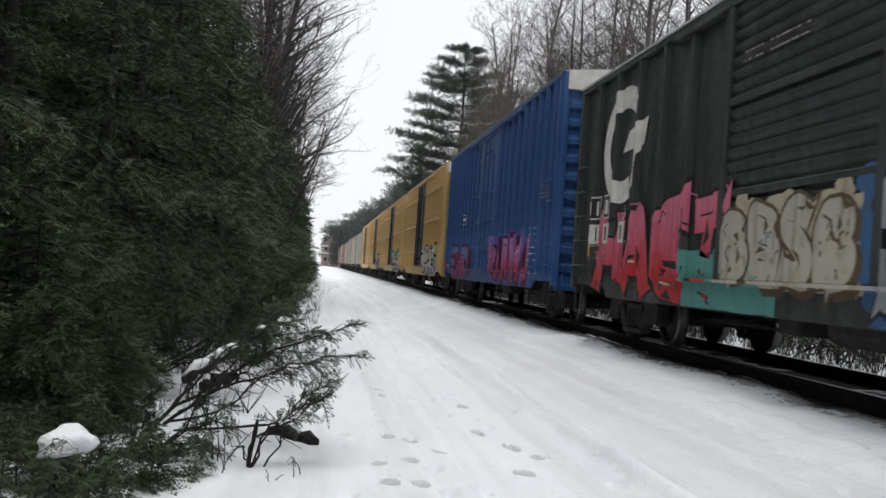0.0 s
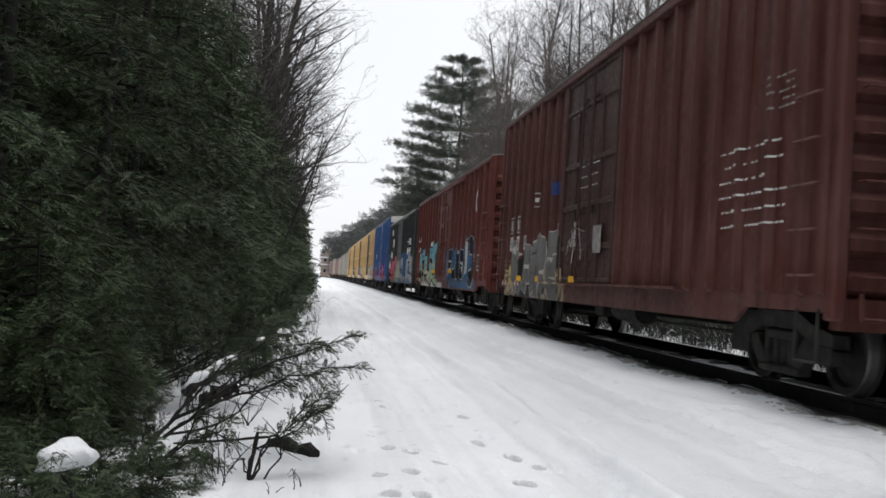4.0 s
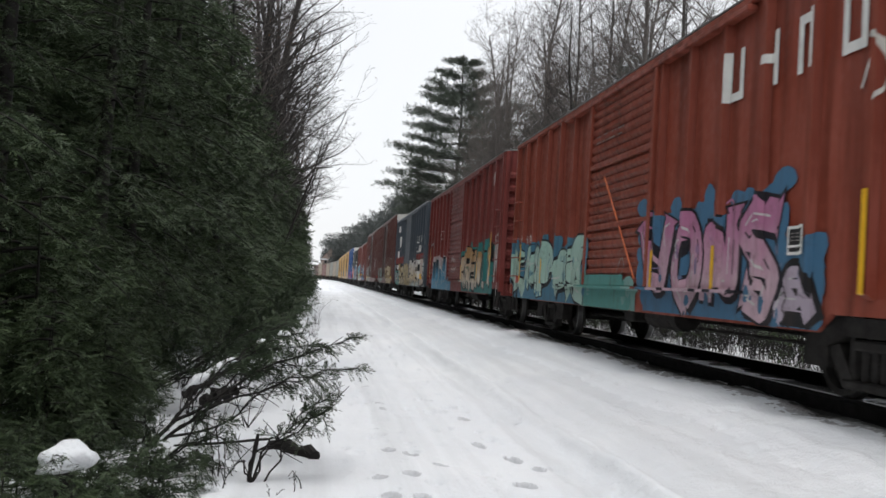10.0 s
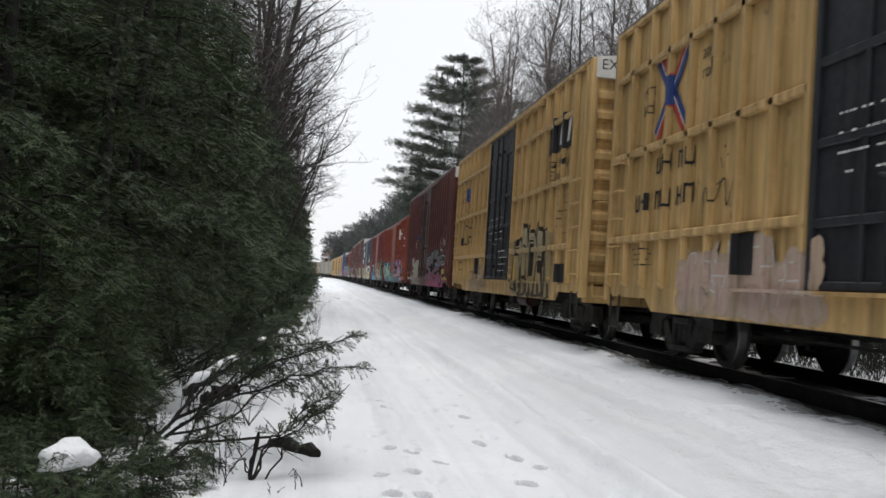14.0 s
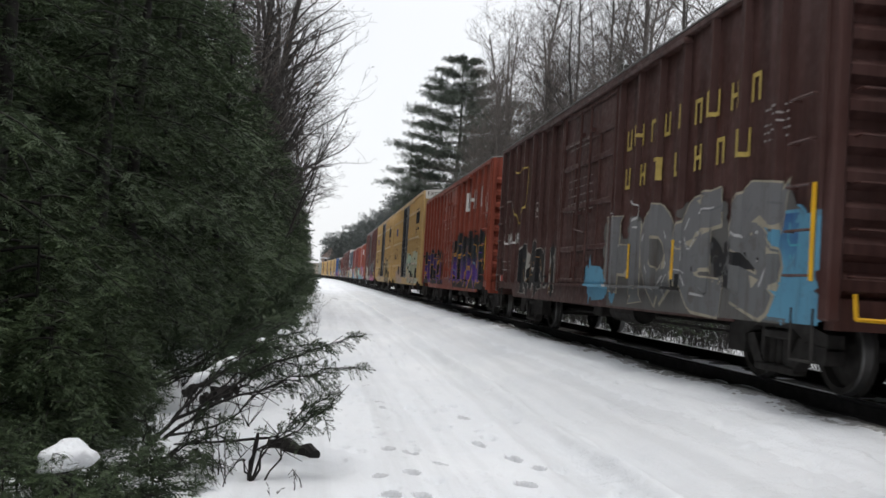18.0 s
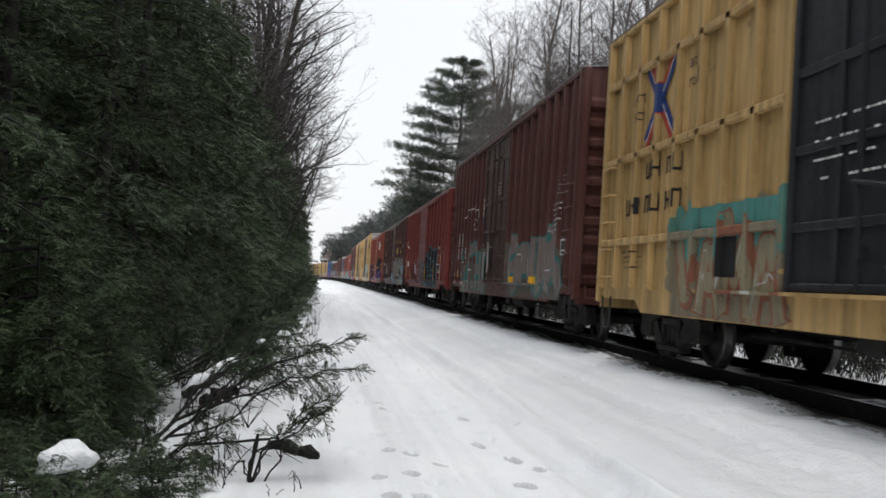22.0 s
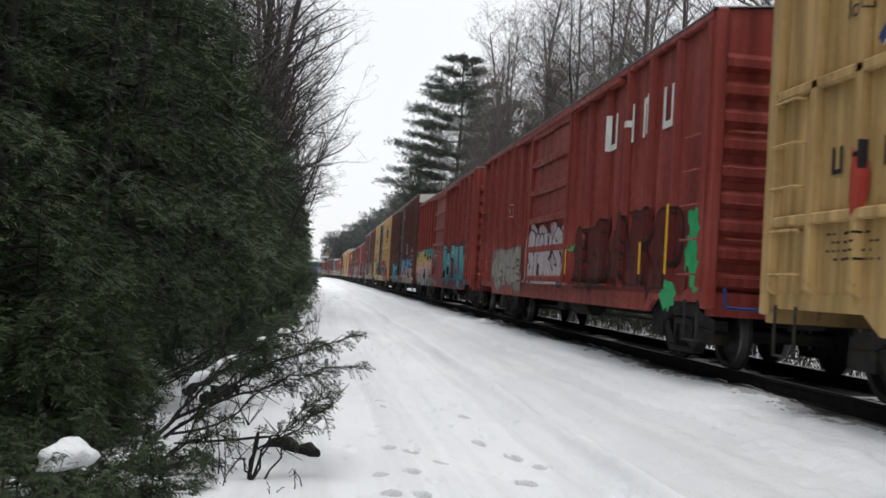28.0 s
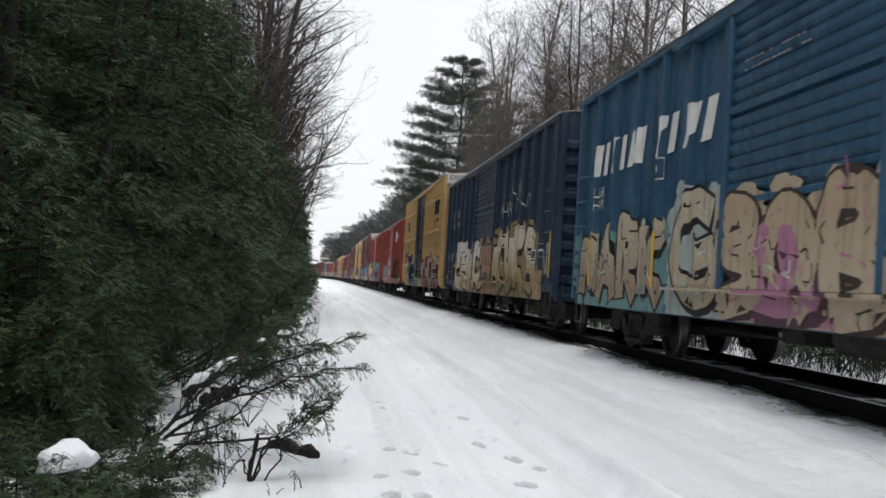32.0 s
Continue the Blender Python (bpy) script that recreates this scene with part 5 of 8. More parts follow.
                    out += stroke([(ua * 0.9 + ub * 0.1 + o, za * 0.9 + zb * 0.1), (ua * 0.35 + ub * 0.65 + o, za * 0.35 + zb * 0.65)], max(0.014, wide * 0.07), 3)
                if rng.random() < 0.32:
                    o = wide * rng.uniform(0.1, 0.3)
                    out += stroke([(ua * 0.9 + ub * 0.1 + o, za * 0.9 + zb * 0.1), (ua * 0.4 + ub * 0.6 + o, za * 0.4 + zb * 0.6)], max(0.012, wide * 0.06), 4)
        for _ in range(rng.randint(2, 3)):          # wedges in the edging's colour, biting into the form
            pts = rng.choice(lines)
            j = rng.randrange(len(pts) - 1)
            q, sd = rng.uniform(0.1, 0.9), rng.choice((-1, 1)) * wide * rng.uniform(0.40, 0.52)
            (ua, za), (ub, zb) = pts[j], pts[j + 1]
            d = math.hypot(ub - ua, zb - za) or 1
            du, dz = (ub - ua) / d, (zb - za) / d
            mu, mz, r1, r2 = ua + (ub - ua) * q - dz * sd, za + (zb - za) * q + du * sd, wide * rng.uniform(0.25, 0.6), wide * rng.uniform(0.18, 0.34)
            out.append(([(mu - du * r1, mz - dz * r1), (mu + dz * r2 * (1 if sd > 0 else -1), mz - du * r2 * (1 if sd > 0 else -1)), (mu + du * r1 * 0.8, mz + dz * r1 * 0.8)][::1 if sd > 0 else -1], 1))
        for _ in range(rng.randint(2, 4)):          # thin seams, nicks and spatter
            u, z = rng.choice(rng.choice(lines))
            a1, r1 = rng.uniform(0, 6.28), wide * rng.uniform(0.3, 0.7)
            out += stroke(rounded([(u, z), (u + r1 * math.cos(a1), z + r1 * math.sin(a1)), (u + r1 * 1.4 * math.cos(a1 + 0.9), z + r1 * 1.4 * math.sin(a1 + 0.9))]), rng.uniform(0.012, 0.028), rng.choice((4, 4, 3, 5)))
        for _ in range(rng.randint(2, 5)):
            out.append(blob(rng, rng.uniform(a - 0.1, b + 0.1), rng.uniform(bot, top), rng.uniform(0.012, 0.035), rng.uniform(0.012, 0.04), rng.choice((1, 3, 4, 5)), 8))
        forms.append(out)
    fit = lambda shapes: [([(min(max(u, 0.06), 60), max(z, 0.655)) for u, z in pts], m) for pts, m in shapes]
    return fit(back), [fit(o) for o in forms]


def scribble(seed, u0, u1, z0, z1, n, width=0.035):
    """A thin sprayed tag: one looping, jagged line with a few slashes and dots, not letters."""
    rng = random.Random(seed)
    out, h, w = [], z1 - z0, (u1 - u0) / n
    line = []
    for i in range(2 * n + 1):
        up = i % 2
        line.append((u0 + w * i / 2 + rng.uniform(-0.35, 0.35) * w, z0 + h * (rng.uniform(0.55, 1.0) if up else rng.uniform(0.0, 0.45))))
        if rng.random() < 0.45:          # a loop back
            u, z = line[-1]
            line += [(u - w * rng.uniform(0.2, 0.6), z + h * rng.uniform(-0.25, 0.25)), (u - w * rng.uniform(0.0, 0.3), z - h * rng.uniform(0.1, 0.35) * (1 if up else -1))]
    out += stroke(rounded(rounded(line)), width, 0, rng)
    for _ in range(n // 2 + 1):
        u, z = rng.uniform(u0, u1), rng.uniform(z0, z1)
        out += stroke([(u, z), (u + rng.uniform(-0.5, 0.8) * w, z + rng.uniform(-0.5, 0.5) * h)], width * 0.8, 0)
    for _ in range(2):
        out.append(blob(rng, rng.uniform(u0, u1), z0 + h * rng.uniform(0.9, 1.15), width * 0.9, width * 0.9, 0, 8))
    return [([(u, max(z, 0.66)) for u, z in pts], m) for pts, m in out]


def side_sheet(spec):
    """Near side: sheet with a hemmed top and a deeper sill between the trucks; opening for the door."""
    L, E = spec["L"], spec["E"]
    d0, d1 = spec["door"]
    g = Geo()
    for a, b in ((0.0, d0), (d1, L)):
        g.box(-HALF, -HALF + 0.05, L / 2 - b, L / 2 - a, FLOOR, E - 0.06)
    g.box(-HALF, -HALF + 0.05, L / 2 - d1, L / 2 - d0, E - 0.32, E - 0.06)
    return g.mesh("side_sheet", STEEL)


def roof_mesh(spec):
    L, E, P = spec["L"], spec["E"], 0.16
    g = Geo()
    n = max(10, round(L / 1.1))
    for i in range(n):
        a, b = L / 2 - L * i / n, L / 2 - L * (i + 1) / n
        for s in (-1, 1):
            e = 1.60 * s
            g.add([(e, a, E), (e, b, E), (0, b, E + P), (0, a, E + P), (e, a, E - 0.022), (e, b, E - 0.022)], [(0, 1, 2, 3), (4, 5, 1, 0)])
            g.add([(e, b + 0.05, E), (e, b - 0.05, E), (e, b - 0.02, E + 0.018), (e, b + 0.02, E + 0.018), (0, b + 0.05, E + P), (0, b - 0.05, E + P), (0, b - 0.02, E + P + 0.03), (0, b + 0.02, E + P + 0.03)],
                  [(3, 2, 6, 7), (2, 1, 5, 6), (0, 3, 7, 4), (0, 1, 2, 3)])
    return g.mesh("roof", STEEL)


def end_mesh(spec):
    """Pressed end with deep horizontal corrugations (facing -y, at y = 0)."""
    E, n = spec["E"], 9 if spec["E"] < 4.6 else 10
    prof = [(0.0, FLOOR - 0.1)]
    h = (E - 0.45 - FLOOR) / n
    for i in range(n):
        z = FLOOR + i * h
        prof += [(0.0, z + 0.02), (-0.11, z + h * 0.25), (-0.11, z + h * 0.55), (0.0, z + h * 0.80)]
    prof += [(0.0, E - 0.42), (0.0, E + 0.0)]
    g = Geo()
    vs, fs = [], []
    for x in (-1.44, 1.44):
        vs += [(x, y, z) for y, z in prof]
    m = len(prof)
    fs = [(k, k + 1, m + k + 1, m + k) for k in range(m - 1)]
    g.add(vs, fs)
    g.add([(-1.5, 0.0, E), (1.5, 0.0, E), (0, 0.0, E + 0.15)], [(0, 1, 2)])
    for x in (-1, 1):
        g.soft_box(min(x * 1.44, x * 1.575), max(x * 1.44, x * 1.575), -0.12, 0.06, FLOOR - 0.2, E - 0.01, 0.02)
    g.box(-1.5, 1.5, -0.10, 0.05, FLOOR - 0.28, FLOOR)
    return g.mesh("end_wall", STEEL)


def make_door(spec, car):
    """Door sheet with its posts, belts and lock bars as pieces of their own."""
    L, E, style = spec["L"], spec["E"], spec["style"]
    d0, d1 = spec["door"]
    w, z0, z1 = d1 - d0, 1.0, E - 0.18
    mat = spec.get("door_paint", spec["paint"])

    def sheet():
        g = Geo()
        if style == "louver":
            n, pr = 21, [(-HALF - 0.05, z0)]
            h = (z1 - z0) / n
            for i in range(n):
                z = z0 + i * h
                if i in (6, 13):
                    pr += [(-HALF - 0.05, z + 0.01), (-HALF - 0.05, z + h)]
                else:
                    pr += [(-HALF - 0.05, z + 0.01), (-HALF - 0.088, z + h * 0.42), (-HALF - 0.092, z + h * 0.80), (-HALF - 0.05, z + h * 0.96)]
            m = len(pr)
            g.add([(x, -w / 2 + 0.12, z) for x, z in pr] + [(x, w / 2 - 0.12, z) for x, z in pr], [(k, k + 1, m + k + 1, m + k) for k in range(m - 1)])
        else:
            g.box(-HALF - 0.045, -HALF + 0.02, -w / 2, w / 2, z0, z1)
        return g.mesh("door", STEEL)
    door = part("door", shared(("door", style, E, w), sheet), car, spec.get("door_label", ""), mat=mat, m=pose(0, L / 2 - (d0 + d1) / 2, 0))
    if spec.get("far"):
        return
    pw, out = {"louver": (0.13, 0.118), "panel": (0.10, 0.115), "plug": (0.09, 0.09)}[style], 0
    post = shared(("dpost", style, E), lambda: Geo().soft_box(-HALF - pw[1], -HALF, -pw[0] / 2, pw[0] / 2, z0, z1, 0.014).mesh("door_post", STEEL))
    for s in (-1, 1):
        part("door_post", post, door, mat=mat, m=pose(0, s * (w - pw[0]) / 2, 0))
    if style == "louver":
        h = (z1 - z0) / 21
        zs, bh = (z0 + 6.5 * h, z0 + 13.5 * h), h * 0.28
    elif style == "panel":
        zs, bh = [z0 + 0.06 + (z1 - z0 - 0.12) * i / 5 for i in range(6)], 0.06
    else:
        zs, bh = (z0 + 0.05, z0 + 0.62, z0 + 1.35, z0 + 2.1, z1 - 0.6, z1 - 0.06), 0.045
    belt = shared(("dbelt", style, w, E), lambda: Geo().soft_box(-HALF - pw[1] + 0.012, -HALF, -w / 2 + pw[0], w / 2 - pw[0], -bh, bh, 0.014).mesh("door_belt", STEEL))
    for z in zs:
        part("door_belt", belt, door, mat=mat, m=pose(0, 0, z))
    if style == "plug":
        bar = shared(("lock", E), lambda: Geo().tube((-HALF - 0.115, 0, 1.05), (-HALF - 0.115, 0, E - 0.3), 0.022, sides=6).box(-HALF - 0.13, -HALF - 0.05, -0.05, 0.05, 1.30, 1.38)
                     .box(-HALF - 0.13, -HALF - 0.05, -0.05, 0.05, 2.2, 2.28).box(-HALF - 0.13, -HALF - 0.05, -0.05, 0.05, E - 0.75, E - 0.67).mesh("lock_bar", STEEL))
        stile = shared(("dstile", E), lambda: Geo().soft_box(-HALF - 0.075, -HALF, -0.04, 0.04, z0, z1 - 0.6, 0.012).mesh("door_stile", STEEL))
        for y in (-0.32, 0.30):
            part("lock_bar", bar, door, mat=mat, m=pose(0, y, 0))
        for y in (-w * 0.17 - 0.18, w * 0.17 + 0.2):
            part("door_stile", stile, door, mat=mat, m=pose(0, y, 0))
        part("lock_handle", shared("lockh", lambda: Geo().tube((-HALF - 0.145, -0.32, 1.85), (-HALF - 0.145, 0.36, 1.95), 0.02, sides=6).mesh("lock_handle", STEEL)), door, mat=mat)


def grab_iron():
    """One rung bent out from the side (facing -x)."""
    g = Geo().tube((-0.09, -0.22, 0), (-0.09, 0.22, 0), 0.014, sides=5)
    for y in (-0.22, 0.22):
        g.tube((0.02, y, 0), (-0.09, y, 0), 0.014, sides=5)
    return g.mesh("grab_iron", STEEL)


def truck_side():
    """Cast side frame, seen from outside, centred between its wheels."""
    g = Geo()
    top = [(-1.12, 0.44), (-0.70, 0.50), (-0.42, 0.62), (0.42, 0.62), (0.70, 0.50), (1.12, 0.44), (1.12, 0.60), (0.72, 0.68), (0.42, 0.80), (-0.42, 0.80), (-0.72, 0.68), (-1.12, 0.60)]
    pairs = [(0, 1, 10, 11), (1, 2, 9, 10), (2, 3, 8, 9), (3, 4, 7, 8), (4, 5, 6, 7)]
    for q in pairs:
        g.prism_x([top[i] for i in q], -0.09, 0.09)
    for s in (-1, 1):
        g.prism_x([(s * 1.12, 0.30), (s * 0.66, 0.30), (s * 0.66, 0.50), (s * 1.12, 0.47)][::s], -0.10, 0.10)
        g.prism_x([(s * 0.74, 0.50), (s * 0.52, 0.54), (s * 0.26, 0.22), (s * 0.42, 0.16)][::s], -0.07, 0.07)
        g.prism_x([(s * 0.34, 0.18), (s * 0.26, 0.18), (s * 0.26, 0.66), (s * 0.34, 0.66)][::s], -0.06, 0.06)
    g.soft_box(-0.09, 0.09, -0.44, 0.44, 0.13, 0.22, 0.02)
    return g.mesh("side_frame", GRIME)


def spring_mesh():
    g = Geo()
    for y in (-0.15, 0.0, 0.15):
        for i in range(7):
            z = 0.22 + i * 0.045
            g.tube((-0.0, y - 0.06, z), (-0.0, y + 0.06, z + 0.012), 0.014, sides=4)
        g.tube((0, y, 0.22), (0, y, 0.52), 0.045, sides=7)
    g.soft_box(-0.08, 0.08, -0.30, 0.30, 0.50, 0.60, 0.02)
    return g.mesh("spring_nest", GRIME)


def axle_mesh():
    g = Geo().tube((-0.8, 0, 0), (0.8, 0, 0), 0.085, sides=10)
    for s in (-1, 1):
        g.tube((s * 0.80, 0, 0), (s * 1.02, 0, 0), 0.080, sides=10)
    return g.mesh("wheelset", GRIME)


def wheel_mesh():
    """One solid wheel turning about x, its outer face towards -x; the rim is worn bright, with a chalked mark on the plate."""
    g = Geo()
    n = 24
    prof = [(0.10, 0.62), (0.10, 0.80), (0.20, 0.74), (0.33, 0.72), (0.345, 0.80), (0.408, 0.805), (0.42, 0.79), (0.425, 0.70), (0.455, 0.675), (0.45, 0.66), (0.34, 0.66), (0.30, 0.69), (0.12, 0.64)]
    m = len(prof)
    vs = [(-x, r * math.cos(2 * math.pi * k / n), r * math.sin(2 * math.pi * k / n)) for r, x in prof for k in range(n)]
    for i in range(m - 1):
        g.m += [1 if i in (5, 6) else 0] * n
    g.v, g.f = vs, [(i * n + k, (i + 1) * n + k, (i + 1) * n + (k + 1) % n, i * n + (k + 1) % n) for i in range(m - 1) for k in range(n)]
    return g.mesh("wheel", GRIME, TREAD)


def coupler_mesh():
    g = Geo()
    g.soft_box(-0.10, 0.10, -0.62, 0.35, 0.72, 0.96, 0.03)
    g.soft_box(-0.17, 0.15, -0.88, -0.55, 0.68, 1.00, 0.05)
    g.soft_box(-0.45, 0.45, -0.10, 0.10, 0.62, 1.02, 0.03)
    g.tube((0.25, -0.1, 0.70), (0.22, -0.5, 0.38), 0.03, sides=6)
    g.tube((0.22, -0.5, 0.38), (0.05, -0.82, 0.50), 0.03, sides=6)
    return g.mesh("coupler", GRIME)


def underframe_mesh(L):
    g = Geo()
    g.soft_box(-0.22, 0.22, -L / 2 + 0.4, L / 2 - 0.4, 0.55, 0.95, 0.02)
    for k in range(7):
        y = -L / 2 + 3.2 + (L - 6.4) * k / 6
        g.box(-HALF + 0.08, HALF - 0.08, y - 0.06, y + 0.06, 0.78, 0.95)
    g.tube((-0.75, -0.9, 0.60), (-0.75, 0.35, 0.60), 0.20, sides=12)          # air reservoir
    g.soft_box(-0.9, -0.5, 1.0, 1.5, 0.45, 0.80, 0.03)
    g.tube((-0.45, -L / 2 + 2.6, 0.46), (-0.45, L / 2 - 2.6, 0.46), 0.022, sides=5)
    g.tube((0.5, -L / 2 + 2.6, 0.50), (0.5, L / 2 - 2.6, 0.50), 0.022, sides=5)
    g.box(-1.4, 1.4, -L / 2 + 0.05, L / 2 - 0.05, 0.90, 0.97)
    return g.mesh("underframe", GRIME)


WHEELS = []          # (wheelset, car number, place on its truck)


def make_truck(car, y, number):
    t = part("truck", shared("bolster", lambda: Geo().soft_box(-0.95, 0.95, -0.20, 0.20, 0.52, 0.80, 0.04).mesh("truck", GRIME)), car, "grimy cast-steel freight truck", m=pose(0, y, 0))
    for s in (-1, 1):
        part("side_frame", shared("side_frame", truck_side), t, m=pose(s * 0.98, 0, 0))
        part("spring_nest", shared("spring", spring_mesh), t, m=pose(s * 0.98, 0, 0))
    for a in (-0.89, 0.89):
        w = part("wheelset", shared("axle", axle_mesh), car, "dark steel wheelset with bright worn rims", m=pose(0, y + a, 0.42))
        for s in (0, 180):
            part("wheel", shared("wheel", wheel_mesh), w, m=pose(0, 0, 0, 0, 0, s))
        WHEELS.append((w, number, y + a))


def paint_at(spec, u, z):
    """The spray paint that covers the point (u, z) of the side, if any."""
    if "boxed" not in spec:
        spec["boxed"] = [(min(q[0] for q in pts), max(q[0] for q in pts), min(q[1] for q in pts), max(q[1] for q in pts), pts, mats[k])
                         for name, prims, mats, label in spec.get("art", ()) if name == "graffiti" for shapes in [prims[0]] + prims[1] for pts, k in shapes]
    hit = None
    for u0, u1, z0, z1, pts, mat in spec["boxed"]:
        if u0 <= u <= u1 and z0 <= z <= z1:
            inside = False
            for (ua, za), (ub, zb) in zip(pts, pts[1:] + pts[:1]):
                if (za > z) != (zb > z) and u < ua + (z - za) / (zb - za) * (ub - ua):
                    inside = not inside
            if inside:
                hit = mat
    return hit


def door_track(spec):
    """The ledge on which the door slides and its hood above; the ledge is sprayed over where the graffiti crosses it."""
    E, (d0, d1) = spec["E"], spec["door"]
    mid, mats, g = (d0 + d1) / 2, [spec.get("track_paint", spec["paint"])], Geo()
    g.soft_box(-HALF - 0.13, -HALF, -4.4, 3.3, E - 0.20, E - 0.13, 0.012)
    n = 36
    for i in range(n):
        a, b = -4.4 + 7.7 * i / n, -4.4 + 7.7 * (i + 1) / n
        m = paint_at(spec, mid - (a + b) / 2, 1.02) or mats[0]
        if m not in mats:
            mats.append(m)
        g.box(-HALF - 0.13, -HALF, a, b, 0.968, 1.004, mats.index(m))
    return g.mesh("door_track", *mats)


def boxcar(spec, number):
    """One boxcar with its parts; paint, lettering and graffiti follow the specification."""
    L, E, body = spec["L"], spec["E"], spec["paint"]
    d0, d1 = spec["door"]
    key = (L, E, spec["kind"], spec["style"])
    car = new("boxcar")
    tagged(car, spec["label"], "boxcar", "cars of the freight train")
    far = spec.get("far", False)
    part("side_wall", shared(("side", L, E), lambda: side_sheet(spec)), car, mat=body)
    part("side_wall", shared(("back", L, E), lambda: Geo().box(HALF, HALF + 0.06, -L / 2, L / 2, FLOOR, E - 0.05).mesh("far_side", STEEL)), car, mat=body)
    part("roof", shared(("roof", L, E), lambda: roof_mesh(spec)), car, "galvanised ridged roof", mat=spec.get("roof", ROOF))
    for s in (-1, 1):
        part("end_wall", shared(("end", E), lambda: end_mesh(spec)), car, mat=body, m=pose(0, s * L / 2, 0, 0, 0, 0 if s < 0 else 180))
        if spec.get("top"):
            part("top_panel", shared(("top", E), lambda: Geo().add([(-1.5, -0.135, E - 0.36), (1.5, -0.135, E - 0.36), (1.5, -0.135, E), (0, -0.135, E + 0.15), (-1.5, -0.135, E), (-1.5, -0.01, E - 0.36), (1.5, -0.01, E - 0.36)],
                                                                     [(0, 1, 2, 3, 4), (5, 6, 1, 0)]).mesh("top_panel", PALEGREY)), car, "dirty white panel at the end's top", m=pose(0, s * L / 2, 0, 0, 0, 0 if s < 0 else 180))
    make_door(spec, car)
    if not far:
        # sill: shallow over the trucks, deep between them
        a, b = spec.get("deep", (1.7, L - 1.7))
        part("side_sill", shared(("sill", L, a, b), lambda: Geo().box(-HALF - 0.012, -HALF + 0.04, -L / 2 + 0.05, L / 2 - 0.05, 0.82, 0.975)
             .add([(-HALF - 0.012, L / 2 - u, z) for u, z in ((a, 0.82), (a + 0.25, SILL), (b - 0.25, SILL), (b, 0.82))] + [(-HALF + 0.04, L / 2 - u, z) for u, z in ((a, 0.82), (a + 0.25, SILL), (b - 0.25, SILL), (b, 0.82))],
                  [(0, 1, 2, 3), (1, 5, 6, 2), (4, 7, 6, 5), (0, 4, 5, 1), (2, 6, 7, 3)]).mesh("side_sill", STEEL)), car, mat=body)
        part("door_track", door_track(spec), car, m=pose(0, L / 2 - (d0 + d1) / 2, 0))
        for s in (-1, 1):
            for yy in (s * (L / 2 - 0.38),):
                for i in range(5):
                    part("grab_iron", shared("grab", grab_iron), car, mat=spec.get("iron", body), m=pose(-HALF - 0.03, yy, 1.15 + 0.42 * i))
                part("sill_step", shared("step", lambda: Geo().tube((0, -0.2, 0.85), (0, -0.2, 0.36), 0.016, sides=5).tube((0, 0.2, 0.85), (0, 0.2, 0.36), 0.016, sides=5).box(-0.02, 0.05, -0.2, 0.2, 0.35, 0.37).mesh("sill_step", STEEL)),
                     car, mat=spec.get("iron", STEEL), m=pose(-HALF - 0.02, yy, 0))
        for i in range(5):
            part("grab_iron", shared("grab", grab_iron), car, mat=spec.get("iron", body), m=pose(-1.15, -L / 2 - 0.12, 1.15 + 0.42 * i, 0, 0, 90))
        part("hand_brake_rail", shared("brail", lambda: Geo().tube((-1.4, -0.3, 0.78), (1.2, -0.28, 0.74), 0.02, sides=6).tube((-1.4, -0.3, 0.78), (-1.42, -0.3, 1.0), 0.02, sides=6)
             .tube((0.0, -0.15, 0.78), (0, -0.3, 0.78), 0.02, sides=6).tube((-1.0, -0.05, 0.78), (-1.0, -0.3, 0.78), 0.02, sides=6).mesh("lever", STEEL)), car, spec.get("lever_label", ""), mat=spec.get("lever", body), m=pose(0, -L / 2, 0))
        top, foot, out = (0.045, 0.07, 0.085) if spec["kind"] != "frame" else (0.05, 0.06, 0.085)
        rib = shared(("rib", E, spec["kind"]), lambda: Geo().add([(-HALF + 0.002, -foot, FLOOR), (-HALF - out, -top, FLOOR + 0.06), (-HALF - out, top, FLOOR + 0.06), (-HALF + 0.002, foot, FLOOR),
                      (-HALF + 0.002, -foot, E - 0.07), (-HALF - out, -top, E - 0.12), (-HALF - out, top, E - 0.12), (-HALF + 0.002, foot, E - 0.07)],
                      [(0, 1, 5, 4), (1, 2, 6, 5), (2, 3, 7, 6), (0, 3, 2, 1), (4, 5, 6, 7)]).mesh("side_post", STEEL))
        for u in rib_places(spec):
            part("side_post", rib, car, mat=body, m=pose(0, L / 2 - u, 0))
        low, places = min(belt_heights(spec), default=None), rib_places(spec)
        for a, b in zip(places, places[1:]) if low else ():          # the lowest belt, painted over where the graffiti crosses it
            if b - a > 1.5 or b > L - 0.5:
                continue
            part("side_belt", shared(("belt", round(b - a, 2)), lambda: Geo().soft_box(-HALF - 0.084, -HALF + 0.002, -(b - a) / 2, (b - a) / 2, -0.05, 0.05, 0.015).mesh("side_belt", STEEL)), car, mat=paint_at(spec, (a + b) / 2, low) or body, m=pose(0, L / 2 - (a + b) / 2, low))
        for z in belt_heights(spec)[1:]:
            for a, b in ((0.10, d0 - 0.12), (d1 + 0.12, L - 0.9)):
                part("side_belt", shared(("belt", round(b - a, 2)), lambda: Geo().soft_box(-HALF - 0.085, -HALF + 0.002, -(b - a) / 2, (b - a) / 2, -0.05, 0.05, 0.015).mesh("side_belt", STEEL)), car, mat=body, m=pose(0, L / 2 - (a + b) / 2, z))
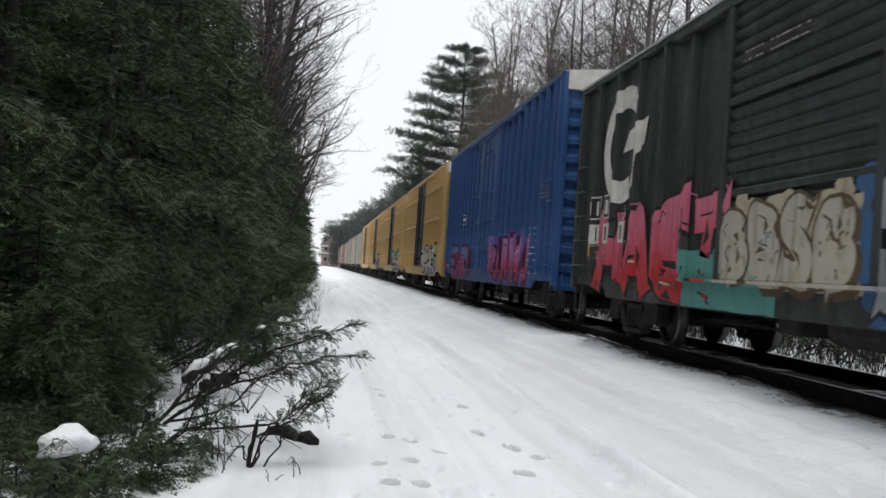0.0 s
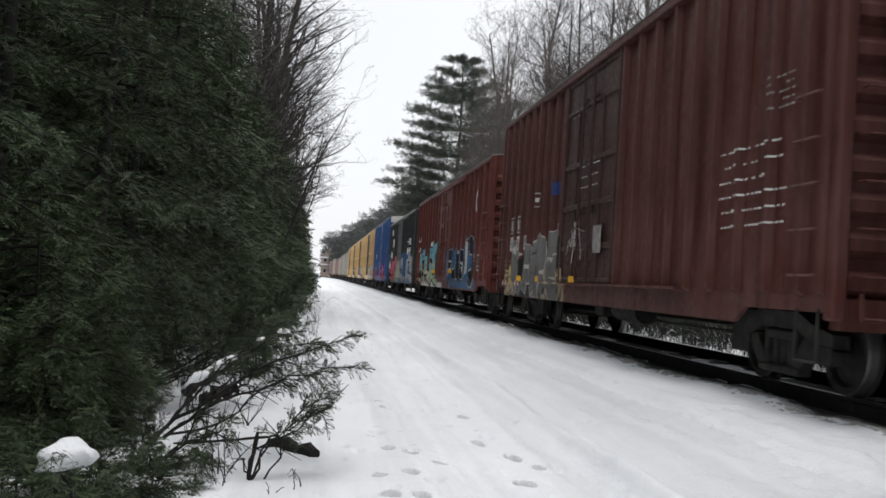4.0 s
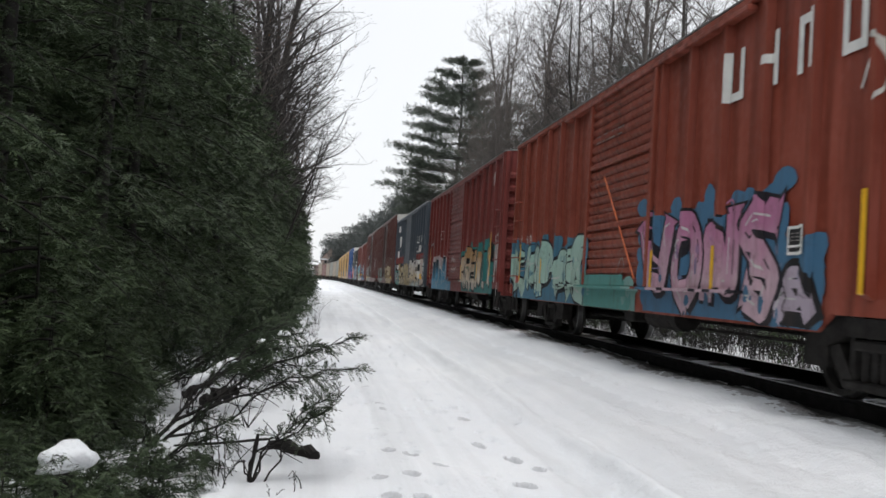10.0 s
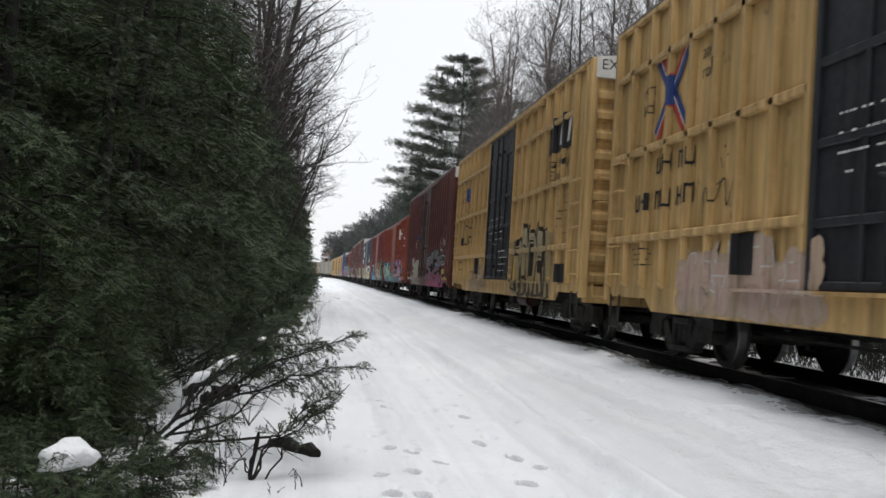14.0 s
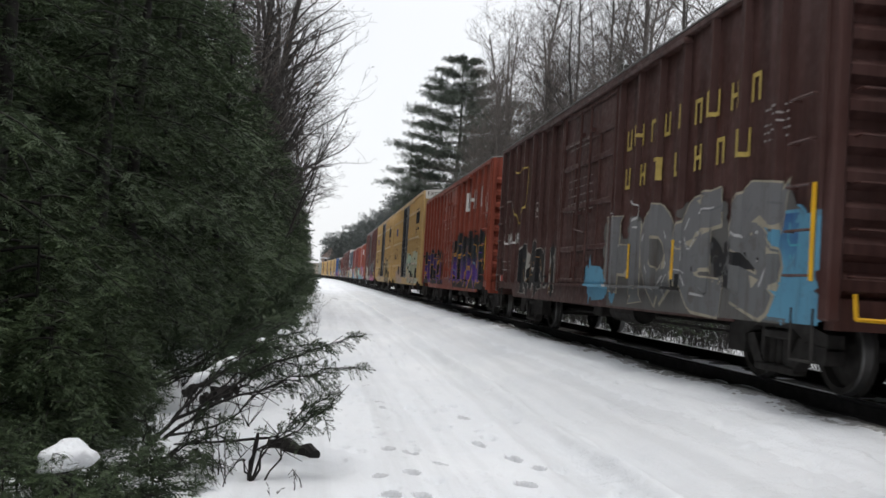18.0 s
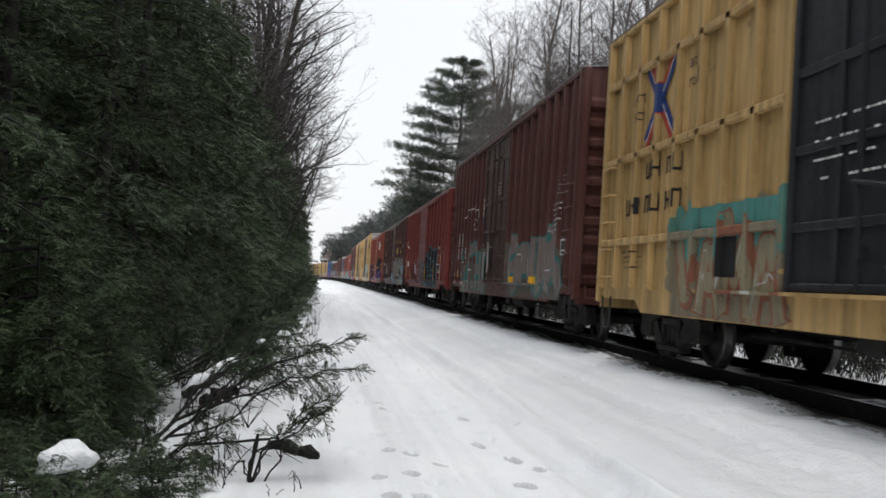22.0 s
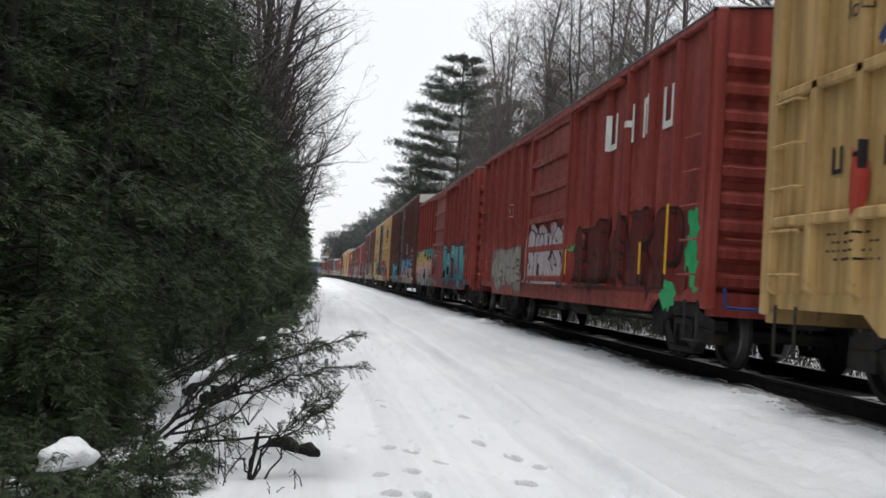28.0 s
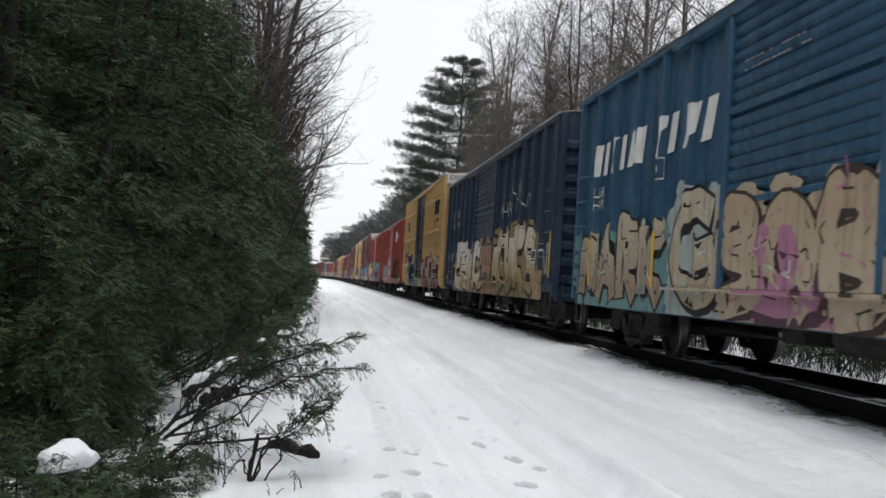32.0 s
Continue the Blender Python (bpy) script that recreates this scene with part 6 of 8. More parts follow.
        part("eave_rail", shared(("eave", L, E), lambda: Geo().soft_box(-1.60, -HALF + 0.01, -L / 2, L / 2, E - 0.11, E - 0.022, 0.015).mesh("eave_rail", STEEL)), car, mat=body)
        if spec["paint"] in (SLATE, NAVY, CHARCOAL):
            # added pale strip that stands in for sky sheen on the roof's edge
            part("eave_sheen", shared(("edge", L, E), lambda: Geo().box(-1.612, -1.57, -L / 2, L / 2, E - 0.030, E + 0.006).mesh("eave_sheen", EDGESHEEN)), car, "light strip painted as the sheen along the roof's edge")
    part("underframe", shared(("under", L), lambda: underframe_mesh(L)), car)
    if spec["kind"] == "frame":
        part("tank", shared("tank", lambda: Geo().tube((-1.08, -0.48, 0.56), (-1.08, 0.48, 0.56), 0.14, sides=14).box(-1.12, -1.04, -0.40, -0.34, 0.53, 0.92).box(-1.12, -1.04, 0.34, 0.40, 0.53, 0.92).mesh("tank", STEEL)), car, "brown air tank hung below the door", mat=RUSTDOOR, m=pose(0, L / 2 - 9.45, 0))
    for s in (-1, 1):
        part("coupler", shared("coupler", coupler_mesh), car, m=pose(0, s * (L / 2 + 0.05), 0, 0, 0, 0 if s < 0 else 180))
    for s in (1, -1):
        make_truck(car, s * (L / 2 - 1.85), number)
    if spec.get("words"):
        text = spec["words"]
        part("lettering", shared(("words", text), lambda: flat_words(text, 0.26)), car, "black stencilled words", m=pose(-1.42, -L / 2 - 0.139, E - 0.27, 90))
    # paint work
    for k, (name, prims, mats, label) in enumerate(spec.get("art", ())):
        if name == "reflector" and len(prims) == 1 and prims[0][0][1][0] - prims[0][0][0][0] < 0.15:          # a narrow strip sits on the nearest post
            (ua, za), (ub, _), (_, zb), _ = prims[0][0]
            c = min(rib_places(spec), key=lambda r: abs(r - (ua + ub) / 2))
            prims = [rect(c - 0.042, c + 0.042, za, zb)]
        if name == "graffiti":
            back, forms = prims
            whole = part(name, conformed(name, back, spec, mats, 0.0, True), car, label)
            for i, shapes in enumerate(forms):
                part("painted_form", conformed("painted_form", shapes, spec, mats, 0.0045 + 0.0004 * i, True), whole)
        elif name == "letter_bar":
            for pr in prims:
                part(name, conformed(name, [pr], spec, mats), car, label)
        else:
            part(name, conformed(name, prims, spec, mats, 0.016 if name in ("reflector", "placard", "number_panel", "stencil") else 0.0), car, label)
    return car


# ---- the train ----
ROOF = plain("weathered_galvanised_roof", (0.17, 0.165, 0.16), 0.6, 0.1, 0.25, 3.0)
BROWN = paint("mineral_brown_paint", (0.0720, 0.0198, 0.0144), 0.7)
RUSTDOOR = paint("rust_stained_door_paint", (0.040, 0.0165, 0.0125), 1.3)
BROWN3 = paint("red_brown_paint", (0.0768, 0.0210, 0.0162), 0.8)
BROWN2 = paint("dark_brown_paint", (0.0530, 0.0187, 0.0145), 0.8)
MAROON = paint("maroon_brown_paint", (0.1056, 0.0228, 0.0156), 0.5)
RED = paint("oxide_red_paint", (0.1475, 0.0242, 0.0189), 0.4)
REDDER = paint("bright_oxide_red_paint", (0.205, 0.0300, 0.0215), 0.4)
ORANGERED = paint("orange_red_paint", (0.2012, 0.0379, 0.0184), 0.4)
YELLOW = paint("faded_yellow_paint", (0.45, 0.295, 0.118), 0.95, dirt=2.0)
CHARCOAL = paint("charcoal_paint", (0.0204, 0.0228, 0.0228), 0.35)
SLATE = paint("slate_grey_paint", (0.0517, 0.0655, 0.0805), 0.3)
BLUE = paint("bright_blue_paint", (0.0110, 0.0550, 0.1705), 0.2)
NAVY = paint("navy_blue_paint", (0.0098, 0.0242, 0.0483), 0.3)
SKYBLUE = paint("mid_blue_paint", (0.0154, 0.0660, 0.1210), 0.3)
PALEGREEN = paint("pale_grey_green_paint", (0.13, 0.135, 0.11), 0.4)
CREAM = paint("cream_paint", (0.20, 0.155, 0.105), 0.5)
SKIN = {}


def skin(*cols, z0=0.7, z1=2.1):
    """Spray materials: cloud, edging, filling (low, high), shine and, for some, the filling's middle tone."""
    cloud, edge, low, high, shine = cols[:5]
    def one(a, b, mid=None):
        k = (a, b, mid)
        if k not in SKIN:
            SKIN[k] = spray("spray_paint", a, b, z0, z1, mid=mid)
        return SKIN[k]
    return [one(cloud, cloud), one(edge, edge), one(low, high, *cols[5:]), one(shine, shine), one(edge, edge) if sum(edge) < 0.7 else one(low, low), one(cloud, high)]


BK, WH, SV, CR = (0.015, 0.015, 0.017), (0.62, 0.62, 0.60), (0.30, 0.33, 0.36), (0.58, 0.50, 0.35)
PK, RD, CY, TE = (0.62, 0.16, 0.25), (0.48, 0.03, 0.035), (0.10, 0.42, 0.52), (0.10, 0.30, 0.27)
BL, OR = (0.042, 0.12, 0.25), (0.70, 0.30, 0.05)
LB, DG, LI, SG = (0.13, 0.35, 0.51), (0.14, 0.15, 0.16), (0.50, 0.42, 0.50), (0.22, 0.25, 0.25)


def piece(seed, u0, u1, z0, z1, n, cols, label, **kw):
    kw["edge"] = max(0.055 if sum(cols[1]) < 0.7 else 0.03, kw.get("edge", 0.10) * (1 if sum(cols[1]) < 0.7 else 0.7))
    return ("graffiti", graffiti(seed, u0, u1, z0, z1, n, **kw), skin(*cols), label)


def tag_line(seed, u0, u1, z0, z1, n, mat, label, width=0.035):
    return ("graffiti_tag", scribble(seed, u0, u1, z0, z1, n, width), [mat], label)


def blocks(u0, u1, z0, z1, n, mat, label, fill=0.62, rows=1, slant=0.0, name="letter_bar"):
    """Plain shapes of the size of letters, none of them a letter: paired uprights tied at one end or in the middle."""
    out = []
    h, w = (z1 - z0) / rows, (u1 - u0) / n
    for r in range(rows):
        for i in range(n):
            a, za, zb = u0 + w * i, z0 + h * r + 0.10 * h, z0 + h * (r + 0.92)
            b, t = a + min(w * 0.80, h * 0.56), h * 0.14
            tie = (za, zb - t, (za + zb - t) / 2)[(i * 2 + r) % 3]
            skew = lambda pts: [(u + slant * (z - za), z) for u, z in pts]
            out.append((skew([(a, za), (a + t, za), (a + t, zb), (a, zb)]), 0))
            out.append((skew([(b - t, za), (b, za), (b, zb), (b - t, zb)]), 0))
            out.append((skew([(a + t, tie), (b - t, tie), (b - t, tie + t), (a + t, tie + t)]), 0))
    return (name, out, [mat], label)


def info_box(u, z, w=0.46, h=0.30):
    """A white-framed black consolidated stencil with a ruled foot."""
    t = 0.03
    out = [rect(u, u + w, z, z + h, 0), rect(u, u + w, z, z + t, 1), rect(u, u + w, z + h - t, z + h, 1), rect(u, u + t, z + t, z + h - t, 1), rect(u + w - t, u + w, z + t, z + h - t, 1), rect(u + t, u + w - t, z + h * 0.26, z + h * 0.26 + 0.022, 1)]
    out += [rect(u + w * (0.16 + 0.24 * i), u + w * (0.30 + 0.24 * i), z + h * k, z + h * k + 0.012, 2) for i in range(3) for k in (0.48, 0.60, 0.72)]
    return ("placard", out, [BLACKM, WHITE, FAINT], "white-framed black information panel")


def slab(u0, u1, z0, z1, label="ochre placard", mat=None):
    return ("placard", [rect(u0, u1, z0, z1)], [mat or OCHREM], label)


def small_print(seed, u0, u1, z0, z1, rows, mat, label="rows of small stencilled print"):
    rng = random.Random(seed)
    out = []
    for r in range(rows):
        z = z1 - (z1 - z0) * (r + 0.5) / rows
        u = u0
        while u < u1 - 0.08:
            w = rng.uniform(0.03, 0.08)
            if rng.random() < 0.75 or not out:
                out.append(rect(u, min(u + w, u1), z - 0.011, z + 0.011))
            u += w + rng.uniform(0.015, 0.06)
    return ("stencil", out, [mat], label)


def tapes(us, z0=1.05, z1=1.6, w=0.10):
    return [("reflector", [rect(u, u + w, z0, z1)], [TAPE], "yellow reflective strip") for u in us]


def arrow_emblem(u0, u1, z0, z1, mat, label):
    """A tall broken ring with a barbed bar, as a plain shape."""
    cu, cz, ru, rz, w = (u0 + u1) / 2, (z0 + z1) / 2, (u1 - u0) / 2 * 0.84, (z1 - z0) / 2 * 0.86, 0.34
    ring = [(cu + ru * math.cos(radians(a)), cz + rz * math.sin(radians(a))) for a in range(42, 301, 14)]
    out = stroke(ring, w, 0)
    out.append(([(cu - 0.02, cz - 0.12), (cu + 0.22, cz + 0.18), (u1 + 0.02, cz + 0.30), (u1 - 0.12, cz - 0.10)], 0))
    out.append(([(u1 - 0.10, cz + 0.18), (u1 - 0.46, cz + 0.06), (cu + ru * 0.40, cz - rz * 0.98), (cu + ru * 0.72, cz - rz * 0.80)], 0))
    return ("emblem", out, [mat], label)


def ring_emblem(u, z, r, mat, label, inner=0.5):
    out = [([(u + rr * math.cos(2 * math.pi * (k + a) / 20), z + rr * math.sin(2 * math.pi * (k + a) / 20)) for rr, a in ((r, 0), (r, 1), (r * inner, 1), (r * inner, 0))], 0) for k in range(20)]
    return ("emblem", out, [mat], label)


def cross_emblem(u, z, w, h):
    """Two crossed ribbons, each half blue and half red with a white seam, round a blue middle."""
    red, blue, white = [], [], []
    for s in (1, -1):
        a, b = (u - s * w * 0.47, z + h * 0.52), (u + s * w * 0.47, z - h * 0.52)
        d = math.hypot(b[0] - a[0], b[1] - a[1])
        nx, nz = -(b[1] - a[1]) / d, (b[0] - a[0]) / d
        put = lambda o, lo, hi: [(a[0] + (b[0] - a[0]) * t + nx * o, a[1] + (b[1] - a[1]) * t + nz * o) for t in (lo, hi)]
        for lo, hi, o in ((0.0, 0.42, 0.06 * s), (0.58, 1.0, -0.06 * s)):
            red += stroke(put(o, lo, hi), 0.12, 0)
            blue += stroke(put(-o, lo, hi), 0.12, 1)
            white += stroke(put(0.0, lo, hi), 0.018, 2)
    blue.append(([(u - 0.13, z - 0.20), (u + 0.13, z - 0.20), (u + 0.15, z), (u + 0.13, z + 0.20), (u - 0.13, z + 0.20), (u - 0.15, z)], 1))
    return ("emblem", red + blue + white, [REDM, BLUEM, WHITE], "red and blue crossed-ribbon emblem")


# lettering that can be read
def words(text, size, slant=0.0):
    cu = bpy.data.curves.new("words", "FONT")
    cu.body, cu.size, cu.shear, cu.resolution_u, cu.align_y = text, size, slant, 2, "BOTTOM"
    ob = bpy.data.objects.new("words", cu)
    scene.collection.objects.link(ob)
    dg = bpy.context.evaluated_depsgraph_get()
    me = bpy.data.meshes.new_from_object(ob.evaluated_get(dg))
    polys = [[(me.vertices[i].co.x, me.vertices[i].co.y) for i in p.vertices] for p in me.polygons]
    bpy.data.objects.remove(ob)
    bpy.data.curves.remove(cu)
    bpy.data.meshes.remove(me)
    return polys


def flat_words(text, size):
    polys = words(text, size)
    g = Geo()
    for p in polys:
        g.add([(a, b, 0.0) for a, b in p], [tuple(range(len(p)))])
    return g.mesh("words", BLACKM)


def written(text, u, z, size, mat, label, slant=0.0):
    return ("lettering", [([(u + a, z + b) for a, b in p], 0) for p in words(text, size, slant)], [mat], label)


LONG = 15.65
DOOR = (6.2, 9.4)


def spec_of(kind, style, E, paint_m, label, **kw):
    s = dict(L=LONG, E=E, kind=kind, ribs={"wide": 1.02, "close": 0.72, "frame": 0.76}[kind], style=style, door=DOOR, paint=paint_m, label=label)
    s.update(kw)
    return s


def yellow_car(label, art, **kw):
    base = [cross_emblem(2.35, 3.6, 1.1, 1.05), written("next", 1.25, 3.62, 0.26, BLACKM, "black stencilled words"), written("load", 1.25, 3.36, 0.26, BLACKM, "black stencilled words"),
            written("any", 3.35, 3.75, 0.26, BLACKM, "black stencilled words"), written("road", 3.35, 3.50, 0.26, BLACKM, "black stencilled words"),
            blocks(1.9, 3.5, 2.50, 2.78, 4, BLACKM, "black block lettering", 0.55), blocks(1.1, 3.5, 2.02, 2.32, 6, BLACKM, "black block numbers", 0.5),
            ("emblem", [rect(12.75, 14.65, 3.55, 4.25), ([(12.98, 3.68), (13.16, 3.68), (13.28, 4.1), (13.10, 4.1)], 1), ([(13.58, 3.68), (13.76, 3.68), (13.88, 4.1), (13.70, 4.1)], 1), ([(14.14, 3.68), (14.32, 3.68), (14.44, 4.1), (14.26, 4.1)], 1)], [BLACKM, WHITE], "black panel with three white slanted bars"),
            written("Railcar Pooling", 12.75, 3.20, 0.27, BLACKM, "black stencilled words", 0.2), written("Experts", 13.2, 2.95, 0.27, BLACKM, "black stencilled words", 0.2),
            small_print(5, 13.9, 14.7, 1.85, 2.85, 7, BLACKM), small_print(6, 1.1, 2.0, 1.25, 1.55, 4, BLACKM), small_print(7, 6.7, 8.6, 1.95, 2.65, 4, WHITE, "white stencilled print on the door"), small_print(17, 7.9, 9.2, 1.15, 1.8, 4, WHITE, "white stencilled print on the door"),
            ("placard", [rect(4.6, 5.0, 1.15, 1.6)], [BLACKM], "black placard"), ("placard", [rect(14.0, 14.5, 1.0, 1.35)], [BLACKM], "black placard")] + tapes((9.85,), 1.0, 1.55)
    return spec_of("frame", "plug", 4.94, YELLOW, label, door_paint=BLACKP, door_label="black plug door with white stencils", top=True, words="EXCESS HEIGHT", art=base + art, **kw)


GATE = lambda: blocks(11.55, 14.75, 3.05, 3.75, 4, WHITE, "white block lettering", 0.45)


def NUM(u=1.32, z=1.70):
    """White-framed black panels over white ones, between the posts, with the figures shown as plain bars."""
    out, t = [], 0.025
    for a, b in ((u, u + 0.50), (u + 0.70, u + 1.18)):
        out += [rect(a - t, b + t, z + 0.40, z + 0.78), rect(a, b, z + 0.40 + t, z + 0.78 - t, 1)]
        out += [rect(a + 0.07 + 0.22 * i, a + 0.20 + 0.22 * i, z + 0.47, z + 0.70, 2) for i in range(2)]
    for a, b, n in ((u, u + 0.48, 2), (u + 0.71, u + 1.14, 2), (u + 1.48, u + 1.74, 1)):
        out.append(rect(a, b, z, z + 0.32))
        out += [rect(a + 0.08 + 0.20 * i, a + 0.16 + 0.20 * i, z + 0.05, z + 0.27, 1) for i in range(n)]
    return ("number_panel", out, [PALEGREY, BLACKM, PALEGREY], "white and black number panels with plain bars")



TRAIN = {}
NAVYK, TAN, OLIVE, MAR = (0.010, 0.013, 0.030), (0.40, 0.28, 0.16), (0.34, 0.37, 0.19), (0.15, 0.025, 0.035)
TRAIN[0] = spec_of("close", "plug", 4.93, BLUE, "bright blue tall boxcar with a graffiti band low on its side", top=True, art=[
    piece(100, 1.4, 5.4, 0.7, 1.75, 5, (BL, (0.12, 0.02, 0.05), (0.30, 0.05, 0.14), (0.10, 0.25, 0.45), PK), "blue and red graffiti"), piece(101, 8.8, 13.4, 0.7, 1.9, 6, ((0.16, 0.10, 0.34), (0.06, 0.01, 0.06), (0.42, 0.06, 0.14), (0.40, 0.20, 0.44), LI), "purple and red graffiti", cloud=5), small_print(1, 13.4, 14.4, 0.9, 2.0, 8, WHITE)])
TRAIN[1] = spec_of("wide", "louver", 4.27, CHARCOAL, "charcoal boxcar with pink and silver graffiti and a louvred door", art=[
    arrow_emblem(1.35, 3.4, 2.15, 3.85, PALEGREY, "worn white broken-ring emblem"), blocks(12.1, 13.75, 2.58, 2.98, 5, WHITE, "white block lettering", 0.6), blocks(12.05, 14.1, 2.10, 2.50, 6, WHITE, "white block lettering", 0.6),
    piece(113, 4.6, 7.4, 0.66, 1.35, 1, (TE, TE, TE, TE, TE), "green sprayed ground", cloud=4, drips=2), piece(110, 1.3, 6.45, 0.66, 2.12, 4, ((0.10, 0.03, 0.03), BK, RD, PK, (0.62, 0.55, 0.42)), "pink and red graffiti with a green base", text="HAET", edge=0.045, fat=0.36, lean=0.12),
    piece(111, 6.3, 9.05, 0.92, 1.86, 4, ((0.44, 0.39, 0.28), (0.12, 0.085, 0.05), (0.46, 0.43, 0.36), (0.42, 0.40, 0.34), SG), "chalky white graffiti on the door", text="BBSB", fat=0.40, edge=0.03, cloud=4, shine=False),
    piece(112, 9.2, 15.35, 0.66, 2.2, 5, (BL, NAVYK, (0.34, 0.36, 0.38), (0.40, 0.42, 0.45), WH), "silver graffiti edged in black and blue", text="SIUCS", cloud=5, fat=0.46, edge=0.055, lean=0.1), NUM(0.9, 1.5), info_box(13.5, 1.55, 0.36, 0.28)] + tapes((0.75,), 1.3, 1.65, 0.07))
TRAIN[2] = spec_of("wide", "plug", 4.37, MAROON, "long maroon boxcar with cyan and blue graffiti", L=18.6, door=(7.7, 11.2), ribs=0.95, art=[
    piece(120, 1.6, 7.9, 0.74, 2.35, 4, ((0.16, 0.085, 0.055), BK, (0.44, 0.52, 0.36), (0.20, 0.46, 0.55), WH), "cyan, cream and black graffiti", text="KASE", cloud=3, lean=0.12, fat=0.34, edge=0.07, puff=-0.35),
    ("stripe", [rect(2.4, 9.2, 0.66, 0.84)], [PALEGREY], "cream band along the sill"),
    piece(121, 10.7, 16.4, 0.70, 2.35, 4, ((0.06, 0.15, 0.30), (0.55, 0.57, 0.56), BK, (0.02, 0.03, 0.05), (0.50, 0.60, 0.62)), "blue, black and silver graffiti", cloud=6, fat=0.46, edge=0.035, puff=-0.1),
    ring_emblem(16.26, 3.3, 0.33, WHITE, "white round emblem"), blocks(1.0, 1.9, 2.55, 2.82, 4, WHITE, "white block lettering", 0.5), blocks(1.0, 2.0, 2.10, 2.36, 6, WHITE, "white block numbers", 0.5), blocks(8.5, 9.7, 2.85, 3.05, 5, WHITE, "white block numbers", 0.5), small_print(21, 8.6, 10.2, 3.45, 3.62, 3, WHITE), small_print(22, 8.5, 9.4, 1.9, 2.3, 3, WHITE),
    ring_emblem(5.9, 2.28, 0.20, WHITE, "white sprayed ring"), ring_emblem(6.3, 2.62, 0.15, CREAM, "pale sprayed ring"), info_box(16.9, 1.25, 0.62, 0.46)] + tapes((1.25, 3.9, 6.6, 11.3, 13.6), 1.18, 1.31, 0.42))
TRAIN[3] = spec_of("close", "plug", 4.88, BROWN, "tall brown boxcar with grey bubble graffiti", top=True, door_paint=RUSTDOOR, art=[
    piece(130, 1.6, 6.1, 0.55, 2.05, 4, ((0.02, 0.02, 0.022), (0.56, 0.54, 0.50), (0.17, 0.165, 0.16), (0.23, 0.225, 0.22), BK), "grey bubble graffiti edged in white on black", text="KARE", cloud=5, fat=0.44, edge=0.04, puff=-0.12), piece(134, 4.9, 6.3, 0.66, 1.25, 1, ((0.44, 0.35, 0.22), (0.2, 0.15, 0.1), (0.44, 0.35, 0.22), CR, CR), "cream sprayed patch", cloud=3), piece(135, 1.0, 1.9, 0.66, 1.2, 1, ((0.44, 0.35, 0.22), (0.2, 0.15, 0.1), (0.44, 0.35, 0.22), CR, CR), "cream sprayed patch", cloud=3), NUM(), small_print(31, 13.2, 14.8, 1.6, 2.6, 6, WHITE), small_print(32, 7.5, 8.6, 2.55, 3.1, 3, WHITE),
    ("emblem", [rect(5.2, 5.8, 2.70, 2.95)], [BLUEM], "small blue panel"), tag_line(133, 6.7, 7.7, 1.35, 2.05, 4, PALEGREY, "chalk tag on the door", 0.025), slab(8.4, 8.85, 1.5, 1.95, "pale blue placard", FAINT)] + tapes((2.3, 4.1, 7.0), 1.0, 1.12, 0.4))
TRAIN[4] = spec_of("close", "plug", 4.88, BROWN, "tall reddish-brown boxcar with cream graffiti", top=True, door_paint=RUSTDOOR, art=[
    piece(140, 2.4, 6.0, 0.68, 1.75, 4, (DG, (0.20, 0.28, 0.26), (0.20, 0.30, 0.28), (0.30, 0.34, 0.32), WH), "pale teal graffiti", text="LIEN", edge=0.03), piece(141, 9.4, 13.8, 0.66, 1.85, 5, ((0.30, 0.22, 0.12), (0.10, 0.07, 0.04), (0.46, 0.36, 0.22), (0.50, 0.42, 0.30), WH), "cream and black graffiti", text="SERBL", edge=0.035, fat=0.36, cloud=4, puff=-0.25),
    tag_line(142, 9.9, 12.0, 1.8, 2.15, 5, FAINT, "pale sprayed tag", 0.025), small_print(41, 12.8, 13.6, 2.0, 2.65, 8, FAINT), small_print(44, 13.9, 14.9, 2.15, 2.3, 2, WHITE), small_print(42, 6.8, 8.4, 2.0, 2.3, 3, WHITE), slab(14.4, 15.0, 0.92, 1.12), tag_line(143, 12.8, 14.2, 1.1, 1.9, 4, FAINT, "pale sprayed tag", 0.02)] + tapes((9.9, 12.4), 0.98, 1.08, 0.3))
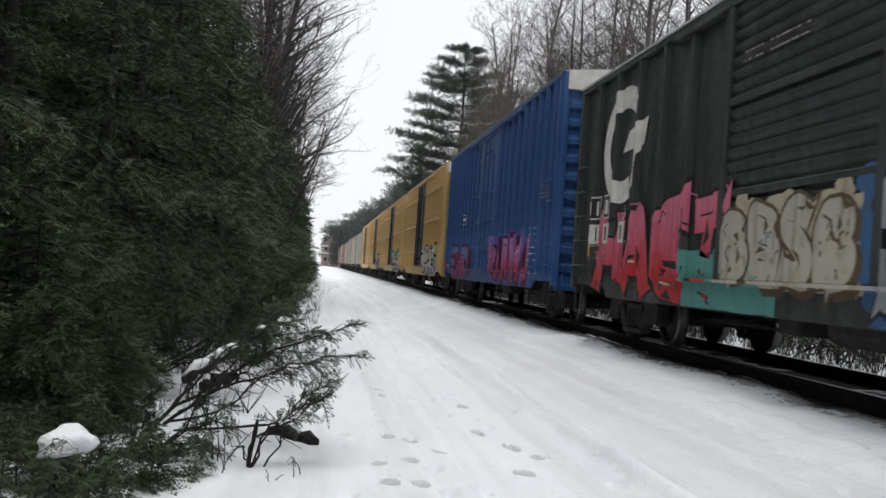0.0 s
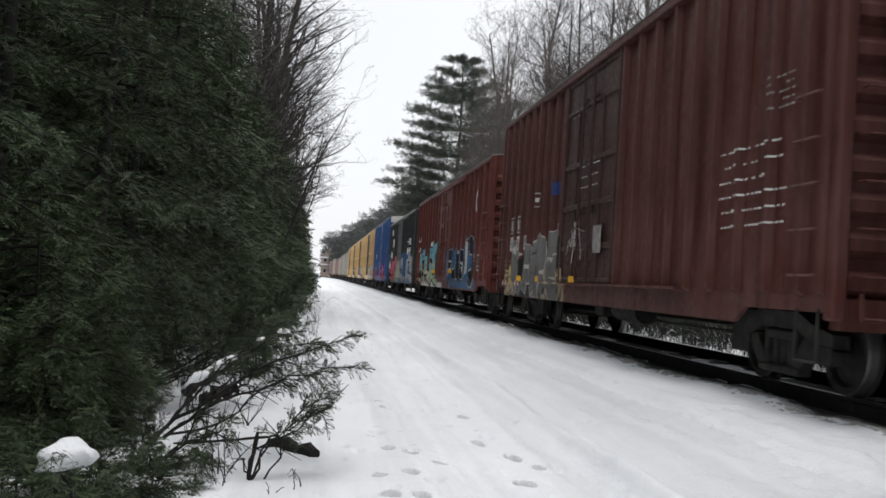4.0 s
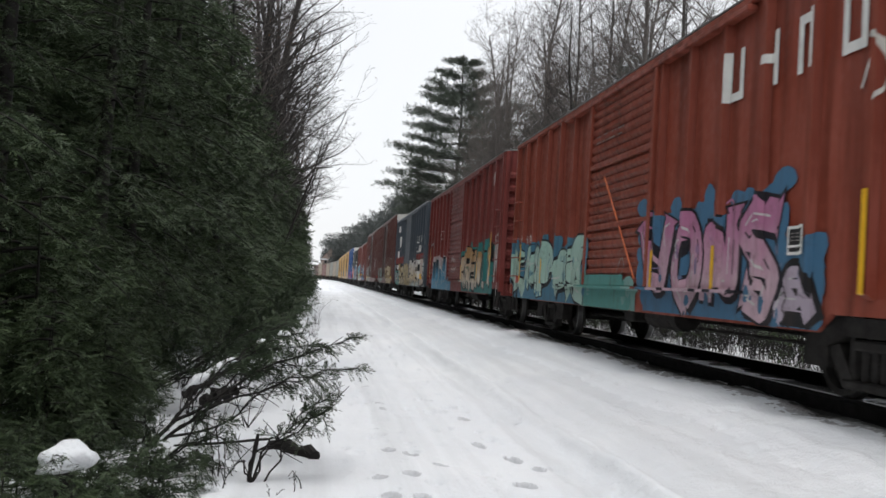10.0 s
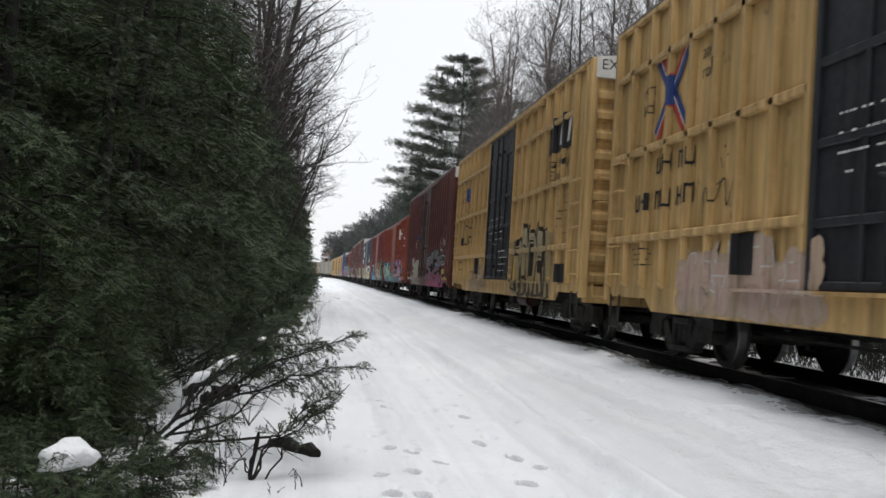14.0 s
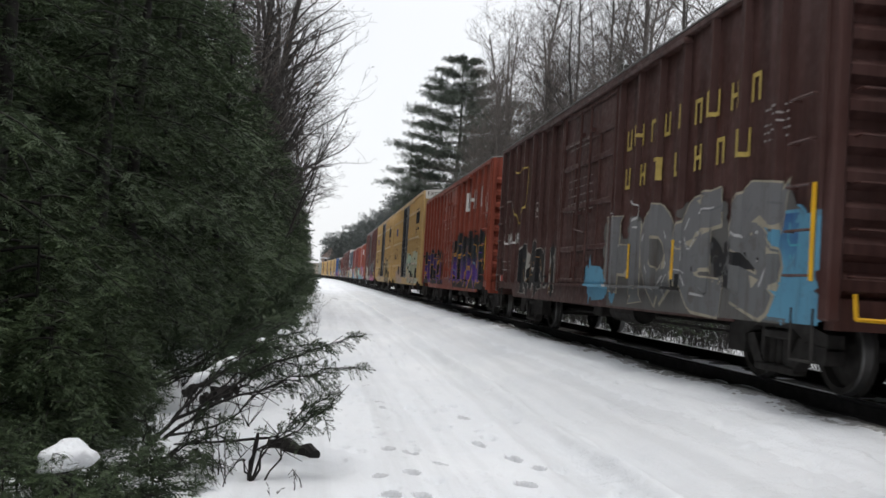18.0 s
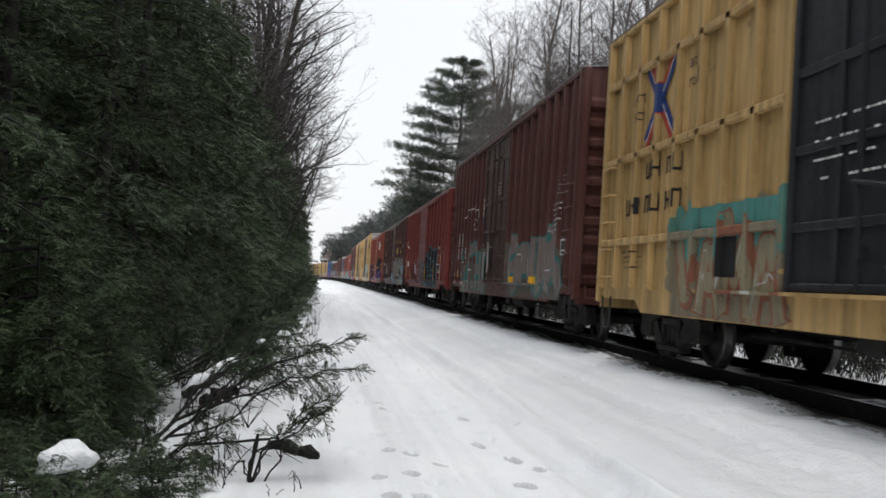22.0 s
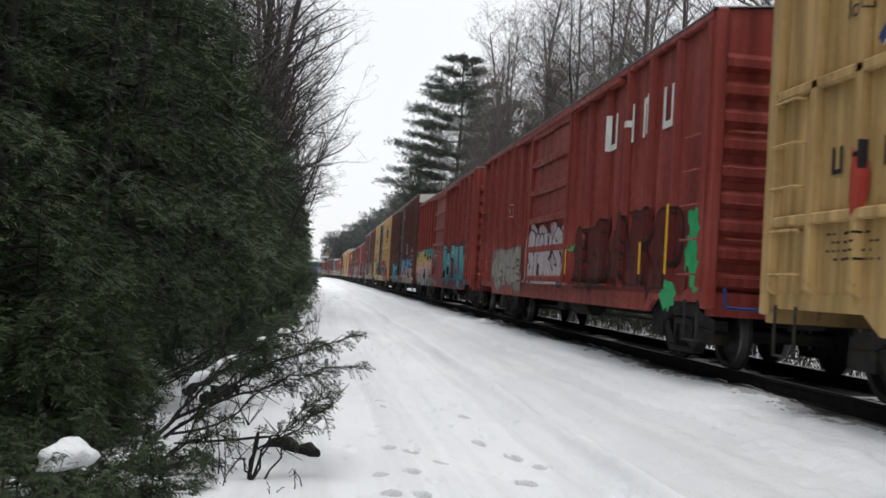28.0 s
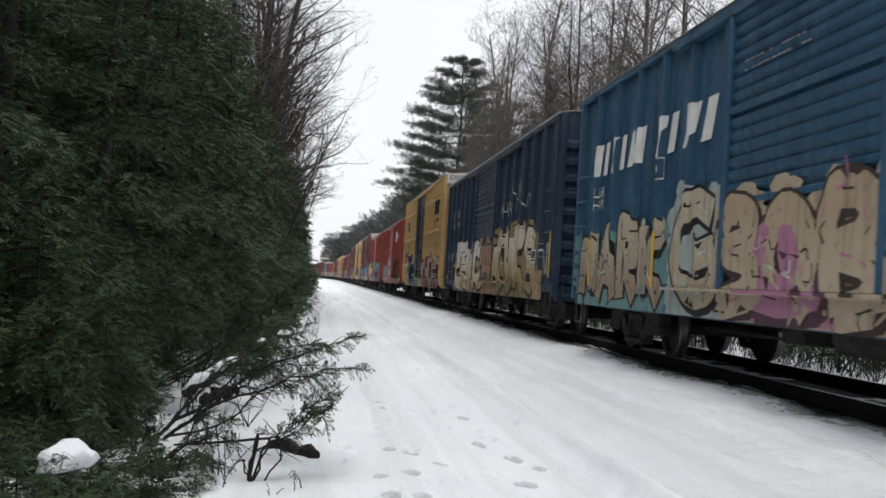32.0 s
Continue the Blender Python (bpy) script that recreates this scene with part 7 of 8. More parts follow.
TRAIN[5] = spec_of("wide", "louver", 4.35, SLATE, "slate-grey boxcar with white emblem and cream graffiti", art=[
    arrow_emblem(1.35, 3.45, 2.2, 3.95, WHITE, "white broken-ring emblem"), ("stripe", [rect(0.9, 5.2, 1.82, 2.18), rect(12.2, 15.0, 1.85, 2.15)], [FADERED], "faded red stripe"),
    ("panel", [rect(0.95, 4.25, 1.44, 1.82)], [BLACKM], "black number panel"), ("lettering", [rect(1.05 + 0.36 * i, 1.15 + 0.36 * i, 1.52, 1.74, 1) for i in range(9)], [BLACKM, WHITE], "white block numbers"),
    blocks(12.5, 13.95, 2.62, 3.0, 5, WHITE, "white block lettering", 0.6), blocks(12.5, 14.35, 2.2, 2.56, 6, WHITE, "white block lettering", 0.6),
    piece(150, 0.6, 3.2, 0.68, 1.45, 3, (TE, BK, SV, TE, WH), "teal and silver graffiti", cloud=3, edge=0.03), piece(151, 2.9, 6.2, 0.68, 1.85, 4, ((0.34, 0.26, 0.15), BK, CR, (0.45, 0.34, 0.18), WH), "cream and black graffiti", text="EHKS", edge=0.045, cloud=4, puff=-0.2),
    piece(153, 6.3, 9.1, 0.68, 1.80, 3, ((0.38, 0.30, 0.15), (0.06, 0.05, 0.04), (0.48, 0.38, 0.20), (0.36, 0.28, 0.14), WH), "gold graffiti across the door", text="ETK", edge=0.05, cloud=5, fat=0.36, puff=-0.05),
    piece(152, 9.3, 13.2, 0.68, 2.02, 4, ((0.50, 0.55, 0.54), BK, (0.60, 0.50, 0.34), (0.64, 0.62, 0.60), LI), "white, lilac and cream graffiti", text="SAUR", cloud=7, fat=0.36, edge=0.045, puff=-0.02), piece(154, 13.9, 15.5, 0.68, 2.05, 1, ((0.50, 0.55, 0.54), BK, (0.58, 0.46, 0.38), (0.60, 0.52, 0.45), LI), "pale pink graffiti", text="B", cloud=3, fat=0.28, edge=0.045, puff=-0.1),
    ("placard", [rect(13.2, 14.05, 1.02, 1.86), rect(13.33, 13.85, 1.36, 1.68, 1)], [WHITE, BLACKM], "white patch round a black panel"), slab(14.3, 14.75, 0.98, 1.22, "yellow placard", TAPE)] + tapes((1.3, 3.2), 0.98, 1.14, 0.42))
TRAIN[6] = spec_of("wide", "louver", 4.30, RED, "oxide-red boxcar with blue and tan graffiti and a louvred door", art=[
    piece(160, 1.5, 6.1, 0.66, 2.0, 5, ((0.52, 0.44, 0.43), WH, (0.12, 0.31, 0.44), (0.015, 0.018, 0.025), (0.60, 0.56, 0.56)), "blue, white and black graffiti", text="NOANA", cloud=5, edge=0.04, fat=0.36, puff=0.0, shine=False), piece(165, 1.4, 6.6, 0.66, 1.02, 5, ((0.13, 0.32, 0.45), (0.13, 0.32, 0.45), (0.13, 0.32, 0.45), (0.13, 0.32, 0.45), WH), "blue sprayed ground", cloud=4),
    piece(161, 9.35, 14.5, 0.68, 2.02, 6, ((0.045, 0.21, 0.20), BK, (0.64, 0.57, 0.48), (0.42, 0.25, 0.11), WH), "tan and gold graffiti with teal tops", text="ORENIT", cloud=6, edge=0.05, fat=0.38, lean=0.1),
    blocks(14.0, 14.75, 3.55, 3.9, 2, WHITE, "white block lettering"), tag_line(162, 7.3, 8.4, 1.28, 1.46, 6, WHITE, "thin white sprayed tags", 0.018), tag_line(164, 7.3, 8.2, 1.62, 1.80, 5, WHITE, "thin white sprayed tags", 0.018), tag_line(163, 14.75, 15.3, 0.9, 2.2, 3, WHITE, "white sprayed tag", 0.045), tag_line(166, 0.85, 1.35, 1.9, 3.1, 2, FAINT, "faint grey tag", 0.03)] + tapes((0.85,), 1.1, 2.25, 0.08) + tapes((9.3, 12.5), 1.05, 1.5, 0.07) + tapes((14.62,), 1.15, 2.3, 0.08))
TRAIN[7] = spec_of("wide", "louver", 4.22, ORANGERED, "orange-red boxcar with mint and pink graffiti", art=[
    piece(170, 0.1, 6.3, 0.66, 1.88, 5, ((0.07, 0.20, 0.29), (0.02, 0.025, 0.03), (0.42, 0.58, 0.50), (0.40, 0.60, 0.52), WH), "mint green graffiti edged in black and blue", text="KMPAE", cloud=6, edge=0.05, fat=0.44, jag=0.09), piece(173, 6.0, 8.6, 0.66, 1.1, 1, ((0.20, 0.36, 0.33), TE, TE, TE, TE), "teal haze under the door", cloud=4, drips=0),
    piece(171, 9.1, 13.0, 0.68, 2.08, 4, ((0.07, 0.18, 0.30), (0.02, 0.018, 0.025), (0.60, 0.42, 0.48), (0.50, 0.20, 0.34), WH), "pink and lilac graffiti with blue shade", text="VONS", cloud=6, edge=0.05, fat=0.36), piece(174, 12.9, 13.7, 0.66, 1.45, 1, ((0.07, 0.18, 0.30), BK, LI, LI, WH), "lilac foot of the graffiti", text="A", cloud=3),
    ("graffiti_slash", stroke([(7.15, 2.75), (8.1, 1.85), (8.85, 1.12)], 0.05, 0), [ORANGEM], "orange sprayed slash"), GATE(), blocks(1.0, 1.9, 1.85, 2.05, 3, WHITE, "white block lettering", 0.5), tag_line(172, 8.0, 8.4, 1.1, 1.5, 1, FAINT, "white sprayed mark", 0.02), tag_line(175, 14.3, 15.0, 2.75, 3.5, 2, PALEGREY, "pale sprayed tag", 0.03),
    info_box(13.14, 1.36, 0.42, 0.28)] + tapes((0.9,), 1.05, 1.85, 0.08) + tapes((14.54,), 1.0, 1.88, 0.08) + tapes((3.4, 9.2, 11.9), 1.0, 1.5, 0.07))
TRAIN[8] = spec_of("close", "plug", 4.94, BROWN3, "tall dark brown boxcar with white and grey graffiti", top=True, door_paint=RUSTDOOR, art=[
    piece(180, 2.7, 6.0, 0.66, 1.95, 4, ((0.34, 0.30, 0.25), (0.10, 0.07, 0.05), (0.42, 0.38, 0.32), (0.46, 0.44, 0.40), CR), "white graffiti with black edging", text="KAIR", cloud=3, edge=0.03, fat=0.42, puff=-0.3), piece(182, 9.2, 14.2, 0.66, 1.0, 1, ((0.42, 0.07, 0.19), (0.42, 0.07, 0.19), (0.42, 0.07, 0.19), PK, PK), "pink sprayed foot", cloud=5, drips=0),
    piece(181, 9.3, 14.0, 0.70, 2.1, 4, ((0.12, 0.12, 0.12), BK, (0.26, 0.11, 0.16), (0.18, 0.19, 0.19), CY), "grey and teal graffiti over pink", text="SOPS", cloud=5, fat=0.40, edge=0.075, lean=0.1), tag_line(183, 12.9, 13.9, 1.35, 1.9, 2, PALEGREY, "pale sprayed tag", 0.03),
    ("emblem", [rect(5.25, 5.82, 2.72, 2.95)], [BLUEM], "small blue panel"), NUM(), small_print(81, 13.45, 13.95, 2.0, 2.55, 6, WHITE), small_print(83, 14.1, 14.75, 2.1, 2.5, 5, WHITE), info_box(14.1, 1.49, 0.52, 0.34), slab(14.1, 14.56, 1.15, 1.33), small_print(82, 7.8, 8.4, 3.0, 3.3, 3, WHITE), small_print(88, 7.3, 8.9, 1.7, 2.2, 3, FAINT), slab(14.15, 14.5, 0.92, 1.02), slab(14.75, 15.25, 0.92, 1.04)] + tapes((0.9, 5.6), 1.0, 1.25, 0.3))
SMUDGE = ((0.36, 0.28, 0.15), (0.035, 0.028, 0.02), (0.40, 0.30, 0.15), (0.37, 0.32, 0.21), (0.06, 0.05, 0.035))
TRAIN[9] = yellow_car("yellow tall boxcar with a black door and grey-black graffiti", [
    piece(190, 9.7, 13.3, 0.68, 2.22, 5, SMUDGE, "grey and black graffiti", text="AMNORI", fat=0.34, edge=0.11, drips=14, cloud=4, puff=-0.35), piece(191, 3.2, 6.1, 0.68, 1.5, 4, ((0.42, 0.30, 0.16), (0.36, 0.26, 0.14), (0.48, 0.36, 0.26), (0.46, 0.34, 0.18), WH), "pale pink faded graffiti", edge=0.02)])
TRAIN[10] = yellow_car("yellow tall boxcar with a black door and mint graffiti", [
    piece(200, 3.0, 6.35, 0.68, 1.58, 4, ((0.48, 0.36, 0.26), (0.52, 0.42, 0.34), (0.52, 0.38, 0.32), (0.52, 0.42, 0.32), WH), "faded pink and green graffiti", cloud=5, edge=0.03, puff=-0.1), piece(201, 9.4, 14.4, 0.74, 2.2, 4, ((0.46, 0.48, 0.36), (0.025, 0.035, 0.03), (0.56, 0.44, 0.34), (0.44, 0.58, 0.48), WH), "mint green graffiti edged in black", text="HSUI", cloud=6, edge=0.045, fat=0.44, jag=0.09),
    tag_line(202, 3.6, 4.6, 1.75, 2.55, 3, BLACKM, "thin black sprayed tag", 0.022), tag_line(203, 7.0, 8.0, 3.9, 4.4, 3, PALEGREY, "white sprayed tag on the door", 0.03)])
TRAIN[11] = spec_of("wide", "plug", 4.33, ORANGERED, "orange-red boxcar with purple, orange and black graffiti", art=[
    piece(210, 0.4, 6.3, 0.80, 2.05, 5, (BK, (0.50, 0.24, 0.05), (0.10, 0.04, 0.24), (0.05, 0.03, 0.10), OR), "purple and black graffiti", cloud=5, edge=0.025, fat=0.40), piece(211, 9.1, 14.9, 0.74, 2.12, 6, (BK, (0.58, 0.29, 0.06), (0.12, 0.05, 0.30), (0.018, 0.028, 0.036), (0.20, 0.30, 0.33)), "purple and teal graffiti edged in orange on black", cloud=9, edge=0.025, fat=0.42, jag=0.10, puff=0.30), GATE(),
    tag_line(215, 7.6, 8.3, 1.3, 2.3, 2, PALEGREY, "pale sprayed figure on the door", 0.03), tag_line(216, 7.4, 8.5, 0.8, 1.2, 4, FAINT, "pale stencil on the door", 0.03), tag_line(212, 14.7, 15.4, 2.8, 3.4, 3, PALEGREY, "pale sprayed tag", 0.03), tag_line(213, 14.2, 14.95, 1.9, 2.5, 3, BLACKM, "black web-like tag", 0.02), small_print(83, 6.8, 8.6, 2.7, 3.0, 2, WHITE)] + tapes((15.2,), 1.3, 2.2, 0.08))
TRAIN[12] = spec_of("close", "plug", 4.30, BROWN2, "dark brown boxcar with silver graffiti and ochre lettering", ribs=0.86, lever=TAPE, lever_label="yellow uncoupling lever", art=[
    piece(222, 14.3, 15.5, 0.70, 1.85, 1, (LB, LB, LB, (0.04, 0.12, 0.30), CY), "sky-blue sprayed ground", text="I", cloud=4), piece(224, 8.2, 9.4, 0.85, 1.25, 1, (LB, LB, LB, LB, LB), "blue sprayed patch", cloud=3, drips=0),
    piece(220, 9.2, 14.9, 0.68, 2.2, 4, ((0.13, 0.125, 0.12), (0.42, 0.38, 0.29), (0.165, 0.168, 0.172), (0.20, 0.20, 0.205), (0.55, 0.55, 0.55)), "silver-grey graffiti with cream edges and blue shade", text="HOES", cloud=4, edge=0.025, fat=0.50, puff=-0.05), piece(225, 11.6, 14.4, 1.0, 1.62, 3, ((0.16, 0.16, 0.16), (0.02, 0.02, 0.02), (0.02, 0.02, 0.022), (0.02, 0.02, 0.022), WH), "black shading of the graffiti", fat=0.2, edge=0.01, drips=0),
    piece(221, 2.7, 5.9, 0.70, 1.95, 4, (BK, (0.44, 0.42, 0.38), BK, BK, (0.35, 0.2, 0.08)), "black graffiti edged in white", text="RANI", edge=0.02, fat=0.44),
    blocks(9.8, 14.5, 2.98, 3.36, 9, OCHREM, "faded ochre block lettering", 0.42), blocks(9.8, 14.45, 2.40, 2.78, 7, OCHREM, "faded ochre block lettering", 0.36), ("emblem", stroke(rounded([(1.62, 3.62), (1.95, 3.50), (2.25, 3.66), (2.55, 3.50), (2.88, 3.62), (2.92, 3.1), (2.72, 2.6), (2.25, 2.25), (1.78, 2.6), (1.58, 3.1), (1.62, 3.62)]), 0.03, 0), [OCHREM], "faint ochre shield outline"), blocks(0.9, 2.6, 1.85, 2.15, 6, WHITE, "white block numbers", 0.4), small_print(225, 6.8, 8.4, 2.2, 2.9, 5, FAINT),
    tag_line(223, 0.8, 1.4, 2.1, 3.2, 1, FAINT, "thin white sprayed tag", 0.03)] + tapes((15.25,), 1.1, 2.0, 0.08) + tapes((10.0, 12.1), 1.1, 1.6, 0.08))
TRAIN[13] = spec_of("wide", "louver", 4.30, RED, "oxide-red boxcar with white line graffiti and teal piece", art=[
    piece(236, 2.3, 7.4, 0.72, 1.9, 6, ((0.12, 0.022, 0.018), LI, (0.10, 0.02, 0.017), (0.11, 0.021, 0.018), LI), "pinkish white line graffiti", text="NAKUES", fat=0.30, edge=0.018, shine=False, drips=2), tag_line(234, 2.4, 7.2, 0.80, 1.70, 12, LILACM, "pinkish white line graffiti", 0.018),
    piece(231, 9.3, 12.95, 0.70, 2.35, 4, ((0.030, 0.060, 0.105), (0.085, 0.21, 0.27), (0.018, 0.018, 0.022), (0.022, 0.022, 0.026), (0.16, 0.32, 0.36)), "dark blue graffiti edged in pale blue", text="NEST", edge=0.03, fat=0.42, cloud=4, puff=-0.05), piece(237, 7.9, 9.4, 0.75, 1.75, 1, ((0.05, 0.06, 0.07), (0.10, 0.22, 0.25), (0.06, 0.03, 0.03), (0.06, 0.03, 0.03), WH), "dark haze on the door's edge", text="K", cloud=3),
    tag_line(232, 1.0, 1.5, 1.95, 3.2, 2, WHITE, "thin white sprayed tag", 0.03), tag_line(233, 13.3, 14.0, 1.66, 2.17, 3, FAINT, "faint pale tag", 0.04), tag_line(238, 13.3, 14.0, 0.8, 1.2, 3, FAINT, "faint pale tag", 0.04), info_box(13.39, 1.28, 0.48, 0.32), small_print(235, 14.2, 14.75, 1.3, 1.6, 5, FAINT), blocks(0.9, 1.9, 1.6, 1.9, 4, WHITE, "white block numbers", 0.45)] + tapes((0.7,), 1.0, 2.2, 0.08) + tapes((14.86,), 1.02, 1.94, 0.08) + tapes((2.9, 9.6, 12.05), 1.0, 1.55, 0.07))
WORN = ((0.15, 0.12, 0.105), (0.045, 0.19, 0.18), (0.25, 0.215, 0.195), (0.21, 0.17, 0.155), (0.64, 0.64, 0.62))
TRAIN[14] = spec_of("close", "plug", 4.90, BROWN, "tall brown boxcar with faded teal graffiti and a pale swirl", door_paint=RUSTDOOR, art=[
    piece(240, 2.2, 6.6, 0.66, 2.12, 5, WORN, "weathered grey and teal graffiti", text="LITHU", cloud=7, edge=0.045, fat=0.36, puff=-0.25), piece(241, 9.6, 14.6, 0.70, 2.15, 4, WORN, "weathered grey and teal graffiti", text="GMUA", cloud=6, edge=0.05, fat=0.5, puff=-0.12),
    ring_emblem(5.95, 3.05, 0.28, PALEGREY, "pale grey swirl emblem", 0.84), ring_emblem(5.95, 3.05, 0.19, PALEGREY, "pale grey swirl emblem", 0.75), ring_emblem(5.95, 3.05, 0.10, PALEGREY, "pale grey swirl emblem", 0.6), ("emblem", [rect(5.65, 6.25, 2.62, 2.78)], [BLUEM], "small blue panel"), tag_line(242, 2.7, 5.1, 2.85, 3.35, 4, PALEGREY, "pale sprayed tag", 0.03), NUM(),
    small_print(84, 13.9, 14.6, 2.0, 2.6, 6, WHITE), info_box(14.6, 1.55, 0.40, 0.3), slab(7.0, 7.3, 1.25, 2.05, "pale teal placard", FAINT), slab(7.35, 7.75, 1.35, 2.0, "black placard", BLACKM), small_print(246, 8.1, 8.7, 3.2, 3.55, 4, WHITE)] + tapes((10.0, 12.3), 1.0, 1.14, 0.35))
TRAIN[15] = yellow_car("yellow tall boxcar with a black door and green and red graffiti", [
    piece(252, 12.4, 15.0, 0.68, 1.6, 1, ((0.50, 0.04, 0.035), RD, RD, RD, RD), "red sprayed ground", cloud=4, drips=0), piece(253, 9.5, 12.4, 1.2, 2.0, 1, ((0.46, 0.04, 0.035), RD, RD, RD, RD), "red sprayed flares", cloud=3, puff=0.0, drips=0),
    piece(250, 9.6, 14.2, 0.68, 2.02, 5, ((0.12, 0.13, 0.125), (0.012, 0.050, 0.040), (0.30, 0.31, 0.31), (0.15, 0.165, 0.16), WH), "grey and green graffiti with red flares", text="CHUNK", edge=0.05, fat=0.44, jag=0.08), piece(254, 3.3, 6.1, 1.3, 2.15, 1, ((0.11, 0.26, 0.21), TE, TE, TE, TE), "teal sprayed haze", cloud=4, drips=0, puff=-0.15), piece(251, 3.2, 6.05, 0.60, 1.9, 4, ((0.26, 0.22, 0.15), (0.30, 0.12, 0.07), (0.32, 0.28, 0.18), (0.30, 0.27, 0.18), WH), "grey and red faded graffiti", text="VAMA", cloud=4, edge=0.025)])
TRAIN[16] = spec_of("close", "plug", 4.92, BROWN, "tall brown boxcar with sky-blue graffiti", top=True, door_paint=RUSTDOOR, art=[
    piece(260, 2.9, 6.35, 0.66, 1.78, 4, ((0.02, 0.05, 0.10), BK, (0.07, 0.33, 0.46), (0.10, 0.42, 0.52), WH), "sky-blue graffiti", text="SOKE", fat=0.42, edge=0.04), piece(261, 9.3, 14.95, 0.68, 1.98, 5, (OLIVE, (0.022, 0.04, 0.13), (0.42, 0.31, 0.32), (0.10, 0.30, 0.50), (0.50, 0.60, 0.66)), "sky-blue and pink graffiti", text="UGENS", cloud=4, fat=0.42, edge=0.035, puff=-0.12), NUM(), small_print(85, 7.6, 8.3, 2.9, 3.25, 3, WHITE),
    tag_line(262, 9.42, 9.6, 3.4, 4.5, 1, PALEGREY, "white sprayed tag", 0.03), small_print(86, 13.72, 14.2, 1.95, 2.45, 6, WHITE), small_print(89, 14.35, 14.95, 2.0, 2.45, 5, WHITE), blocks(11.5, 12.0, 2.1, 2.7, 3, FAINT, "faint green block lettering", 0.5, 3), info_box(14.4, 1.54, 0.44, 0.32), slab(14.36, 14.82, 1.24, 1.38), slab(14.39, 14.9, 0.84, 1.02)] + tapes((5.2, 9.95, 12.25), 0.92, 1.02, 0.36))
TRAIN[17] = spec_of("wide", "panel", 4.32, REDDER, "oxide-red boxcar with yellow, pink and cyan graffiti", art=[
    piece(275, 0.1, 6.4, 1.4, 2.2, 1, ((0.07, 0.30, 0.31), TE, TE, TE, TE), "teal sprayed tops", cloud=6, drips=0, puff=0.04),
    piece(270, 0.08, 6.3, 0.45, 2.26, 7, ((0.02, 0.02, 0.022), BK, (0.33, 0.33, 0.335), (0.62, 0.45, 0.17), (0.66, 0.60, 0.58), (0.58, 0.35, 0.37)), "yellow, pink and grey graffiti on black with teal tops", text="KHEMNAR", cloud=8, edge=0.05, fat=0.47, puff=-0.06, jag=0.03), piece(271, 9.1, 14.4, 0.66, 2.2, 5, ((0.15, 0.05, 0.07), BK, (0.05, 0.22, 0.26), (0.14, 0.40, 0.42), (0.58, 0.50, 0.40)), "cyan graffiti with a maroon haze", cloud=7, fat=0.46, edge=0.06),
    small_print(87, 7.28, 8.1, 1.62, 2.05, 3, WHITE), ring_emblem(7.1, 1.82, 0.11, PALEGREY, "small pale ring", 0.75), tag_line(272, 6.5, 6.95, 1.6, 2.1, 3, WHITE, "white sprayed tag", 0.025), tag_line(274, 6.5, 7.2, 0.68, 0.9, 4, PALEGREY, "white sprayed tag", 0.02), small_print(88, 6.6, 7.4, 2.85, 3.05, 3, FAINT), small_print(90, 5.6, 6.0, 2.6, 3.2, 5, WHITE), tag_line(273, 8.0, 8.3, 2.6, 3.2, 1, FAINT, "pale chalk mark", 0.02)] + tapes((2.6,), 1.0, 1.5, 0.07))
DARKRED = ((0.16, 0.022, 0.019), (0.022, 0.006, 0.005), (0.085, 0.013, 0.011), (0.11, 0.015, 0.013), (0.22, 0.03, 0.03))
TRAIN[18] = spec_of("wide", "panel", 4.31, REDDER, "oxide-red boxcar with dark red graffiti and a green splash", lever=BLUEM, lever_label="blue uncoupling lever", art=[
    GATE(), piece(280, 2.1, 5.4, 0.72, 1.9, 3, ((0.25, 0.23, 0.21), (0.20, 0.18, 0.16), (0.36, 0.34, 0.31), (0.33, 0.31, 0.29), BK), "grey graffiti", text="UNE", edge=0.03, fat=0.42), piece(281, 6.15, 9.2, 0.95, 2.12, 4, ((0.44, 0.36, 0.40), (0.06, 0.05, 0.06), (0.52, 0.44, 0.48), (0.52, 0.46, 0.50), WH), "lilac-white graffiti with black lines on the door", text="SMKS", cloud=5, edge=0.022, fat=0.42, shine=False),
    piece(282, 9.9, 14.9, 0.90, 2.1, 5, DARKRED, "dark red graffiti", text="NSAKP", cloud=4, edge=0.03, fat=0.36, shine=False, puff=-0.15), ("graffiti_splash", [blob(random.Random(9), 15.2, 1.62, 0.36, 0.34, 0, 30, 0.22), blob(random.Random(6), 15.35, 1.25, 0.22, 0.28, 0, 26, 0.25), blob(random.Random(8), 14.45, 0.90, 0.26, 0.2, 0, 22, 0.25), blob(random.Random(7), 13.1, 1.85, 0.14, 0.14, 0, 18, 0.3), blob(random.Random(5), 12.8, 1.25, 0.10, 0.2, 0, 18, 0.3), blob(random.Random(4), 9.75, 1.62, 0.2, 0.06, 0, 18, 0.3)] + [q for du in (-0.25, -0.05, 0.15) for q in stroke([(15.25 + du, 1.4), (15.27 + du, 0.95 + 0.9 * abs(du))], 0.06, 0)], [GREENM], "green paint splash")]
    + tapes((9.75, 13.1), 1.15, 1.6, 0.07) + tapes((14.87,), 1.15, 2.06, 0.08))
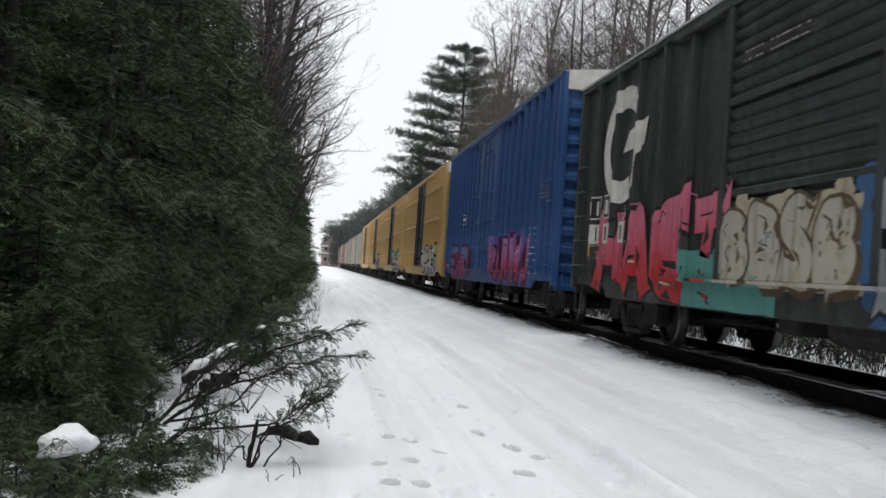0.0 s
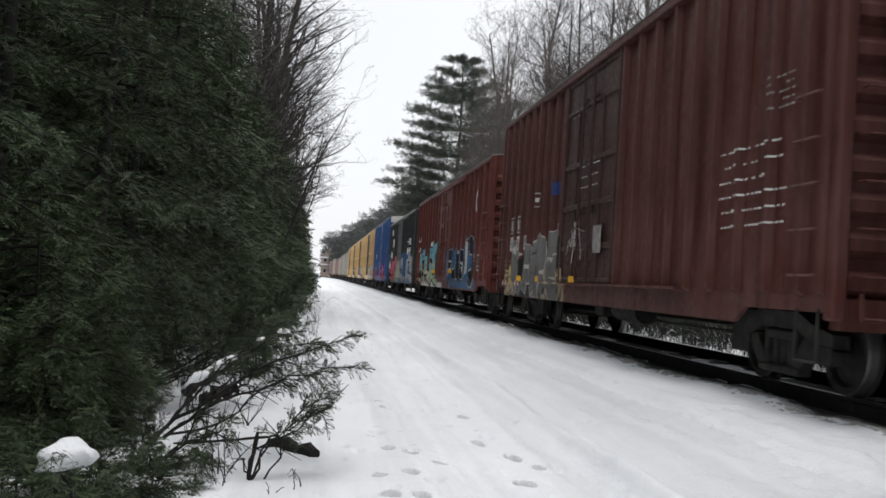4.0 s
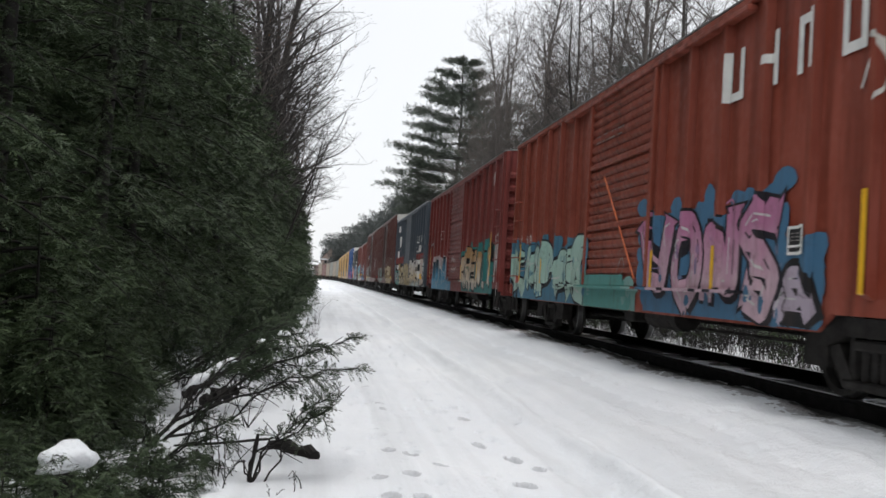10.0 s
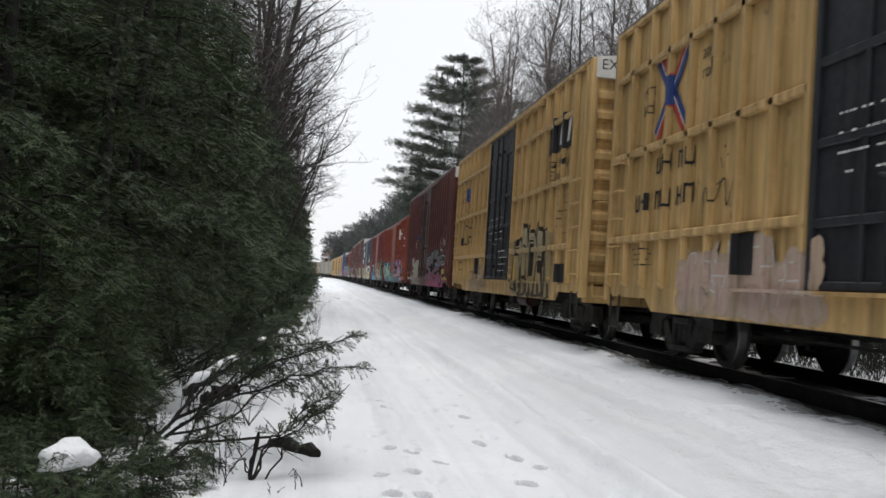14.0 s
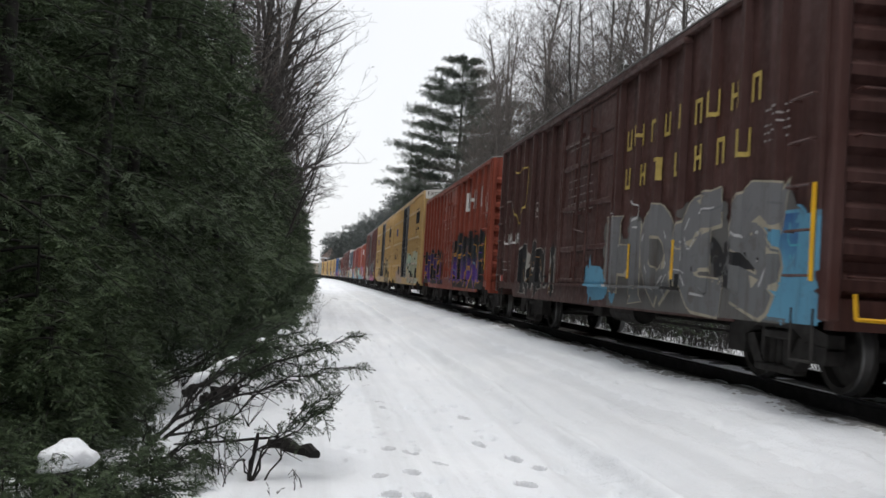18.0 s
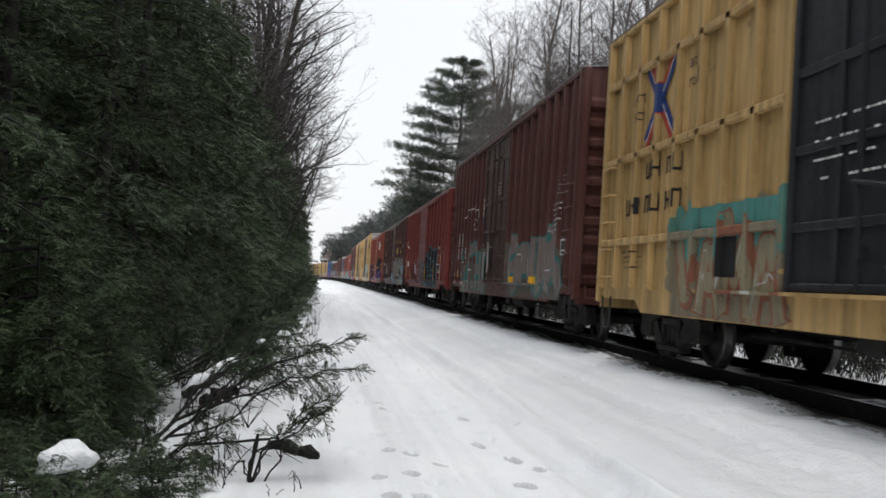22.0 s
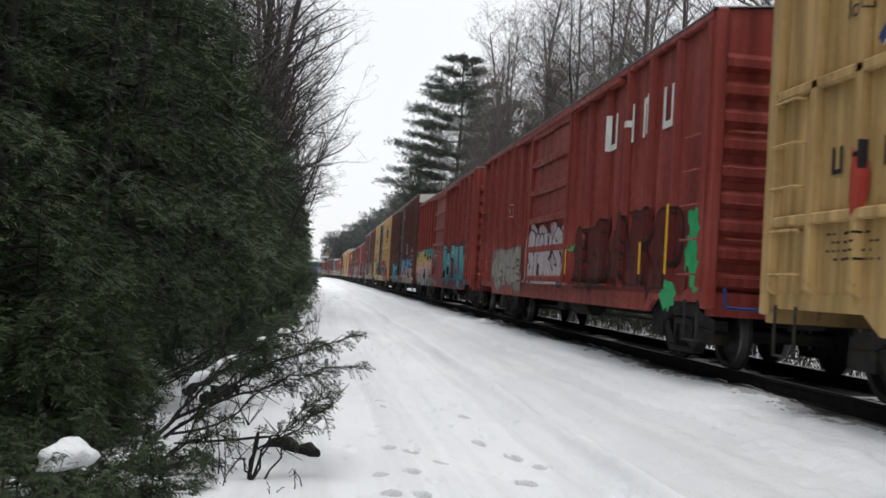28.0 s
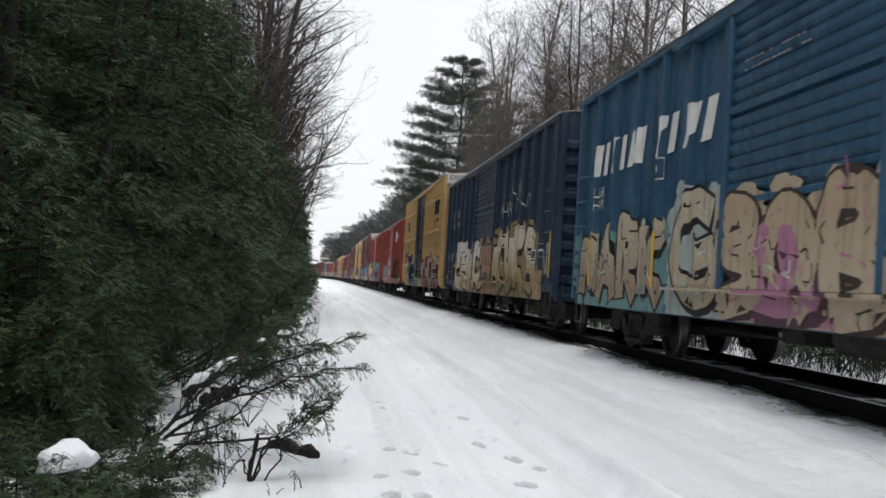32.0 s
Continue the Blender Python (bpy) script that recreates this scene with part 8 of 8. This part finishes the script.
TRAIN[19] = yellow_car("yellow tall boxcar with a black door, navy and maroon graffiti", [
    piece(294, 6.7, 7.5, 0.66, 1.0, 1, ((0.10, 0.27, 0.25), TE, TE, TE, TE), "teal sprayed patch", cloud=3), piece(295, 2.6, 3.1, 0.66, 1.5, 1, ((0.14, 0.28, 0.24), TE, TE, TE, TE), "teal sprayed patch", cloud=3),
    piece(290, 2.6, 6.9, 0.68, 2.18, 3, ((0.012, 0.016, 0.03), (0.60, 0.60, 0.60), (0.012, 0.014, 0.026), (0.022, 0.042, 0.13), WH), "navy graffiti edged in white and black", text="TEU", cloud=4, edge=0.05, fat=0.44, puff=-0.25), piece(291, 9.4, 14.9, 0.66, 2.02, 5, (MAR, (0.13, 0.022, 0.03), (0.30, 0.26, 0.22), (0.44, 0.40, 0.34), CR), "silver graffiti edged in maroon", text="CHEAK", cloud=6, edge=0.06, fat=0.34, puff=-0.05), info_box(13.9, 1.08, 0.5, 0.36),
    tag_line(292, 6.9, 7.2, 1.15, 2.0, 2, WHITE, "white sprayed tags on the door", 0.025), tag_line(293, 7.4, 8.2, 1.75, 2.05, 3, WHITE, "white sprayed tags on the door", 0.025), tag_line(296, 7.45, 8.15, 1.25, 1.55, 3, WHITE, "white sprayed tags on the door", 0.025), ("graffiti_mark", [blob(random.Random(3), 1.55, 1.95, 0.16, 0.30, 0)], [REDM], "red sprayed mark")])
TRAIN[20] = spec_of("wide", "louver", 4.33, NAVY, "navy blue boxcar with cream graffiti and a white scrawl", art=[
    piece(305, 6.0, 9.4, 0.66, 2.1, 2, ((0.36, 0.21, 0.13), (0.10, 0.06, 0.04), (0.34, 0.20, 0.13), (0.38, 0.24, 0.15), CR), "peeling tan paint on the door", cloud=6, fat=0.12, edge=0.03), piece(300, 2.3, 7.6, 0.66, 2.2, 4, ((0.36, 0.27, 0.15), BK, (0.58, 0.49, 0.33), (0.72, 0.70, 0.63), WH), "cream and white graffiti with black edging", text="ZEKC", cloud=5, edge=0.06, fat=0.38, puff=-0.15),
    piece(301, 9.5, 14.0, 0.66, 2.35, 4, ((0.30, 0.22, 0.11), (0.03, 0.025, 0.02), (0.34, 0.27, 0.12), (0.64, 0.58, 0.46), CR), "cream graffiti with black edging", text="CUKS", cloud=9, edge=0.07, fat=0.40, puff=0.06), piece(304, 13.8, 14.5, 0.66, 1.3, 1, ((0.36, 0.25, 0.15), TAN, TAN, TAN, CR), "tan sprayed patch", cloud=3),
    tag_line(302, 9.9, 11.1, 2.45, 3.05, 5, PALEGREY, "thin white scrawl", 0.022), tag_line(306, 11.3, 13.3, 2.6, 3.36, 4, PALEGREY, "thin white scrawl", 0.026), blocks(1.2, 3.2, 3.05, 3.30, 6, WHITE, "white block lettering", 0.45), blocks(1.2, 3.2, 2.70, 2.95, 6, WHITE, "white block lettering", 0.45), blocks(0.9, 2.0, 1.6, 1.9, 4, WHITE, "white block numbers", 0.4), tag_line(303, 14.6, 15.4, 0.9, 2.0, 3, PALEGREY, "pale sprayed tag", 0.035),
    info_box(13.62, 1.42, 0.44, 0.28), small_print(303, 14.3, 14.8, 1.5, 1.9, 6, FAINT)] + tapes((15.2,), 1.1, 2.0, 0.08) + tapes((3.0, 5.6, 9.9), 1.0, 1.5, 0.07))
BOLD = [q for u, w in ((0.95, 0.62), (1.75, 0.66), (2.55, 0.72), (3.75, 0.75), (4.75, 0.95)) for q in (([(u, 2.78), (u + w * 0.34, 2.78), (u + w * 0.62, 3.30), (u + w * 0.28, 3.30)], 0), ([(u + w * 0.62, 2.78), (u + w * 0.95, 2.78), (u + w * 1.12, 3.30), (u + w * 0.82, 3.30)], 0))]
TRAIN[21] = spec_of("wide", "louver", 4.26, SKYBLUE, "mid-blue boxcar with white block lettering and cream graffiti", art=[
    ("letter_bar", BOLD, [WHITE], "large white slanted block lettering"), blocks(0.9, 1.5, 2.2, 2.62, 3, PALEGREY, "small white block lettering", 0.4, 2), blocks(0.93, 3.05, 1.52, 1.74, 8, WHITE, "white block numbers", 0.5),
    piece(310, 0.25, 4.3, 0.66, 2.1, 4, ((0.16, 0.30, 0.30), BK, (0.36, 0.27, 0.20), (0.52, 0.46, 0.34), WH), "cream and black graffiti with teal", text="NARK", cloud=4, edge=0.05, fat=0.38, puff=-0.15), piece(313, 4.5, 6.1, 0.66, 2.25, 1, ((0.40, 0.46, 0.44), BK, (0.50, 0.42, 0.30), (0.54, 0.48, 0.36), WH), "cream graffiti beside the door", text="G", cloud=3, edge=0.06, fat=0.22),
    piece(311, 6.1, 10.6, 0.66, 2.1, 4, ((0.46, 0.38, 0.27), (0.05, 0.035, 0.03), (0.50, 0.42, 0.30), (0.46, 0.36, 0.24), (0.5, 0.2, 0.32)), "cream and pink graffiti across the door", text="BOBS", cloud=8, edge=0.05), piece(314, 6.7, 8.5, 0.68, 1.75, 1, ((0.42, 0.18, 0.28), (0.10, 0.05, 0.07), (0.46, 0.22, 0.32), (0.44, 0.20, 0.30), WH), "pink graffiti across the door", text="S", cloud=3, fat=0.2), piece(312, 10.6, 14.8, 0.66, 2.0, 5, (CR, BK, CR, SV, PK), "cream graffiti", cloud=5, edge=0.05)] + tapes((0.94, 3.62), 1.0, 1.75, 0.07))


def framed_box(u, z, w=0.28, h=0.30, t=0.018):
    """A thin white stencilled frame with two rows of print in it."""
    return ("stencil", [rect(u, u + w, z, z + t), rect(u, u + w, z + h - t, z + h), rect(u, u + t, z + t, z + h - t), rect(u + w - t, u + w, z + t, z + h - t), rect(u + w * 0.38, u + w * 0.62, z + h * 0.35, z + h * 0.65)], [PALEGREY], "thin white stencilled frame")


for k in range(22):
    if TRAIN[k]["kind"] == "frame":
        continue
    L, extra = TRAIN[k]["L"], []
    extra.append(small_print(500 + k, 0.75, 1.9, 1.22, 1.52, 3, FAINT))
    if TRAIN[k]["kind"] == "close" and k != 16:
        extra.append(small_print(530 + k, L - 1.3, L - 0.7, 2.5 + 0.1 * (k % 4), 2.9 + 0.1 * (k % 4), 5, FAINT))
    if k % 3 != 1 and k not in (17, 20):
        extra.append(framed_box(3.9 + 0.3 * (k % 3), 2.38 + 0.06 * (k % 4)))
    if k % 4 in (0, 3) and k not in (3, 8, 16):
        extra.append(("reflector", [rect(0.30, 0.40, 1.0, 1.16), rect(0.40, 0.72, 1.0, 1.16, 1), rect(0.72, 0.82, 1.0, 1.16)], [WHITE, REDM], "red and white reflective strip"))
    extra.append(small_print(560 + k, TRAIN[k]["door"][0] + 0.5, TRAIN[k]["door"][0] + 1.9, TRAIN[k]["E"] - 0.95, TRAIN[k]["E"] - 0.75, 2, FAINT))
    if k in (3, 8, 14, 16):
        extra.append(slab(1.34, 1.78, 1.12, 1.34, "yellow placard", TAPE if k == 14 else OCHREM))
        extra.append(slab(0.72, 1.0, 1.13, 1.25, "yellow placard", TAPE) if k == 14 else slab(1.34, 1.78, 0.93, 1.07, "ochre placard"))
        extra += [("reflector", [rect(a, a + 0.10, 0.90, 1.0), rect(a + 0.10, a + 0.32, 0.90, 1.0, 1), rect(a + 0.32, a + 0.42, 0.90, 1.0)], [WHITE, REDM], "red and white reflective strip") for a in (0.60, 2.05)]
        extra.append(tag_line(640 + k, 2.05, 2.6, 1.15, 1.62, 4, WHITE, "white sprayed script", 0.03))
    TRAIN[k]["art"] = TRAIN[k]["art"] + extra

# cars far ahead
for k, (kd, st, E, pm, lb) in {-1: ("frame", "plug", 4.94, YELLOW, "yellow boxcar with a black door"), -2: ("frame", "plug", 4.94, YELLOW, "yellow boxcar with a black door"), -3: ("frame", "plug", 4.94, YELLOW, "weathered yellow boxcar far along the train"), -4: ("close", "plug", 4.9, YELLOW, "weathered yellow boxcar with a dark door"),
                               -5: ("close", "plug", 4.6, PALEGREEN, "pale grey-green boxcar far along the train"), -6: ("close", "plug", 4.6, CREAM, "cream boxcar far along the train"), -7: ("close", "plug", 4.7, PALEGREEN, "pale grey-green boxcar far along the train"), -8: ("close", "plug", 4.5, CREAM, "dirty cream boxcar far along the train"),
                               -9: ("wide", "plug", 4.4, MAROON, "maroon boxcar far along the train"), -10: ("close", "plug", 4.8, CREAM, "pale boxcar far along the train"), -11: ("wide", "plug", 4.4, BROWN, "brown boxcar far along the train")}.items():
    art = []
    if k > -4:
        art = [piece(400 + k, 9.5, 14.2, 0.7, 1.9, 5, ((SV, BK, WH, CR, WH), (TE, BK, LI, CR, WH), (SG, BK, SG, CR, RD))[-k - 1], "pale and black graffiti", cloud=4)]
    TRAIN[k] = spec_of(kd, st, E, pm, lb, door_paint=BLACKP if pm == YELLOW else pm, top=k in (-1, -2), art=art, far=k < -4)

FRONT = {}          # place of each car's front along the track at the start
p = 33.71 - 0.0
for k in range(0, 22):
    FRONT[k] = p
    p -= TRAIN[k]["L"] + (1.60 if k not in (1, 2) else 1.68)
p = FRONT[0]
for k in range(-1, -12, -1):
    p += 1.62 + TRAIN[k]["L"]
    FRONT[k] = p
CARS = {k: boxcar(TRAIN[k], k) for k in sorted(TRAIN, reverse=True)}


def run(t):
    """Metres the train has gone after t seconds."""
    u = t / 32.0
    return 355.643 * u + 24.794 * u ** 2 - 58.649 * u ** 3 + 26.252 * u ** 4


def motions():
    for k, car in CARS.items():
        mid = FRONT[k] - TRAIN[k]["L"] / 2
        rows = []
        for i in range(33):
            x, y, a = track_at(mid + run(i))
            rows.append((float(i), pose(x, y, 0, 0, 0, math.degrees(a))))
        walk(car, rows)
    for w, k, a in WHEELS:          # wheels roll while their car is near
        if k < 0:
            continue
        mid = FRONT[k] - TRAIN[k]["L"] / 2
        near = [i for i in range(961) if -14 < mid + run(i / 30) < 40]
        if not near:
            continue
        s0, rows = run(near[0] / 30), []
        at = lambda i: pose(0, a, 0.42, -math.degrees((run(i / 30) - s0) / 0.42) % 360)
        if near[0] > 0:
            rows.append((0.0, at(near[0])))
        rows += [(i / 30, at(i)) for i in near]
        if near[-1] < 960:
            rows.append((32.0, at(near[-1])))
        walk(w, rows)


motions()
